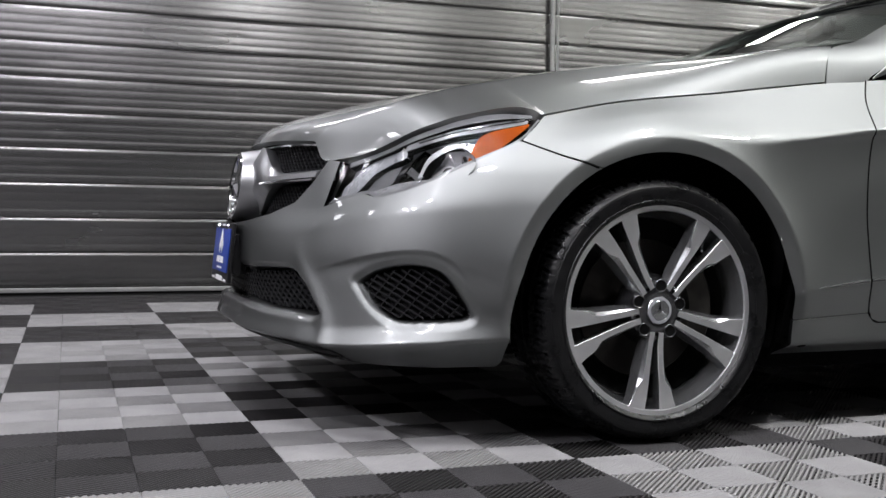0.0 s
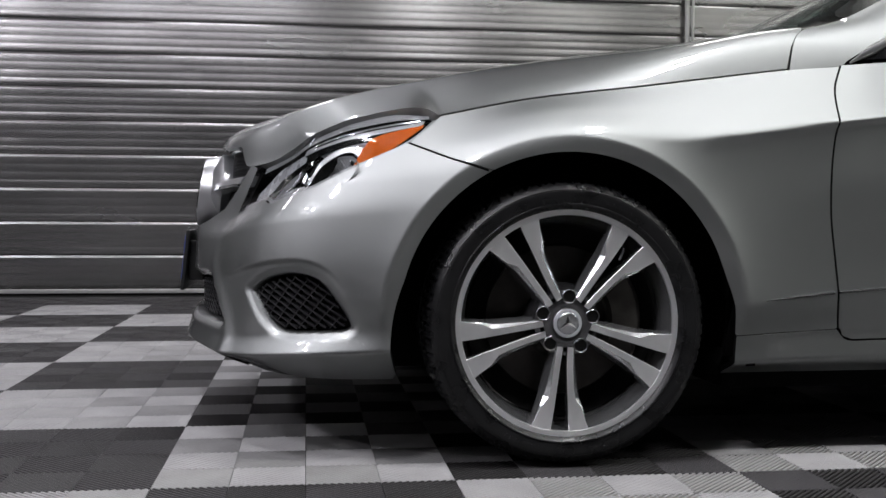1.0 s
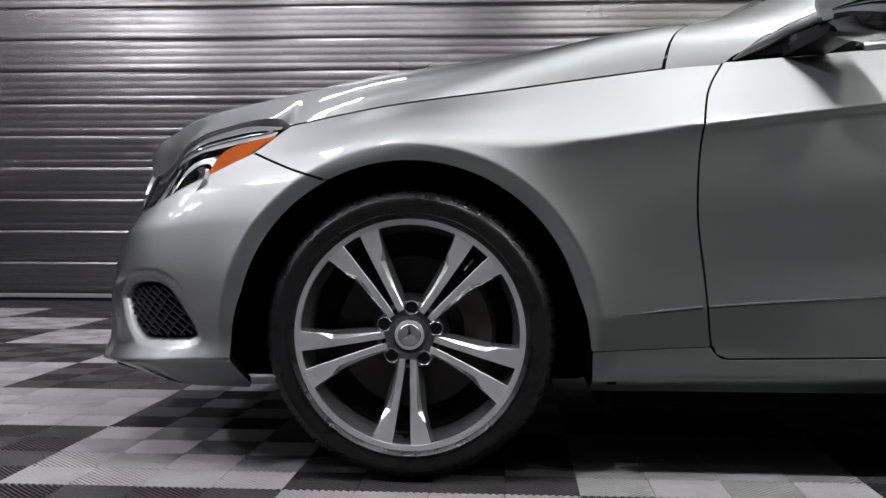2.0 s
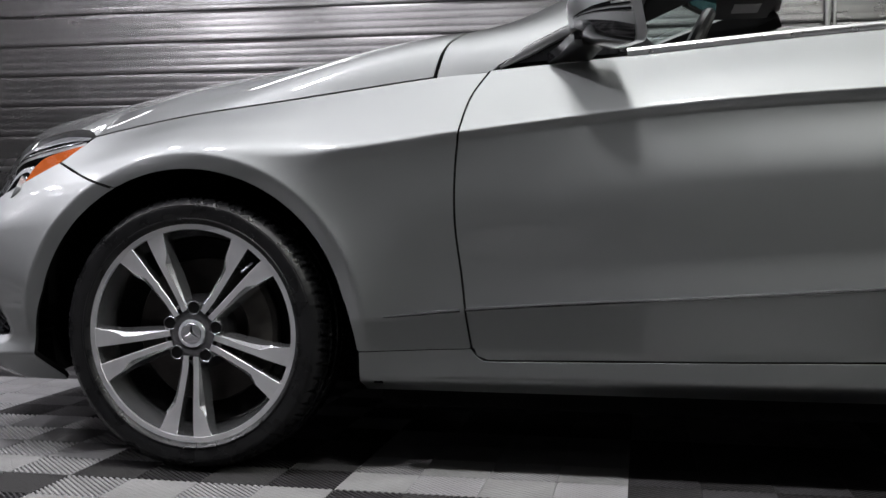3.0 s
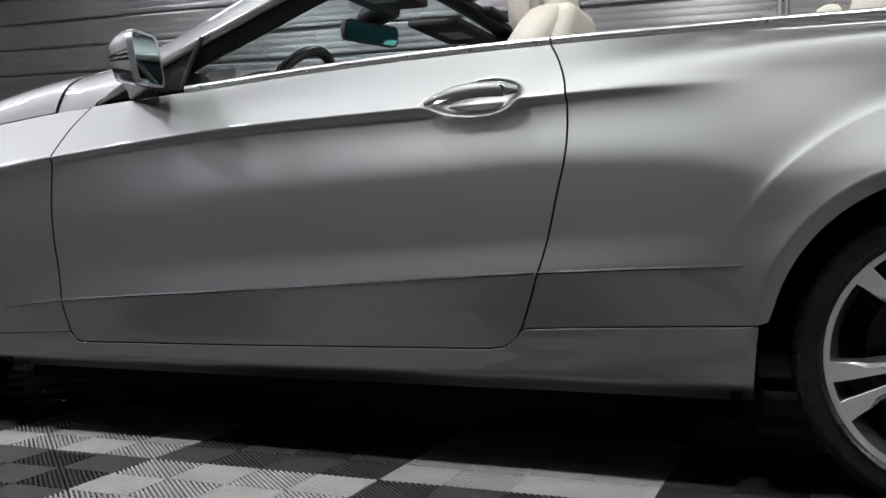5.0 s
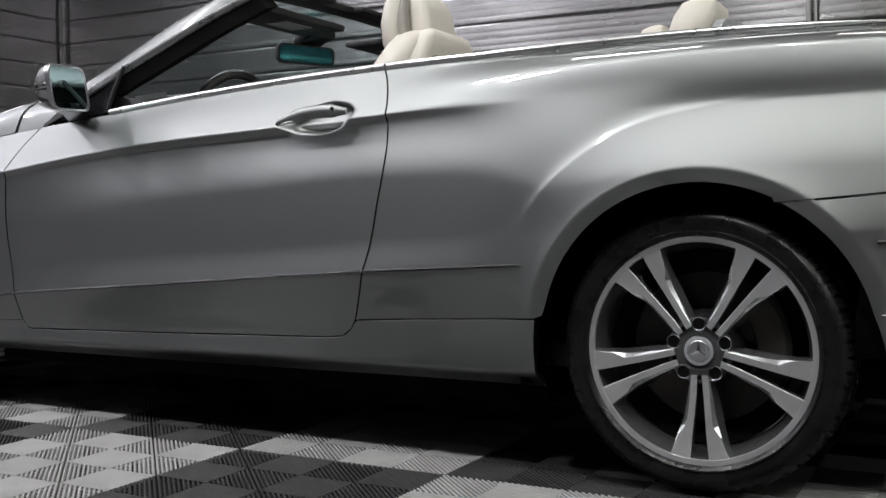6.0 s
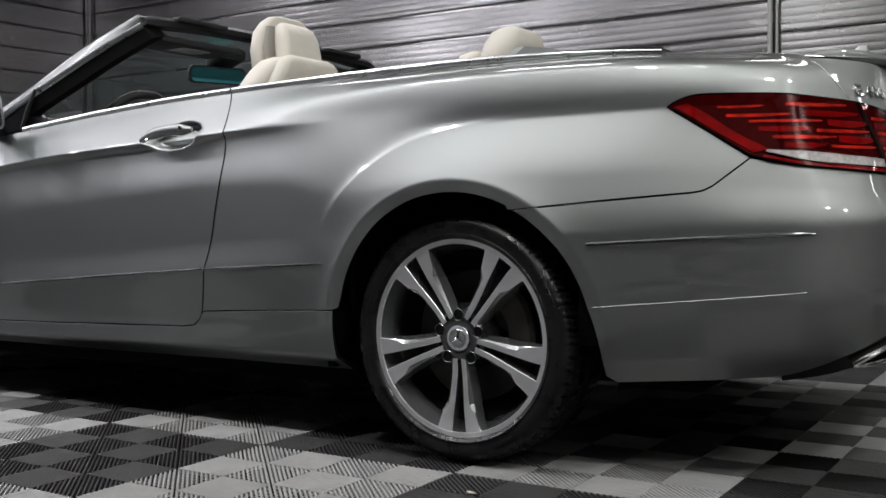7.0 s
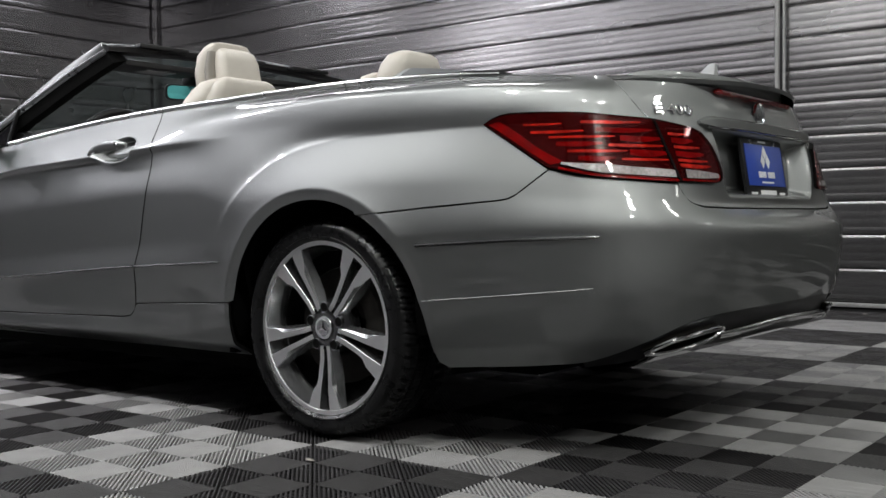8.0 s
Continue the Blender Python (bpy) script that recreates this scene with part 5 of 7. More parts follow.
for mir in (False, True):
    hl = put(panel("headlamp", lamp_grids(), LAMPDARK, car, "clear-lens headlamp with chrome bowls and amber corner", mir, lift=-0.050, fold=0))
    lens = panel("lens", lamp_grids(), LENS, hl, "clear plastic lamp lens", mir, lift=-0.001, fold=0)
    lens.visible_shadow = False
    panel("lamp_rim", patch([(-0.925, 0.556), (-0.785, 0.580), (-0.735, 0.571), (-0.640, 0.584), (-0.478, 0.645), (-0.352, 0.700), (-0.290, 0.752)],
                            [(-0.925, 0.564), (-0.785, 0.587), (-0.735, 0.579), (-0.640, 0.591), (-0.478, 0.651), (-0.352, 0.705), (-0.293, 0.755)], 60, 4), LAMPBROW, hl, "dark lamp rim", mir, lift=-0.006, fold=0.03)
    panel("lamp_rim", patch([(-0.927, 0.558), (-0.922, 0.600), (-0.918, 0.648)], [(-0.915, 0.562), (-0.909, 0.602), (-0.903, 0.646)], 16, 4), LAMPBROW, hl, "dark lamp rim", mir, lift=-0.006, fold=0.03)
    panel("brow", patch([(-0.900, 0.644), (-0.770, 0.677), (-0.643, 0.708), (-0.530, 0.732), (-0.395, 0.755), (-0.305, 0.760)], [(-0.900, 0.656), (-0.770, 0.688), (-0.643, 0.721), (-0.530, 0.744), (-0.395, 0.768), (-0.305, 0.766)], 60, 6), LAMPBROW, hl, "dark glossy brow", mir, lift=-0.010, fold=0.02)
    panel("amber_reflector", patch([(-0.483, 0.648), (-0.448, 0.660), (-0.395, 0.688), (-0.318, 0.742)], [(-0.462, 0.690), (-0.442, 0.712), (-0.415, 0.724), (-0.316, 0.747)]), AMBER, hl, "amber side reflector", mir, lift=-0.012, fold=0.02)
    panel("light_guide", patch([(-0.905, 0.575), (-0.850, 0.592), (-0.815, 0.628), (-0.770, 0.648), (-0.690, 0.668)], [(-0.904, 0.600), (-0.872, 0.626), (-0.838, 0.654), (-0.785, 0.672), (-0.694, 0.690)]), LAMPGREY, hl, "curved silver light guide", mir, lift=-0.020, fold=0.02)
    panel("lamp_pocket", patch([(-0.835, 0.594), (-0.790, 0.594), (-0.745, 0.606)], [(-0.815, 0.622), (-0.775, 0.642), (-0.720, 0.652)]), LAMPBROW, hl, "dark pocket between the blades", mir, lift=-0.032, fold=0.0)
    panel("inner_blade", patch([(-0.735, 0.604), (-0.690, 0.624), (-0.660, 0.656), (-0.620, 0.682)], [(-0.690, 0.606), (-0.650, 0.632), (-0.622, 0.660), (-0.590, 0.672)]), LAMPSILVER, hl, "bright reflector blade", mir, lift=-0.020, fold=0.025)
    panel("cross_blade", patch([(-0.668, 0.632), (-0.640, 0.622), (-0.618, 0.610)], [(-0.655, 0.644), (-0.630, 0.634), (-0.606, 0.622)]), REFLECTOR, hl, "bright cross blade", mir, lift=-0.016, fold=0.02)
    panel("upper_blade", patch([(-0.690, 0.680), (-0.600, 0.698), (-0.500, 0.716), (-0.410, 0.732), (-0.320, 0.749)], [(-0.690, 0.694), (-0.600, 0.712), (-0.500, 0.730), (-0.410, 0.745), (-0.315, 0.757)], 40), LAMPSTRIP, hl, "grey strip along the lamp's brow", mir, lift=-0.014, fold=0.02)
    panel("brow_line", patch([(-0.640, 0.6985), (-0.530, 0.7195), (-0.420, 0.740), (-0.325, 0.7545)], [(-0.640, 0.7015), (-0.530, 0.7225), (-0.420, 0.743), (-0.325, 0.757)], 40, 4), REFLECTOR, hl, "thin bright line under the brow", mir, lift=-0.010, fold=0.006)
    panel("prism_plate", patch([(-0.800, 0.583), (-0.735, 0.576), (-0.660, 0.582), (-0.575, 0.606)], [(-0.800, 0.590), (-0.715, 0.606), (-0.630, 0.615), (-0.568, 0.616)]), PRISM, hl, "fluted clear plastic plate", mir, lift=-0.018, fold=0.015)
    panel("bowl_edge", patch([(-0.612, 0.618), (-0.600, 0.648), (-0.556, 0.672), (-0.488, 0.686), (-0.466, 0.672)], [(-0.622, 0.620), (-0.606, 0.658), (-0.558, 0.684), (-0.484, 0.698), (-0.452, 0.694)], 40, 5), LAMPSILVER, hl, "bright bowl rim", mir, lift=-0.016, fold=0.03)
    # fluted reflector bowl with a small shade in its middle
    c = on_skin(-0.540, 0.642, -0.030, mir)[0]
    d = Vector(skin_normal(np.array([-0.545]), np.array([0.640]))[0]) + Vector((-0.5, 0, 0))
    if mir:
        d.y = -d.y
    rot = Vector((0, -1, 0)).rotation_difference(d.normalized()).to_matrix().to_4x4()
    bm = bmesh.new()
    rings = lathe(bm, [(0.050, -0.006), (0.046, 0.004), (0.034, 0.017), (0.018, 0.026), (0.0, 0.029)], 48)
    for ring in rings[1:-1]:
        for k, v in enumerate(ring):
            if k % 4 < 2:
                v.co.y += 0.0035
    bmesh.ops.transform(bm, matrix=Matrix.Translation(c) @ rot @ Matrix.Diagonal((1.62, 1, 0.90, 1)), verts=bm.verts)
    part("bowl", bm, LAMPSILVER, hl, "fluted bright lamp bowl", 20)
    bm = bmesh.new()
    lathe(bm, [(0.0, -0.002), (0.010, 0.0), (0.014, 0.006), (0.014, 0.022)], 24)
    bmesh.ops.transform(bm, matrix=Matrix.Translation(c) @ rot, verts=bm.verts)
    part("bulb_shade", bm, SATIN, hl, "small silver bulb shade")
    for s, z, h in ((-0.478, 0.690, 0.011), (-0.486, 0.664, 0.012)):
        p = on_skin(s, z, -0.022, mir)[0]
        bm = bmesh.new()
        bmesh.ops.create_icosphere(bm, subdivisions=1, radius=h)
        bmesh.ops.transform(bm, matrix=Matrix.Translation(p) @ Matrix.Diagonal((0.8, 0.5, 1.2, 1)), verts=bm.verts)
        part("reflector_facet", bm, REFLECTOR, hl, "", 10)


def lattice(name, poly, families, lift, width, parent, label, mir=False, bend=0.0, lo=0.008, deep=0.008):
    """Crossing bars within an outline on the skin, joined into one grille mesh."""
    V, F = [], []
    s0, z0 = poly.min(0)
    s1, z1 = poly.max(0)
    s0 = max(s0, S0)
    for slope, step in families:
        span = (s1 - s0) * abs(slope) + (z1 - z0)
        for o in np.arange(-span, span, step):
            s = np.linspace(s0, s1, 110)
            z = (z0 + z1) / 2 + o + slope * (s - (s0 + s1) / 2) + bend * (s - s0) ** 2
            ok = depth_in(poly, s, z) > lo
            i = 0
            while i < len(s):
                if ok[i]:
                    j = i
                    while j + 1 < len(s) and ok[j + 1]:
                        j += 1
                    if j > i + 1:
                        ss, zz = s[i:j + 1], z[i:j + 1]
                        x, y, nx, ny = outline(ss)
                        out = np.stack([nx, ny, 0 * nx], -1)
                        p = np.stack([x, y, zz], -1) - out * lift
                        up = np.array([0, 0, width])
                        b = len(V)
                        for q, o3 in zip(p, out):
                            V.extend([q + up, q - up, q - up * 1.6 - o3 * deep, q + up * 1.6 - o3 * deep])
                        for k in range(len(p) - 1):
                            for e in range(4):
                                F.append((b + 4 * k + e, b + 4 * k + (e + 1) % 4, b + 4 * k + 4 + (e + 1) % 4, b + 4 * k + 4 + e))
                    i = j
                i += 1
    V = np.array(V)
    if mir:
        V = V * (1, -1, 1) + (0, 2 * MID, 0)
    ob = put(mesh_ob(name, V, F, GRILLEMESH, parent, label, smooth=False))
    return tagged(ob, kind="stuff")


for mir in (False, True):
    lattice("fog_grille", FOG, ((-0.42, 0.0155), (1.15, 0.040)), 0.026, 0.0017, car, "black quilted mesh in the bumper corner", mir, -0.35, deep=0.016)
    lattice("intake_grille", INTAKE, ((-0.55, 0.0165), (1.2, 0.034)), 0.045, 0.0017, car, "black mesh in the lower intake", mir)

# grille between the lamps
GRILLE = [(0.43, 0.695, 0.665), (0.47, 0.700, 0.600), (0.56, 0.703, 0.545), (0.68, 0.708, 0.520), (MID, 0.715, 0.512)]
gy = np.linspace(0.425, 2 * MID - 0.425, 61)


def grille_x(y, z):
    return -0.80 + 0.95 * ((y - MID) / 1.0) ** 2 * 0.55 + 0.16 * (z - 0.6)


def grille_z(y):
    a = abs(y - MID)
    d = MID - np.array([g[0] for g in GRILLE])[::-1]
    d = np.sort(d)
    return np.interp(a, d, [0.512, 0.520, 0.545, 0.600, 0.665]), np.interp(a, d, [0.722, 0.716, 0.710, 0.704, 0.698])


put(part("grille_backing", box(bmesh.new(), (-0.665, 0.455, 0.50), (-0.635, 2 * MID - 0.455, 0.70), 0.005), UNDER, car, "black board behind the grille"))
V, F = [], []
for sg in (1, -1):
    for o in np.arange(-0.9, 0.9, 0.0180):
        y = np.linspace(0.43, 2 * MID - 0.43, 260)
        z = 0.6 + o + sg * 1.0 * (y - MID)
        lo, hi = grille_z(y)
        ok = (z > lo + 0.004) & (z < hi) & (abs(z - 0.612 - 0.0 * y) > 0.010)
        i = 0
        while i < len(y):
            if ok[i]:
                j = i
                while j + 1 < len(y) and ok[j + 1]:
                    j += 1
                if j > i + 1:
                    b = len(V)
                    for k in (i, (i + j) // 2, j):
                        x = grille_x(y[k], z[k]) + 0.022
                        V.extend([(x, y[k], z[k] + 0.0020), (x, y[k], z[k] - 0.0020), (x + 0.010, y[k], z[k] - 0.0026), (x + 0.010, y[k], z[k] + 0.0026)])
                    for k in range(2):
                        for e in range(4):
                            F.append((b + 4 * k + e, b + 4 * k + (e + 1) % 4, b + 4 * k + 4 + (e + 1) % 4, b + 4 * k + 4 + e))
                i = j
            i += 1
tagged(put(mesh_ob("grille_mesh", V, F, GRILLEMESH, car, "fine black diamond grille mesh", smooth=False)), kind="stuff")
# satin crossbar with a chrome lower lip, swelling round the badge
for side in (-1, 1):
    bm = bmesh.new()
    rings = []
    for k in range(25):
        a = 0.080 + (0.425 - 0.080) * k / 24
        sw = math.exp(-((a - 0.085) / 0.065) ** 2)
        y = MID + side * a
        x = grille_x(y, 0.61)
        h = 0.014 + 0.078 * sw
        zc = 0.612 + 0.012 * (a / 0.4) + 0.004 * sw
        rings.append([(x + 0.035, y, zc + h * 0.9), (x + 0.006, y, zc + h), (x - 0.012 - 0.010 * sw, y, zc + h * 0.5), (x - 0.018 - 0.012 * sw, y, zc - h * 0.35), (x - 0.004, y, zc - h), (x + 0.035, y, zc - h * 0.9)])
    loft(bm, rings)
    put(part("grille_bar", bm, SHROUD, car, "satin silver grille crossbar", 40))
    bm = bmesh.new()
    tube(bm, [(grille_x(MID + side * a, 0.60) - 0.017, MID + side * a, 0.603 + 0.012 * (a / 0.4)) for a in np.linspace(0.12, 0.42, 16)], 0.0045, 8)
    put(part("grille_bar_lip", bm, CHROME, car, "chrome lip of the grille bar"))
bm = bmesh.new()
lathe(bm, [(0.0, -0.006), (0.070, -0.004), (0.078, -0.001), (0.080, -0.012), (0.088, -0.015), (0.094, -0.011), (0.098, 0.000), (0.108, 0.03), (0.116, 0.06)], 64, mat=[0, 0, 1, 1, 1, 2, 2, 2])
m4 = Matrix.Translation((-0.842, MID, 0.604)) @ Matrix.Rotation(radians(-90), 4, "Z") @ Matrix.Rotation(radians(-8), 4, "X")
bmesh.ops.transform(bm, matrix=m4, verts=bm.verts)
badge = put(part("front_badge", bm, [GLOSSBLACK, CHROME, SHROUD], car, "large round badge with chrome ring and plain star"))
bm = bmesh.new()
for k in range(3):
    ang = radians(90 + 120 * k)
    rv, tv = Vector((math.cos(ang), 0, math.sin(ang))), Vector((-math.sin(ang), 0, math.cos(ang)))
    v = [bm.verts.new(p) for p in (rv * 0.078 + Vector((0, -0.008, 0)), tv * 0.012 - Vector((0, 0.007, 0)), -tv * 0.012 - Vector((0, 0.007, 0)), Vector((0, -0.018, 0)))]
    bm.faces.new((v[0], v[1], v[3]))
    bm.faces.new((v[0], v[3], v[2]))
bmesh.ops.transform(bm, matrix=m4, verts=bm.verts)
part("star", bm, CHROME, badge, "chrome star")
bm = bmesh.new()
tube(bm, [(grille_x(y, 0.72) - 0.004 + 0.02, y, 0.712 - 0.05 * (abs(y - MID) / 0.44) ** 4 * 0.3) for y in gy[3:-3]], 0.006, 8)
put(part("grille_top_trim", bm, CHROME, car, "thin chrome strip along the grille's top"))
# splitter under the front lip
sp = line([(S0, 0.205), (-1.2, 0.203), (-0.90, 0.198), (-0.84, 0.196)], 60)
V = [coons(sp, off(sp, 0, 0.016), line([tuple(sp[0]), (S0, 0.221)], 5), line([tuple(sp[-1]), (sp[-1][0], sp[-1][1] + 0.016)], 5))]
put(panel("splitter", V, BLACK, car, "black strip under the front lip", both=True, lift=0.0035, fold=0.01))


def plate(m4, name, label):
    """A blue dealer plate in a black frame: white diamonds and plain bars for its writing."""
    def bx(lo, hi, bev=0.002):
        bm = box(bmesh.new(), lo, hi, bev)
        bmesh.ops.transform(bm, matrix=m4, verts=bm.verts)
        return bm
    pl = put(part(name, bx((-0.158, -0.004, -0.082), (0.158, 0.006, 0.082), 0.003), BLACK, car, label))
    part("plate_face", bx((-0.140, -0.0065, -0.054), (0.140, -0.0045, 0.066)), BLUE, pl, "blue printed plate")
    for dx, dz in ((-0.0190, 0.018), (0.0190, 0.018), (0.0, 0.0425)):
        bm = bmesh.new()
        c = [(dx, dz - 0.0215), (dx + 0.0160, dz), (dx, dz + 0.0215), (dx - 0.0160, dz)]
        vs = [bm.verts.new((x - 0.0, -0.0078, z)) for x, z in c] + [bm.verts.new((x, -0.0066, z)) for x, z in c]
        bm.faces.new(vs[:4])
        for k in range(4):
            bm.faces.new((vs[k], vs[k + 4], vs[(k + 1) % 4 + 4], vs[(k + 1) % 4]))
        bmesh.ops.transform(bm, matrix=m4, verts=bm.verts)
        part("diamond", bm, WHITE, pl, "white diamond print")
    words = [((-0.062 + 0.0118 * k, -0.030), (-0.0535 + 0.0118 * k, -0.012)) for k in range(5)] + [((0.008 + 0.0138 * k, -0.030), (0.0185 + 0.0138 * k, -0.012)) for k in range(4)]
    for lo, hi in words + [((-0.045, -0.046), (0.045, -0.041))]:
        part("print_bar", bx((lo[0], -0.0075, lo[1]), (hi[0], -0.0064, hi[1]), 0), WHITE, pl, "white bar of print")
    for lo, hi in (((-0.06, -0.079), (0.06, -0.066)), ((-0.13, -0.078), (-0.085, -0.072)), ((0.085, -0.078), (0.13, -0.072)), ((-0.03, 0.073), (0.03, 0.079))):
        part("frame_print", bx((lo[0], -0.0052, lo[1]), (hi[0], -0.0040, hi[1]), 0), WHITE, pl, "white bar on the plate frame")
    for x in (-0.09, 0.09):
        bm = bmesh.new()
        lathe(bm, [(0.0, -0.010), (0.006, -0.009), (0.008, -0.004)], 14, at=(x, 0, 0.072))
        bmesh.ops.transform(bm, matrix=m4, verts=bm.verts)
        part("plate_screw", bm, CHROME, pl, "chrome plate screw")
    return pl


plate(Matrix.Translation((-0.886, MID, 0.418)) @ Matrix.Rotation(radians(-90), 4, "Z") @ Matrix.Rotation(radians(-6), 4, "X"), "front_plate", "blue plate in a black frame on the front bumper")
put(part("plate_bracket", box(bmesh.new(), (-0.879, MID - 0.12, 0.36), (-0.84, MID + 0.12, 0.47), 0.006), BLACK, car, "black plate bracket"))


# ---- glass, pillars, trims ----
def mir_pts(g):
    return np.asarray(g) * (1, -1, 1) + (0, 2 * MID, 0)


PO = spline([(0.664, 0.086, 0.897), (0.76, 0.092, 0.950), (0.92, 0.108, 1.028), (1.06, 0.135, 1.095), (1.25, 0.180, 1.190), (1.405, 0.222, 1.262)], 40)
PI = spline([(0.541, 0.094, 0.886), (0.561, 0.113, 0.951), (0.588, 0.135, 0.978), (0.70, 0.168, 1.012), (0.80, 0.194, 1.058), (1.02, 0.236, 1.166), (1.24, 0.245, 1.246), (1.39, 0.245, 1.291)], 40)
GLASSFOOT = int(np.argmin(np.abs(PI[:, 0] - 0.610)))
for mir in (False, True):
    f = (lambda g: mir_pts(g)) if mir else (lambda g: np.asarray(g))
    w2 = np.linspace(0, 1, 14)
    g = PO[:, None] * (1 - w2)[None, :, None] + PI[:, None] * w2[None, :, None]
    bulge = np.sin(math.pi * w2)[None, :, None] * np.array([-0.010, -0.016, 0.014])
    bulge = bulge * np.clip(np.linspace(0, 1.4, len(PO)), 0, 1)[:, None, None] ** 1.5
    g[0, :, 2] -= 0.006
    pil = put(surface("windscreen_pillar", f(g + bulge), PAINT, car, "silver-grey sloping windscreen pillar", 0.012))
    bm = bmesh.new()
    tube(bm, [tuple(p) for p in f(PO[1:] + (0.004, -0.002, -0.006))], [0.0078 * min(1.0, 0.2 + i / 5) for i in range(len(PO) - 1)], 8, 1.5)
    part("pillar_trim", bm, BRIGHT, pil, "chrome strip along the pillar")
    # black inner frame of the pillar
    bm = bmesh.new()
    rings = []
    for p, q in zip(f(PO), f(PI)):
        d = 0.055 * (1 if not mir else -1)
        rings.append([tuple(p + (0.006, 0, -0.010)), tuple(p + (0.040, d * 0.2, -0.050)), tuple(p + (0.020, d * 1.6, -0.030)), tuple(q + (0.010, d * 0.5, -0.012))])
    loft(bm, rings[4:])
    part("pillar_lining", bm, UNDER, pil, "black inner pillar lining")
    # black triangle in front of the window, with its strut
    bm = bmesh.new()
    tri = f([(0.690, 0.086, 0.905), (0.935, 0.092, 0.924), (0.990, 0.118, 1.055), (0.92, 0.112, 1.020)])
    inn = [p + ((0, 0.02, 0) if not mir else (0, -0.02, 0)) for p in tri]
    loft(bm, [[tuple(p) for p in tri], [tuple(p) for p in inn]])
    part("mirror_triangle", bm, GLOSSBLACK, pil, "gloss black window triangle")
    bm = bmesh.new()
    tube(bm, [tuple(p) for p in f([(0.945, 0.090, 0.925), (0.965, 0.098, 0.99), (0.995, 0.112, 1.062)])], 0.007, 8)
    part("window_strut", bm, BLACK, pil, "black window guide")
    # chrome along the waistline
    for s_a, s_b, nm in ((0.955, 1.928, "door"), (1.934, 3.24, "quarter")):
        s = np.linspace(s_a, s_b, 50)
        top = [(0.664, 0.893), (0.96, 0.918), (1.336, 0.951), (1.726, 0.974), (1.930, 0.981)] + DECK[1:6]
        z = pchip([p[0] for p in top], [p[1] for p in top], s)
        p = on_skin(s, z, 0.0, mir) + (0, -0.003 if mir else 0.003, 0.007)
        bm = bmesh.new()
        tube(bm, [tuple(q) for q in p], [0.0085 * min(1.0, max(0.2, (3.26 - v) / 0.45)) for v in s], 10, 1.25)
        put(part("waist_trim", bm, BRIGHT, car, "polished chrome strip along the waistline"))
        bm = bmesh.new()
        sgn = -1 if mir else 1
        loft(bm, [[tuple(q + np.array(o)) for o in ((0, 0.002 * sgn, 0.008), (0, 0.075 * sgn, 0.004), (0, 0.095 * sgn, -0.02), (0, 0.095 * sgn, -0.30), (0, 0.03 * sgn, -0.30))] for q in p])
        put(part("inner_card", bm, DASH, car, "dark inner side panel"))
    # trim strips along the flank
    TR = [(0.446, 0.358), (0.622, 0.376), (1.2, 0.417), (1.932, 0.469), (2.367, 0.491)]
    for s_a, s_b in ((0.446, 0.611), (0.623, 1.926), (1.938, 2.367)):
        s = np.linspace(s_a, s_b, 40)
        z = pchip([p[0] for p in TR], [p[1] for p in TR], s)
        taper = [0.0042 * (0.25 + 0.75 * min(1, (q - 0.446) / 0.08, (2.367 - q) / 0.05 + 0.01)) for q in s]
        bm = bmesh.new()
        tube(bm, [tuple(q) for q in on_skin(s, z, 0.001, mir)], taper, 8, 0.9)
        put(part("side_trim", bm, TRIM, car, "slim bright rubbing strip"))
    s = np.linspace(3.117, 3.607, 40)
    bm = bmesh.new()
    tube(bm, [tuple(q) for q in on_skin(s, np.interp(s, [3.117, 3.38, 3.607], [0.547, 0.561, 0.569]), 0.001, mir)], [0.0058 * min(1, (3.62 - q) / 0.05 + 0.1) for q in s], 8, 0.9)
    put(part("bumper_trim", bm, TRIM, car, "slim bright strip on the rear bumper"))
    s = np.linspace(3.128, 3.592, 40)
    bm = bmesh.new()
    tube(bm, [tuple(q) for q in on_skin(s, np.interp(s, [3.128, 3.38, 3.592], [0.402, 0.424, 0.443]), -0.0012, mir)], 0.0022, 6)
    put(part("bumper_crease", bm, PAINT, car, "raised line on the rear bumper"))

    # door handle
    s = np.linspace(1.672, 1.890, 20)
    zc = 0.8465 + 0.10 * (s - 1.672) + 0.010 * np.sin(math.pi * (s - 1.672) / 0.218)
    x, y, nx, ny = outline(s)
    liftv = 0.004 + 0.014 * np.sin(math.pi * (s - 1.672) / 0.218) ** 0.7
    p = np.stack([x, y, zc], -1) + np.stack([nx, ny, 0 * nx], -1) * (liftv - 0.004)[:, None]
    p = mir_pts(p) if mir else p
    bm = bmesh.new()
    tube(bm, [tuple(q) for q in p], [0.004 + 0.0115 * min(1, (q - 1.660) / 0.09, (1.905 - q) / 0.05) for q in s], 14, 1.1)
    part("door_handle", bm, PAINT, doors[1 if mir else 0], "silver pull handle in an oval dish")
    bm = bmesh.new()
    tube(bm, [tuple(q + (0, (0.006 if mir else -0.006), -0.0105)) for q in p[2:18]], 0.0035, 8)
    part("handle_strip", bm, CHROME, doors[1 if mir else 0], "chrome strip on the handle")
    q = p[16] + (0.004, 0.012 if mir else -0.012, 0.002)
    bm = bmesh.new()
    lathe(bm, [(0.0, -0.003), (0.0065, -0.002), (0.008, 0.002)], 16, at=tuple(q))
    part("lock_cap", bm, CHROME, doors[1 if mir else 0], "round lock cap")

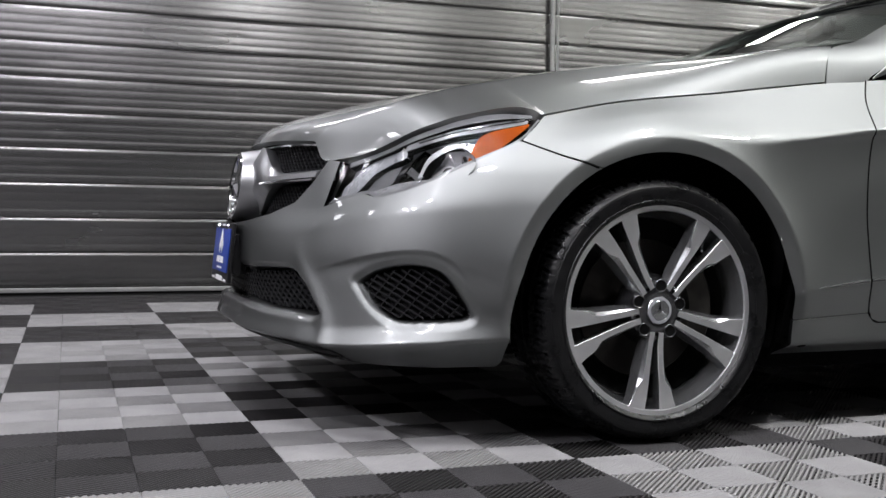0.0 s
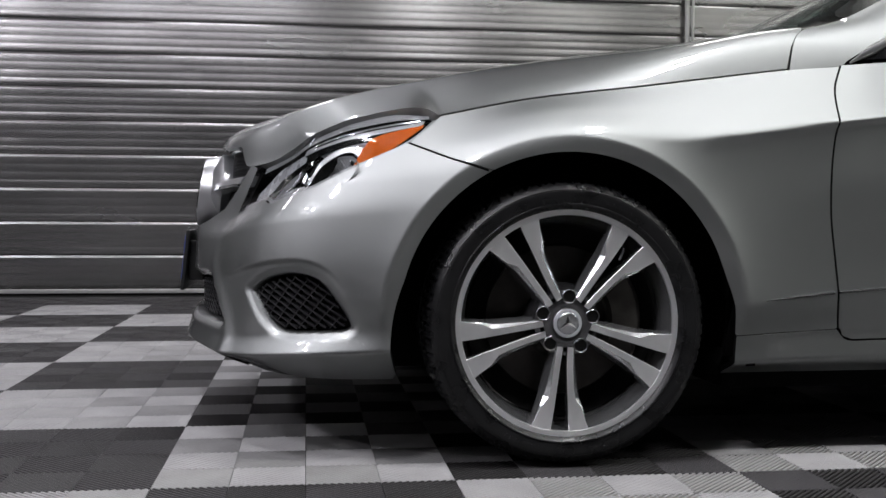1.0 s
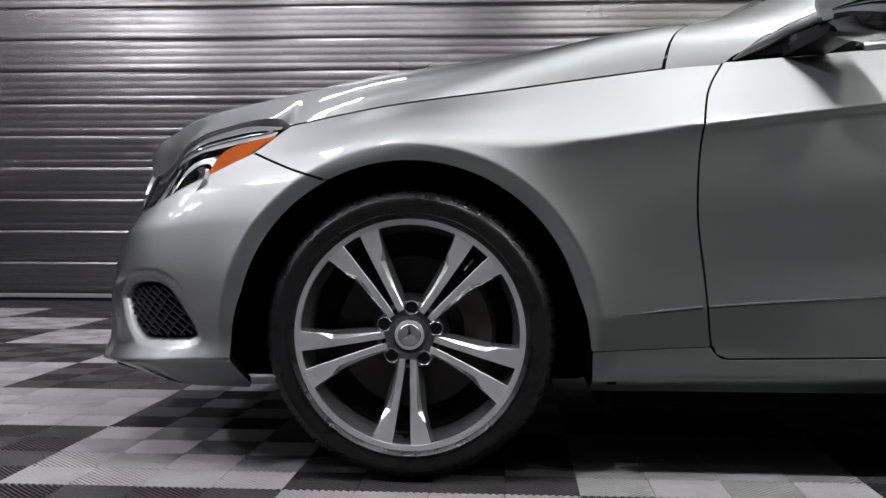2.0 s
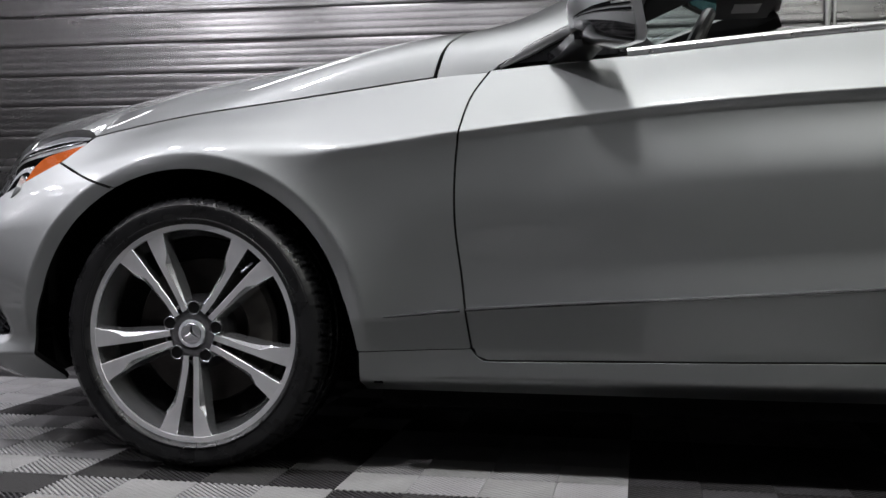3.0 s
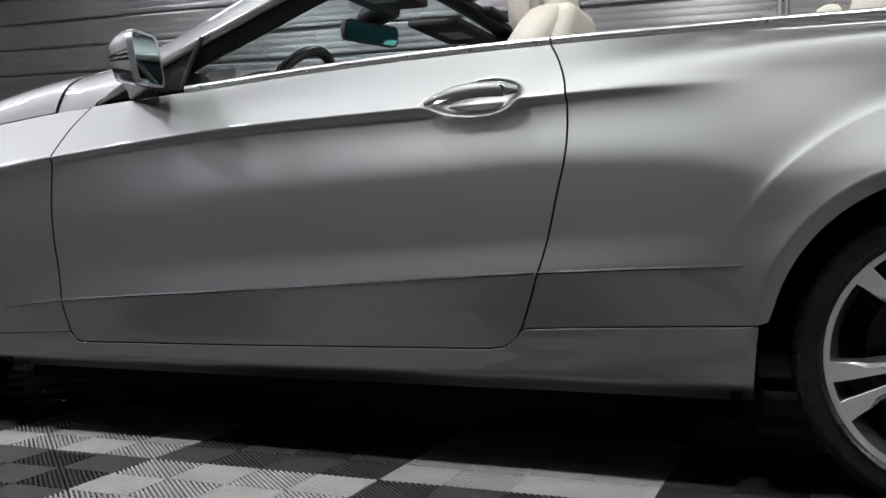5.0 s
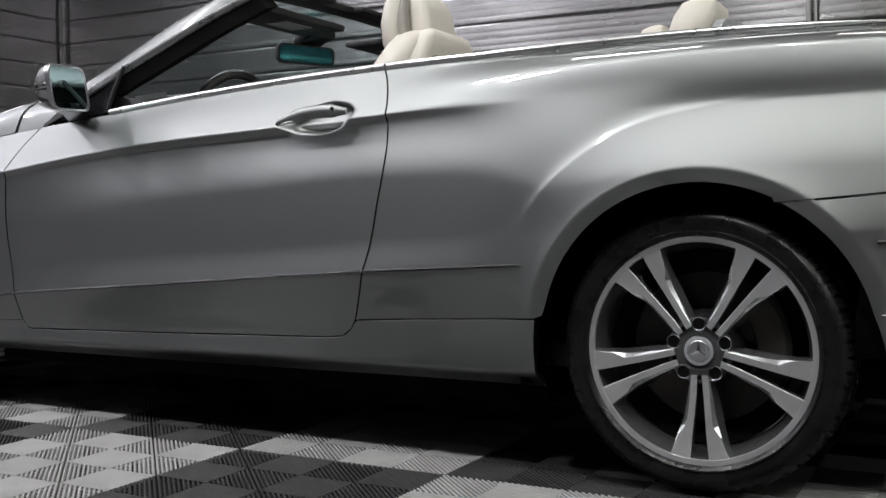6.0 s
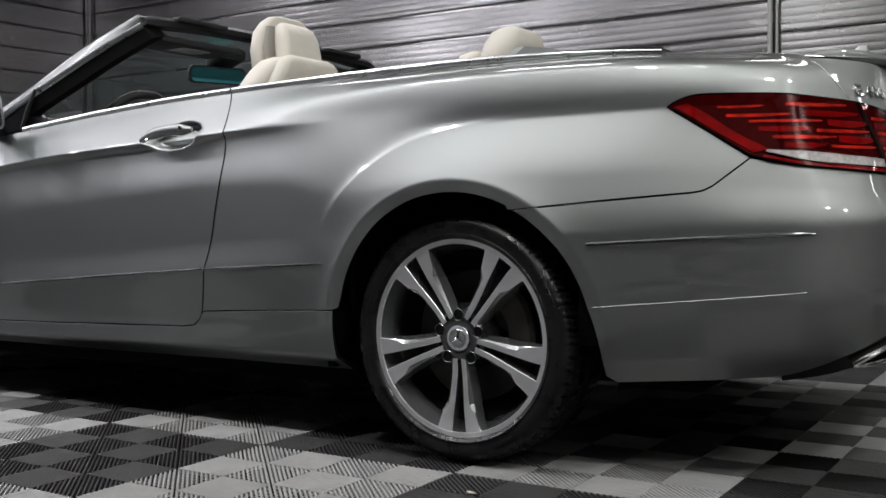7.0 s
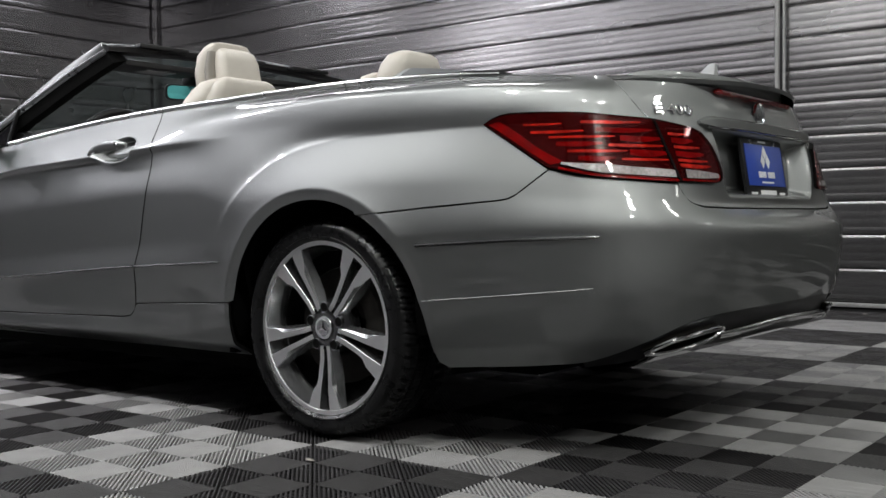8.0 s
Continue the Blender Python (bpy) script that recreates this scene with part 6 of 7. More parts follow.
    # near-black tubes that put the shade of the panel gaps into colour
    for pts, nm, lab in ((DOORF, "door_gap_shade", "dark line for the shade in the door gap"), (DOORR, "door_gap_shade", "dark line for the shade in the door gap"), ([(-0.181, 0.6375), (-0.262, 0.6635), (-0.350, 0.6975)], "fender_gap_shade", "dark line for the shade between bumper and fender")):
        q = line(pts, 60, len(pts) > 3)
        bm = bmesh.new()
        tube(bm, [tuple(v) for v in on_skin(q[:, 0] + (0.002 if nm == "fender_gap_shade" else 0), q[:, 1], -0.0012, mir)], 0.0026, 6)
        put(part(nm, bm, UNDER, car, lab))

    # outside mirror
    sg = -1 if mir else 1
    def fm(pts):
        return [((a), (2 * MID - b) if mir else b, c) for a, b, c in pts]
    bm = bmesh.new()
    rings = []
    for x, yc, zc, w, h, r in ((0.822, -0.030, 0.992, 0.020, 0.016, 0.010), (0.832, -0.040, 0.994, 0.052, 0.034, 0.024), (0.856, -0.050, 0.996, 0.078, 0.050, 0.032), (0.90, -0.056, 0.998, 0.090, 0.060, 0.034), (0.945, -0.060, 0.999, 0.094, 0.066, 0.030), (0.966, -0.062, 0.999, 0.092, 0.065, 0.028)):
        ring = []
        uv = rounded(w, h, r)
        uv = uv[:12] + [(-w, (h - r) + k * 2 * (r - h)) for k in (0.26, 0.44, 0.54, 0.62)] + uv[12:]
        for u, v in uv:
            ring.append((0.842 + (x - 0.822) * 0.75 + 0.32 * -u + 0.012 * (0.999 - zc - v) / 0.06, yc + u, zc - 0.016 + v + 0.06 * u))
        rings.append(fm(ring))
    loft(bm, rings)
    om = put(part("outside_mirror", bm, PAINT, car, "silver-grey door mirror with black foot", 40))
    bm = bmesh.new()
    outer = rings[-1]
    cxm = np.mean(np.array(outer), axis=0)
    ring2 = [tuple(cxm + (np.array(q) - cxm) * 0.93 + (0.004, 0, 0)) for q in outer]
    loft(bm, [[tuple(cxm + (np.array(q) - cxm) * 1.02 - (0.012, 0, 0)) for q in outer], [tuple(cxm + (np.array(q) - cxm) * 1.02 + (0.006, 0, 0)) for q in outer], ring2], cap=False)
    part("mirror_rim", bm, SHROUD, om, "bright mirror rim")
    bm = bmesh.new()
    loft(bm, [[tuple(cxm + (np.array(q) - cxm) * 0.93 + (0.002, 0, 0)) for q in outer], [tuple(cxm + (np.array(q) - cxm) * 0.93 + (0.004, 0, 0)) for q in outer]])
    part("mirror_glass", bm, MIRROR, om, "tinted mirror glass")
    bm = bmesh.new()
    mids = [np.mean(np.array(rg), axis=0) for rg in rings]
    loft(bm, [[tuple(c + (np.array(q) - c) * 1.018) for q in rg[16:29]] for rg, c in zip(rings[:5], mids)], close=False, cap=False)
    part("mirror_lower_cap", bm, GLOSSBLACK, om, "gloss black mirror underside")
    bm = bmesh.new()
    loft(bm, [fm([(0.785, 0.086, 0.926), (0.875, 0.086, 0.932), (0.875, 0.086, 0.908), (0.785, 0.086, 0.906)]), fm([(0.815, 0.040, 0.938), (0.900, 0.036, 0.942), (0.900, 0.036, 0.922), (0.815, 0.040, 0.918)]), fm([(0.85, -0.03, 0.955), (0.93, -0.03, 0.955), (0.93, -0.03, 0.934), (0.85, -0.03, 0.936)])])
    part("mirror_foot", bm, GLOSSBLACK, om, "black mirror foot")
    for k, nm in ((12, "indicator"), (14, "mirror_slot")):
        lo = [Vector(rg[k]) + Vector((-0.0012, 0.0015 * (1 if mir else -1), 0)) for rg in rings[:5]]
        hi = [Vector(rg[k + 1]) + Vector((-0.0012, 0.0015 * (1 if mir else -1), 0)) for rg in rings[:5]]
        bm = bmesh.new()
        loft(bm, [[p, q, q + Vector((0.004, -0.003 * (1 if mir else -1), 0)), p + Vector((0.004, -0.003 * (1 if mir else -1), 0))] for p, q in zip(lo, hi)])
        part(nm, bm, GLOSSBLACK, om, "dark indicator band" if nm == "indicator" else "black slot")
    lo = [Vector(rg[12]) + Vector((-0.0020, 0.0024 * (1 if mir else -1), -0.003)) for rg in rings[3:5]]
    hi = [Vector(rg[13]) + Vector((-0.0020, 0.0024 * (1 if mir else -1), 0.003)) for rg in rings[3:5]]
    bm = bmesh.new()
    loft(bm, [[p, q, q + Vector((0.004, -0.003 * (1 if mir else -1), 0)), p + Vector((0.004, -0.003 * (1 if mir else -1), 0))] for p, q in zip(lo, hi)])
    part("indicator_lens", bm, PRISM, om, "clear grey indicator lens")

# windscreen, header and cowl
lat = np.linspace(0, 1, 41)
bow = 1 - (2 * lat - 1) ** 2
rows = []
for k, t in enumerate(np.linspace(0, 1, 20)):
    p = PI[GLASSFOOT + int(round(t * (len(PI) - 1 - GLASSFOOT)))] + (0.004, 0.006, -0.004)
    q = np.array(mirrored(p))
    g = p[None] * (1 - lat)[:, None] + q[None] * lat[:, None]
    g[:, 0] -= (0.075 - 0.05 * t) * bow
    g[:, 2] += (0.004 + 0.030 * t + 0.030 * math.sin(math.pi * min(1, t * 1.3))) * bow
    rows.append(g)
ws = put(surface("windscreen", np.array(rows), GLASS, car, "clear greenish windscreen"))
ws.visible_shadow = False
bm = bmesh.new()
rings = []
for i, t in enumerate(np.linspace(0, 1, 31)):
    y = 0.225 + (2 * MID - 0.45) * t
    b = 1 - (2 * t - 1) ** 2
    c = np.array((1.395 - 0.030 * b, y, 1.270 + 0.030 * b))
    e = 0.85 if 0 < i < 30 else 0.6
    rings.append([tuple(c + np.array((dx * e, 0, dz * e))) for dx, dz in ((-0.040, 0.018), (-0.015, 0.026), (0.030, 0.020), (0.052, 0.004), (0.050, -0.018), (0.015, -0.030), (-0.035, -0.018))])
loft(bm, rings)
hd = put(part("windscreen_header", bm, BLACK, car, "black windscreen header with roof seal", 40))
for a, b, nm in ((0.10, 0.28, "roof_latch"), (0.40, 0.60, "roof_latch"), (0.72, 0.90, "roof_latch")):
    bm = box(bmesh.new(), (1.405, 0.225 + 1.28 * a, 1.285), (1.45, 0.225 + 1.28 * b, 1.302), 0.006)
    part(nm, bm, BLACK, hd, "black roof latch cover")
for y0 in (0.33, 1.00):
    vi = part("sun_visor", box(bmesh.new(), (1.20, y0, 1.222), (1.385, y0 + 0.40, 1.245), 0.010), DASH, hd, "folded dark sun visor")
    part("visor_label", box(bmesh.new(), (1.26, y0 + 0.13, 1.2185), (1.34, y0 + 0.27, 1.2215)), GREYTRIM, hd, "grey panel under the visor")
bm = bmesh.new()
loft(bm, [[(1.20, MID + a, 1.262 + b) for a, b in rounded(0.075, 0.022, 0.02)], [(1.12, MID + a * 0.8, 1.232 + b * 1.2) for a, b in rounded(0.075, 0.022, 0.02)], [(1.085, MID + a * 0.45, 1.20 + b * 0.9) for a, b in rounded(0.075, 0.022, 0.02)]])
part("mirror_mount", bm, BLACK, hd, "black sensor cover over the mirror")
bm = bmesh.new()
mm = Matrix.Translation((1.145, 0.835, 1.178)) @ Matrix.Rotation(radians(-22), 4, "Z") @ Matrix.Rotation(radians(5), 4, "Y")
loft(bm, [[tuple(mm @ Vector((-0.030, u * 0.8, v * 0.8))) for u, v in rounded(0.118, 0.034, 0.022)], [tuple(mm @ Vector((-0.012, u, v))) for u, v in rounded(0.118, 0.034, 0.022)], [tuple(mm @ Vector((0.004, u, v))) for u, v in rounded(0.118, 0.034, 0.022)]])
rm = put(part("rear_view_mirror", bm, BLACK, car, "black-framed rear-view mirror with teal glass"))
bm = bmesh.new()
loft(bm, [[tuple(mm @ Vector((0.0045, u, v))) for u, v in rounded(0.110, 0.028, 0.018)], [tuple(mm @ Vector((0.0065, u, v))) for u, v in rounded(0.110, 0.028, 0.018)]])
part("mirror_pane", bm, TINTMIRROR, rm, "teal mirror pane")
bm = bmesh.new()
loft(bm, [[(0.50, y, 0.90), (0.50, y, 0.84), (0.74, y, 0.84), (0.74, y, 0.955 + 0.02 * (1 - ((y - MID) / 0.62) ** 2)), (0.60, y, 0.945 + 0.035 * (1 - ((y - MID) / 0.62) ** 2))] for y in np.linspace(0.24, 2 * MID - 0.24, 21)])
put(part("cowl", bm, BLACK, car, "black cowl under the windscreen"))

# ---- cabin ----
bm = bmesh.new()
loft(bm, [[(0.70, y, 0.70), (0.72, y, 0.962), (0.90, y, 0.985 + 0.025 * math.exp(-((y - 0.46) / 0.16) ** 2)), (0.99, y, 0.965 + 0.055 * math.exp(-((y - 0.46) / 0.15) ** 2)), (1.03, y, 0.93), (1.02, y, 0.70)] for y in np.linspace(0.13, 2 * MID - 0.13, 40)])
put(part("dashboard", bm, DASH, car, "dark dashboard with instrument hood"))
bm = bmesh.new()
loft(bm, [[tuple(np.array(q)) for q in ((0.80, 0.16, 0.965), (0.80, 0.30, 0.985), (0.80, 0.30, 0.970), (0.80, 0.16, 0.950))], [tuple(np.array(q)) for q in ((0.95, 0.20, 0.985), (0.95, 0.34, 1.012), (0.95, 0.34, 0.99), (0.95, 0.20, 0.965))]])
put(part("dash_trim", bm, GREYTRIM, car, "pale grey trim on the dashboard"))
bm = bmesh.new()
R = Matrix.Translation((1.065, 0.475, 0.905)) @ Matrix.Rotation(radians(-64), 4, "Y")
rings = []
for k in range(40):
    a = 2 * math.pi * k / 40
    c = Vector((0.182 * math.cos(a), 0.182 * math.sin(a), 0))
    o = c.normalized()
    rings.append([tuple(R @ (c + 0.016 * (math.cos(t) * o + Vector((0, 0, math.sin(t)))))) for t in (2 * math.pi * j / 10 for j in range(10))])
vs = loft(bm, rings, cap=False)
for j in range(10):
    bm.faces.new((vs[-1][j], vs[-1][(j + 1) % 10], vs[0][(j + 1) % 10], vs[0][j]))
sw = put(part("steering_wheel", bm, BLACK, car, "black leather steering wheel"))
bm = bmesh.new()
loft(bm, [[tuple(R @ Vector((u, v, 0.02))) for u, v in rounded(0.075, 0.085, 0.05)], [tuple(R @ Vector((u * 0.8, v * 0.8, 0.045))) for u, v in rounded(0.075, 0.085, 0.05)]])
for a in (90, 270, 180):
    d = Vector((math.cos(radians(a)), math.sin(radians(a)), 0))
    tube(bm, [tuple(R @ (d * 0.06 + Vector((0, 0, 0.02)))), tuple(R @ (d * 0.178))], 0.014, 8, 0.6)
part("steering_hub", bm, DASH, sw, "dark steering wheel hub")
put(part("cabin_floor", box(bmesh.new(), (0.75, 0.12, 0.24), (2.75, 2 * MID - 0.12, 0.30), 0.01), DASH, car, "dark cabin carpet"))
put(part("centre_console", box(bmesh.new(), (1.0, MID - 0.11, 0.29), (2.15, MID + 0.11, 0.62), 0.03), DASH, car, "dark centre console"))


def seat(yc, drop=0.0, dx=0.0):
    """A front seat: cushion, shaped back with shoulders, two-part head restraint."""
    def sec(x, z, w, t, r, lean=0.0):
        return [(x + dx + v + lean * u * u, yc + u, z - drop) for u, v in rounded(w, t, r, 6)]
    bm = bmesh.new()
    loft(bm, [sec(1.56, 0.50, 0.245, 0.085, 0.06), sec(1.62, 0.62, 0.255, 0.085, 0.06), sec(1.69, 0.78, 0.255, 0.075, 0.06), sec(1.765, 0.93, 0.245, 0.065, 0.055), sec(1.815, 1.03, 0.215, 0.058, 0.05), sec(1.838, 1.085, 0.185, 0.052, 0.046), sec(1.848, 1.115, 0.155, 0.044, 0.04), sec(1.852, 1.130, 0.115, 0.028, 0.026)])
    st = put(part("front_seat", bm, LEATHER, car, "cream leather front seat with integrated head restraint", 50))
    bm = bmesh.new()
    loft(bm, [sec(1.845, 0.93, 0.212, 0.050, 0.044), sec(1.866, 1.02, 0.182, 0.047, 0.042), sec(1.880, 1.075, 0.160, 0.042, 0.038), sec(1.887, 1.108, 0.142, 0.036, 0.032), sec(1.890, 1.126, 0.122, 0.026, 0.024), sec(1.891, 1.134, 0.098, 0.014, 0.012)])
    shell = part("seat_back_shell", bm, LEATHER, st, "cream leather rear shell of the seat back", 50)
    for side in (-1, 1):
        bm = bmesh.new()
        ring = [(1.9125 + dx + 0.17 * (v - 0.0) + 0.0, yc + side * 0.068 + u, 1.015 + v - drop) for u, v in rounded(0.056, 0.040, 0.014, 4)]
        tube(bm, ring + ring[:1], 0.0028, 6, cap=False)
        part("seam", bm, LEATHERSHADE, shell, "stitched seam on the seat back")
    bm = bmesh.new()
    loft(bm, [[(1.18 + dx, yc + u, 0.40 + v - drop) for u, v in rounded(0.23, 0.06, 0.05)], [(1.25 + dx, yc + u, 0.42 + v - drop) for u, v in rounded(0.25, 0.085, 0.06)], [(1.55 + dx, yc + u, 0.41 + v - drop) for u, v in rounded(0.25, 0.09, 0.06)], [(1.66 + dx, yc + u, 0.40 + v - drop) for u, v in rounded(0.24, 0.08, 0.06)]])
    part("cushion", bm, LEATHER, st, "cream leather cushion")
    bm = bmesh.new()
    loft(bm, [sec(1.782, 1.06, 0.098, 0.030, 0.028), sec(1.775, 1.10, 0.118, 0.036, 0.034), sec(1.772, 1.16, 0.124, 0.036, 0.034), sec(1.780, 1.22, 0.118, 0.034, 0.032), sec(1.794, 1.252, 0.100, 0.030, 0.028), sec(1.803, 1.268, 0.080, 0.020, 0.018), sec(1.806, 1.273, 0.050, 0.010, 0.009)])
    part("headrest_pad", bm, LEATHER, st, "cream front pad of the head restraint", 50)
    bm = bmesh.new()
    loft(bm, [sec(1.862, 1.08, 0.092, 0.030, 0.022), sec(1.858, 1.13, 0.094, 0.034, 0.024), sec(1.848, 1.20, 0.090, 0.032, 0.024), sec(1.838, 1.235, 0.080, 0.026, 0.022), sec(1.832, 1.248, 0.060, 0.014, 0.012)])
    part("headrest_shell", bm, LEATHER, st, "cream rear shell of the head restraint", 50)
    bm = bmesh.new()
    loft(bm, [sec(1.818, 1.08, 0.112, 0.012, 0.010), sec(1.815, 1.16, 0.122, 0.012, 0.010), sec(1.812, 1.235, 0.105, 0.010, 0.009)])
    part("headrest_joint", bm, LEATHERSHADE, st, "dark joint in the head restraint")
    return st


seat(0.485)
seat(2 * MID - 0.485, 0.075, 0.06)
for yc in (0.555, 2 * MID - 0.555):
    low = 0.0 if yc < MID else 0.085

    def sec2(x, z, w, t, r):
        return [(x + 0.035 + v, yc + u, z - low) for u, v in rounded(w, t, r, 6)]
    bm = bmesh.new()
    loft(bm, [sec2(2.42, 0.48, 0.25, 0.07, 0.05), sec2(2.50, 0.75, 0.25, 0.07, 0.05), sec2(2.56, 0.98, 0.235, 0.06, 0.05), sec2(2.575, 1.03, 0.20, 0.045, 0.04), sec2(2.58, 1.05, 0.15, 0.025, 0.02)])
    rs = put(part("rear_seat", bm, LEATHER, car, "cream leather rear seat", 50))
    bm = bmesh.new()
    loft(bm, [sec2(2.575, 1.02, 0.125, 0.050, 0.045), sec2(2.58, 1.07, 0.130, 0.055, 0.048), sec2(2.592, 1.115, 0.120, 0.054, 0.046), sec2(2.60, 1.147, 0.100, 0.044, 0.038), sec2(2.605, 1.160, 0.070, 0.026, 0.022)])
    part("rear_headrest", bm, LEATHER, rs, "cream rear head restraint", 50)
    bm = bmesh.new()
    loft(bm, [sec2(2.475, 0.98, 0.125, 0.030, 0.026), sec2(2.478, 1.04, 0.130, 0.032, 0.028), sec2(2.484, 1.085, 0.110, 0.028, 0.025), sec2(2.488, 1.10, 0.070, 0.016, 0.014)])
    part("rear_headrest_pad", bm, LEATHER, rs, "cream front pad of the rear head restraint", 50)
    bm = box(bmesh.new(), (2.36, yc - 0.24, 0.33), (2.55, yc + 0.24, 0.5), 0.05)
    part("rear_cushion", bm, LEATHER, rs, "cream rear cushion")

bm = bmesh.new()
loft(bm, [[(2.70 + d, y, z) for d, z in ((-0.02, 0.96), (-0.012, top), (0.012, top), (0.03, 0.96))] for y, top in ((0.38, 1.055), (0.456, 1.094), (0.60, 1.108), (0.738, 1.114), (2 * MID - 0.738, 1.114), (2 * MID - 0.60, 1.108), (2 * MID - 0.456, 1.094), (2 * MID - 0.38, 1.055))])
put(part("wind_deflector", bm, GREYTRIM, car, "grey panel behind the rear head restraints", 40))

# ---- rear deck, trunk, lamps ----
def deck_grid(s_a, s_b, crown, n=40, m=41, rear_bow=0.0):
    s = np.linspace(s_a, s_b, n)
    z = pchip([p[0] for p in DECK], [p[1] for p in DECK], s)
    e = on_skin(s, z) + (0, 0.003, 0.002)
    o = mir_pts(e)
    la = np.linspace(0, 1, m)
    b = 1 - (2 * la - 1) ** 2
    g = e[:, None] * (1 - la)[None, :, None] + o[:, None] * la[None, :, None]
    g[..., 2] += crown * (b ** 0.8)[None] * 1.0
    u = np.linspace(0, 1, n)[:, None]
    g[..., 0] += rear_bow * b[None] * u ** 2
    return g


put(surface("tonneau_cover", deck_grid(2.70, 3.262, 0.022, rear_bow=0.03), PAINT, car, "silver-grey cover behind the rear seats", 0.025))
lt = deck_grid(3.268, 3.690, 0.020, rear_bow=0.19)
surface("lid_top", lt, PAINT, lid, "silver-grey top of the trunk lid", 0.012)
SPO = spline([(3.492, 0.338, 0.976), (3.535, 0.375, 0.984), (3.592, 0.470, 0.989), (3.632, 0.60, 0.991), (3.650, 0.74, 0.992), (3.655, MID, 0.992)], 40)
SPO = np.vstack([SPO, mir_pts(SPO[::-1])[1:]])
bm = bmesh.new()
rings = []
for i, p in enumerate(SPO):
    d = SPO[min(i + 1, len(SPO) - 1)] - SPO[max(i - 1, 0)]
    o = np.array((d[1], -d[0], 0)) / np.hypot(d[0], d[1])
    k = min(1, 0.15 + min(i, len(SPO) - 1 - i) / 10)
    rings.append([tuple(p - o * 0.085 * k + (0, 0, 0.004)), tuple(p - o * 0.035 * k + (0, 0, 0.012 * k)), tuple(p + o * 0.004 + (0, 0, 0.014 * k)), tuple(p + o * 0.008 + (0, 0, 0.008 * k)), tuple(p + o * 0.010 + (0, 0, -0.004)), tuple(p + o * 0.006 + (0, 0, -0.016 * k)), tuple(p - o * 0.004 + (0, 0, -0.030 * k)), tuple(p - o * 0.085 * k + (0, 0, -0.030 * k))])
loft(bm, rings)
part("spoiler", bm, PAINT, lid, "slim lip spoiler on the trunk lid", 45)
bm = bmesh.new()
s = np.linspace(4.158, 2 * S1 - 4.158, 40)
x, y, nx, ny = outline(np.minimum(s, 2 * S1 - s))
p = on_skin(np.minimum(s, 2 * S1 - s), np.full(40, 0.952), 0.004)
p[s > S1] = mir_pts(p[s > S1])
tube(bm, [tuple(q) for q in p], [0.004] + [0.0125] * 38 + [0.004], 10, 0.8)
part("brake_lamp", bm, REDLENS, lid, "red high brake lamp strip")
# ledge over the plate
s = np.linspace(4.015, 2 * S1 - 4.015, 60)
sl = np.minimum(s, 2 * S1 - s)
p = on_skin(sl, np.full(60, 0.858) + 0.004 * np.sin(math.pi * np.linspace(0, 1, 60)), 0.006)
p[s > S1] = mir_pts(p[s > S1])
bm = bmesh.new()
rings = []
for i, q in enumerate(p):
    k = min(1.0, 0.25 + min(i, 59 - i) / 5)
    o = np.array((1.0, 0, 0))
    rings.append([tuple(q + np.array(v) * k) for v in ((-0.03, 0, 0.018), (0.0, 0, 0.018), (0.012, 0, 0.011), (0.014, 0, -0.010), (0.004, 0, -0.016), (-0.03, 0, -0.014))])
loft(bm, rings)
part("plate_ledge", bm, PAINT, lid, "silver-grey ledge above the plate", 40)
bm = bmesh.new()
tube(bm, [tuple(q + (0.010, 0, -0.012)) for q in p[2:-2]], 0.0035, 8)
part("ledge_strip", bm, CHROME, lid, "thin chrome strip under the ledge")
plate(Matrix.Translation((3.694, MID + 0.005, 0.754)) @ Matrix.Rotation(radians(90), 4, "Z") @ Matrix.Rotation(radians(-9), 4, "X"), "rear_plate", "blue plate in a black frame on the trunk lid")
bm = bmesh.new()
loft(bm, [[(3.515 + a * 0.075, MID - 0.01 + b * 0.022, 0.995) for a, b in ((-1, 0), (-0.3, -0.8), (0.6, -1), (0.8, 0), (0.6, 1), (-0.3, 0.8))], [(3.53 + a * 0.04, MID - 0.01 + b * 0.012, 1.035) for a, b in ((-1, 0), (-0.3, -0.8), (0.6, -1), (0.8, 0), (0.6, 1), (-0.3, 0.8))], [(3.547 + a * 0.014, MID - 0.01 + b * 0.006, 1.070) for a, b in ((-1, 0), (-0.3, -0.8), (0.6, -1), (0.8, 0), (0.6, 1), (-0.3, 0.8))]])
put(part("aerial_fin", bm, PAINT, car, "small silver-grey aerial fin"))
# round emblem on the lid
q = on_skin(S1 - 0.0, 0.905, 0.002)[0]
bm = bmesh.new()
lathe(bm, [(0.0, -0.004), (0.030, -0.003), (0.032, -0.007), (0.037, -0.006), (0.038, 0.002)], 40, mat=[0, 0, 1, 1])
bmesh.ops.transform(bm, matrix=Matrix.Translation(q) @ Matrix.Rotation(radians(90), 4, "Z"), verts=bm.verts)
part("rear_badge", bm, [SATIN, CHROME], lid, "round chrome badge")


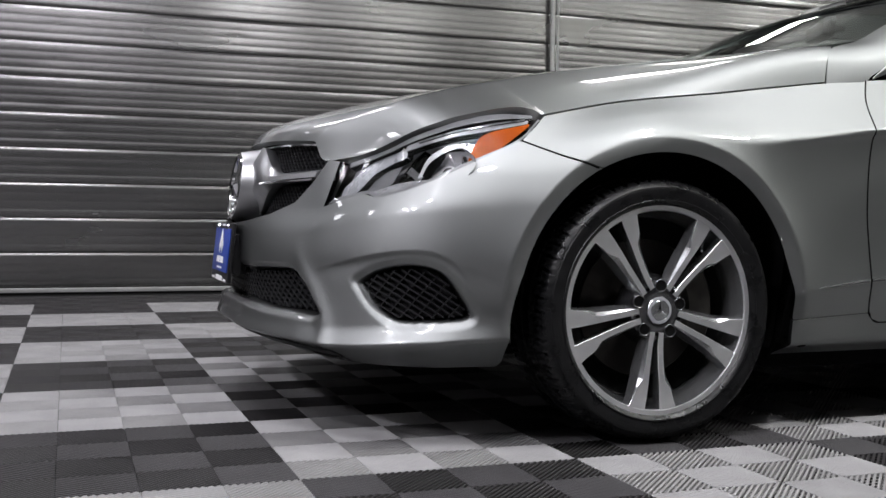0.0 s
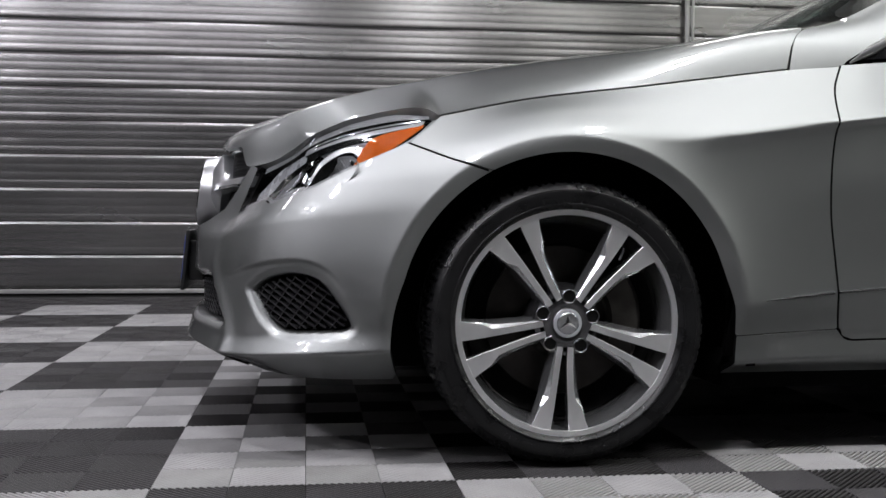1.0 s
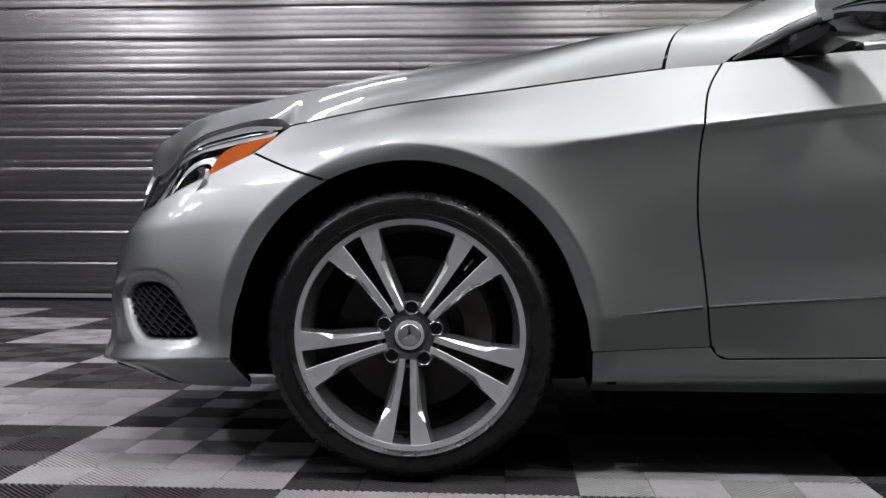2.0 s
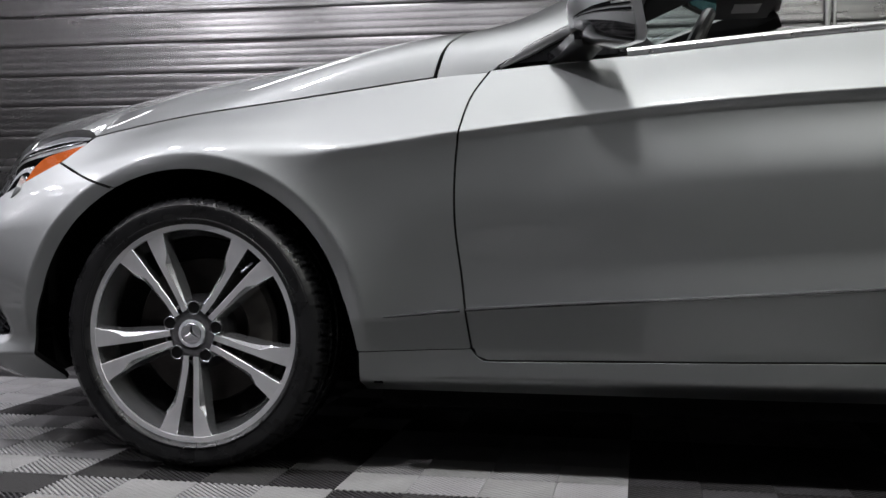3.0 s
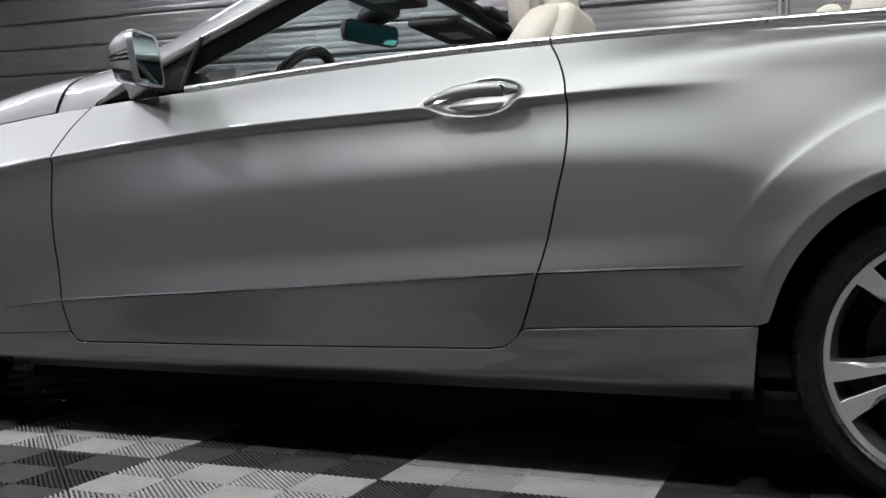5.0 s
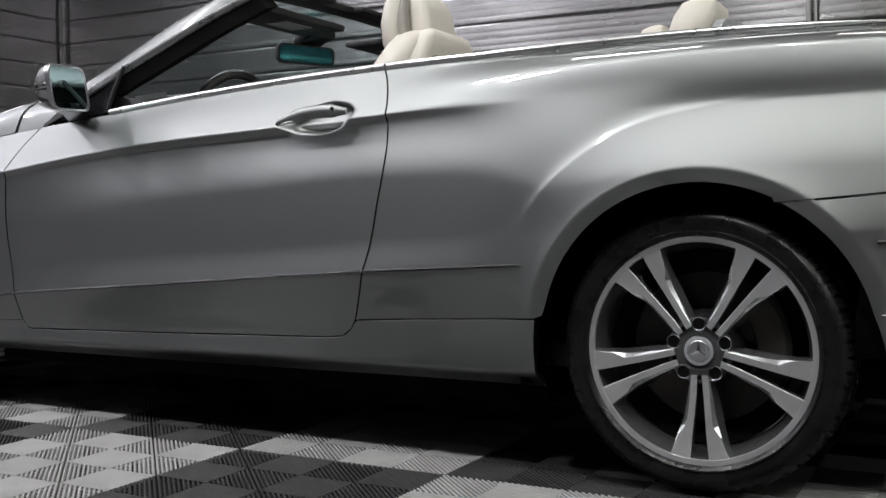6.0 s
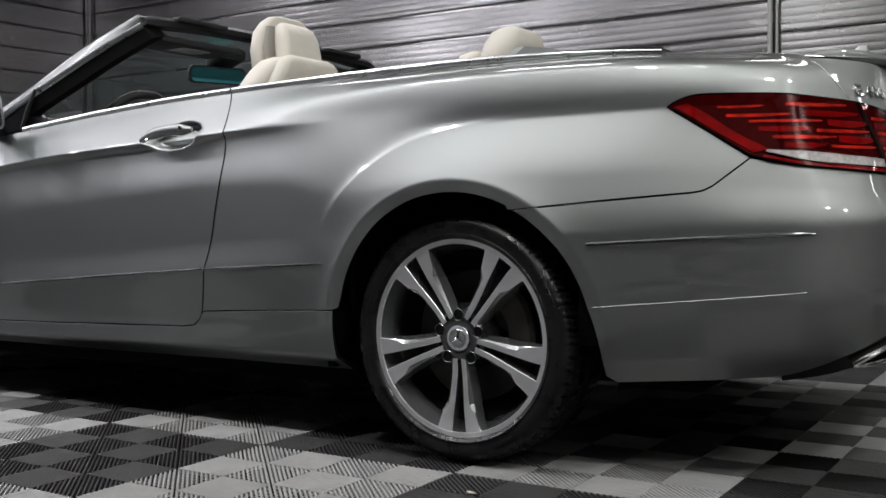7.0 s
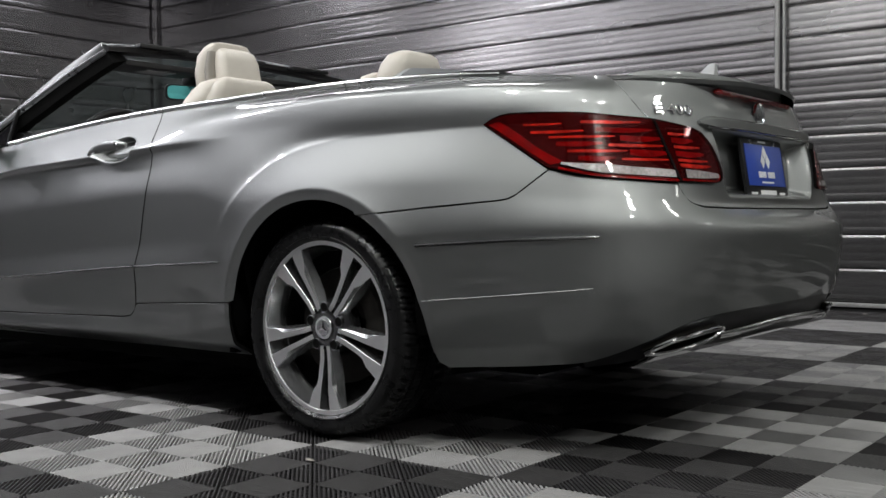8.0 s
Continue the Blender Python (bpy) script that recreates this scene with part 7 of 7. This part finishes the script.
def letters(text, s_a, z_a, size, gap, parent):
    """Raised chrome characters along the lid, each an object of its own."""
    s = s_a
    for ch in text:
        if ch == " ":
            s += size * 0.45
            continue
        cu = bpy.data.curves.new("letter", "FONT")
        cu.body, cu.size, cu.extrude, cu.bevel_depth = ch, size * 1.36, 0.0018, 0.0011
        tmp = bpy.data.objects.new("letter_curve", cu)
        scene.collection.objects.link(tmp)
        me = bpy.data.meshes.new_from_object(tmp.evaluated_get(bpy.context.evaluated_depsgraph_get()))
        bpy.data.objects.remove(tmp)
        bpy.data.curves.remove(cu)
        wid = max(v.co.x for v in me.vertices) - min(v.co.x for v in me.vertices)
        left = min(v.co.x for v in me.vertices)
        k = size * 1.14 / max(wid, 1e-6)
        for v in me.vertices:
            u = (v.co.x - left) * k
            c = on_skin(s + u, z_a + v.co.y * 0.9, 0.002)[0]
            n = skin_normal(np.array([s + u]), np.array([z_a]))[0]
            v.co = Vector(c) + Vector(n) * v.co.z
        me.materials.append(CHROME)
        ob = new("letter", me)
        ob.parent = parent
        s += size * 1.14 + gap


letters("E 400", 3.832, 0.876, 0.030, 0.006, lid)

for mir in (False, True):
    tl = put(panel("tail_lamp", tail_grids(), DARKRED, car, "wide red tail lamp with smoked edges", mir, lift=0.006, fold=0.0))
    put(panel("tail_lamp_seat", tail_grids(), UNDER, car, "", mir, lift=-0.035, fold=0.0))
    pane = panel("lens", tail_grids(), SMOKE, tl, "smoked outer lens", mir, lift=0.0125, fold=0.016)
    pane.visible_shadow = False
    panel("side_band", patch([(3.305, 0.851), (3.345, 0.826), (3.42, 0.778), (3.480, 0.742)], [(3.335, 0.858), (3.375, 0.832), (3.445, 0.785), (3.510, 0.750)]), REDLENS, tl, "bright red edge band", mir, lift=0.0095, fold=0.01)
    panel("reversing_strip", patch([(3.505, 0.743), (3.60, 0.722), (3.72, 0.712), (3.850, 0.709)], [(3.508, 0.747), (3.60, 0.741), (3.72, 0.732), (3.850, 0.727)], 40, 6), CLEARLENS, tl, "clear fluted lower strip", mir, lift=0.0132, fold=0.01)
    panel("reversing_strip", patch([(3.893, 0.709), (3.97, 0.710), (4.046, 0.714)], [(3.893, 0.730), (3.97, 0.728), (4.040, 0.724)], 20, 5), CLEARLENS, tl, "clear fluted strip on the lid", mir, lift=0.0132, fold=0.004)
    panel("lamp_rim_low", patch([(3.50, 0.731), (3.60, 0.713), (3.75, 0.702), (3.86, 0.700)], [(3.50, 0.737), (3.60, 0.719), (3.75, 0.709), (3.86, 0.706)], 40, 4), REDLENS, tl, "red lower rim", mir, lift=0.0095, fold=0.01)
    panel("lamp_rim_low", patch([(3.875, 0.703), (3.97, 0.703), (4.045, 0.706), (4.056, 0.714)], [(3.880, 0.708), (3.97, 0.708), (4.045, 0.711), (4.054, 0.722)], 24, 4), REDLENS, tl, "red lower rim", mir, lift=0.0095, fold=0.004)
    panel("lamp_split", patch([(3.8615, 0.702), (3.8675, 0.702)], [(3.8085, 0.856), (3.8145, 0.856)], 4, 20), UNDER, tl, "dark seam between the lamp's halves", mir, lift=0.0130, fold=0.004)
    zz = [(0.846, 3.40, 3.50, 0.0025), (0.848, 3.55, 3.76, 0.003), (0.826, 3.42, 3.56, 0.003), (0.829, 3.60, 3.80, 0.005), (0.812, 3.47, 3.66, 0.0025), (0.808, 3.68, 3.83, 0.006), (0.795, 3.49, 3.62, 0.005), (0.790, 3.64, 3.84, 0.003),
          (0.776, 3.52, 3.70, 0.003), (0.772, 3.71, 3.846, 0.007), (0.758, 3.55, 3.66, 0.005), (0.755, 3.68, 3.85, 0.0025),
          (0.822, 3.860, 3.925, 0.003), (0.806, 3.868, 3.955, 0.006), (0.789, 3.873, 3.980, 0.003), (0.772, 3.876, 3.992, 0.006), (0.755, 3.880, 4.005, 0.003), (0.742, 3.884, 4.015, 0.004)]
    for z, a, b, h in zz:
        panel("red_reflector", patch([(a, z - h), ((a + b) / 2, z - h * 1.6), (b, z - h * 0.5)], [(a, z + h), ((a + b) / 2, z + h * 0.7), (b, z + h * 0.4)], 16, 5), REDGLOW if h < 0.0045 else REDLENS, tl, "red reflector blade", mir, lift=0.0075, fold=0.003)
    # exhaust trim
    ring = [(3.752, 0.284), (3.79, 0.300), (3.84, 0.316), (3.93, 0.330), (4.015, 0.338), (4.022, 0.332), (3.995, 0.314), (3.93, 0.296), (3.84, 0.284), (3.79, 0.281), (3.752, 0.284)]
    r = line(ring, 60)
    bm = bmesh.new()
    pts = on_skin(r[:, 0], r[:, 1], 0.012, mir)
    tube(bm, [tuple(q) for q in pts], 0.0068, 10)
    ex = put(part("exhaust_tip", bm, CHROME, car, "flat polished exhaust tip in the bumper"))
    bm = bmesh.new()
    c = pts[:-1].mean(0)
    inn = on_skin(r[:, 0], r[:, 1], -0.10, mir)
    vs = loft(bm, [[tuple(q) for q in pts[:-1]], [tuple(q) for q in (inn[:-1] - inn[:-1].mean(0)) * 0.8 + inn[:-1].mean(0)]], cap=False)
    bm.faces.new(vs[1])
    part("exhaust_bore", bm, [SATIN], ex, "dark metal exhaust bore").data.materials[0] = DISC

dif = line([(3.55, 0.232), (3.70, 0.245), (3.80, 0.258), (3.95, 0.275), (S1, 0.280)], 70)
dit = line([(3.55, 0.262), (3.70, 0.292), (3.80, 0.335), (3.95, 0.374), (S1, 0.390)], 70)
put(panel("diffuser", [coons(dif, dit, line([tuple(dif[0]), tuple(dit[0])], 8), line([tuple(dif[-1]), tuple(dit[-1])], 8))], BLACK, car, "black lower insert of the rear bumper", both=True, lift=-0.010, fold=0.02))
s = np.linspace(4.03, 2 * S1 - 4.03, 50)
p = on_skin(np.minimum(s, 2 * S1 - s), np.full(50, 0.318) + 0.006 * np.cos(math.pi * np.linspace(-1, 1, 50)), 0.004)
p[s > S1] = mir_pts(p[s > S1])
bm = bmesh.new()
tube(bm, [tuple(q) for q in p], 0.0085, 10, 1.3)
put(part("diffuser_strip", bm, CHROME, car, "chrome strip between the exhaust tips"))

# crumbs on the floor
for x, y, z, r in ((2.93, -0.228, 0.0, 0.011), (2.914, 4.611, 0.0, 0.012)):
    bm = bmesh.new()
    bmesh.ops.create_icosphere(bm, subdivisions=2, radius=r)
    for v in bm.verts:
        v.co = Vector((v.co.x * (1.3 + 0.3 * noise.noise(v.co * 70)), v.co.y * 0.8, (v.co.z + r) * (0.32 + 0.2 * noise.noise(v.co * 90 + Vector((3, 1, 2))))))
    low = min(v.co.z for v in bm.verts)
    for v in bm.verts:
        v.co += Vector((0, 0, -low))
    ob = part("crumb", bm, LEATHERSHADE, None, "", 60)
    ob.location = (x, y, z)
    tagged(ob, "small pale crumb lying on the floor tiles", "crumb", "crumbs on the floor")

lay_tiles()
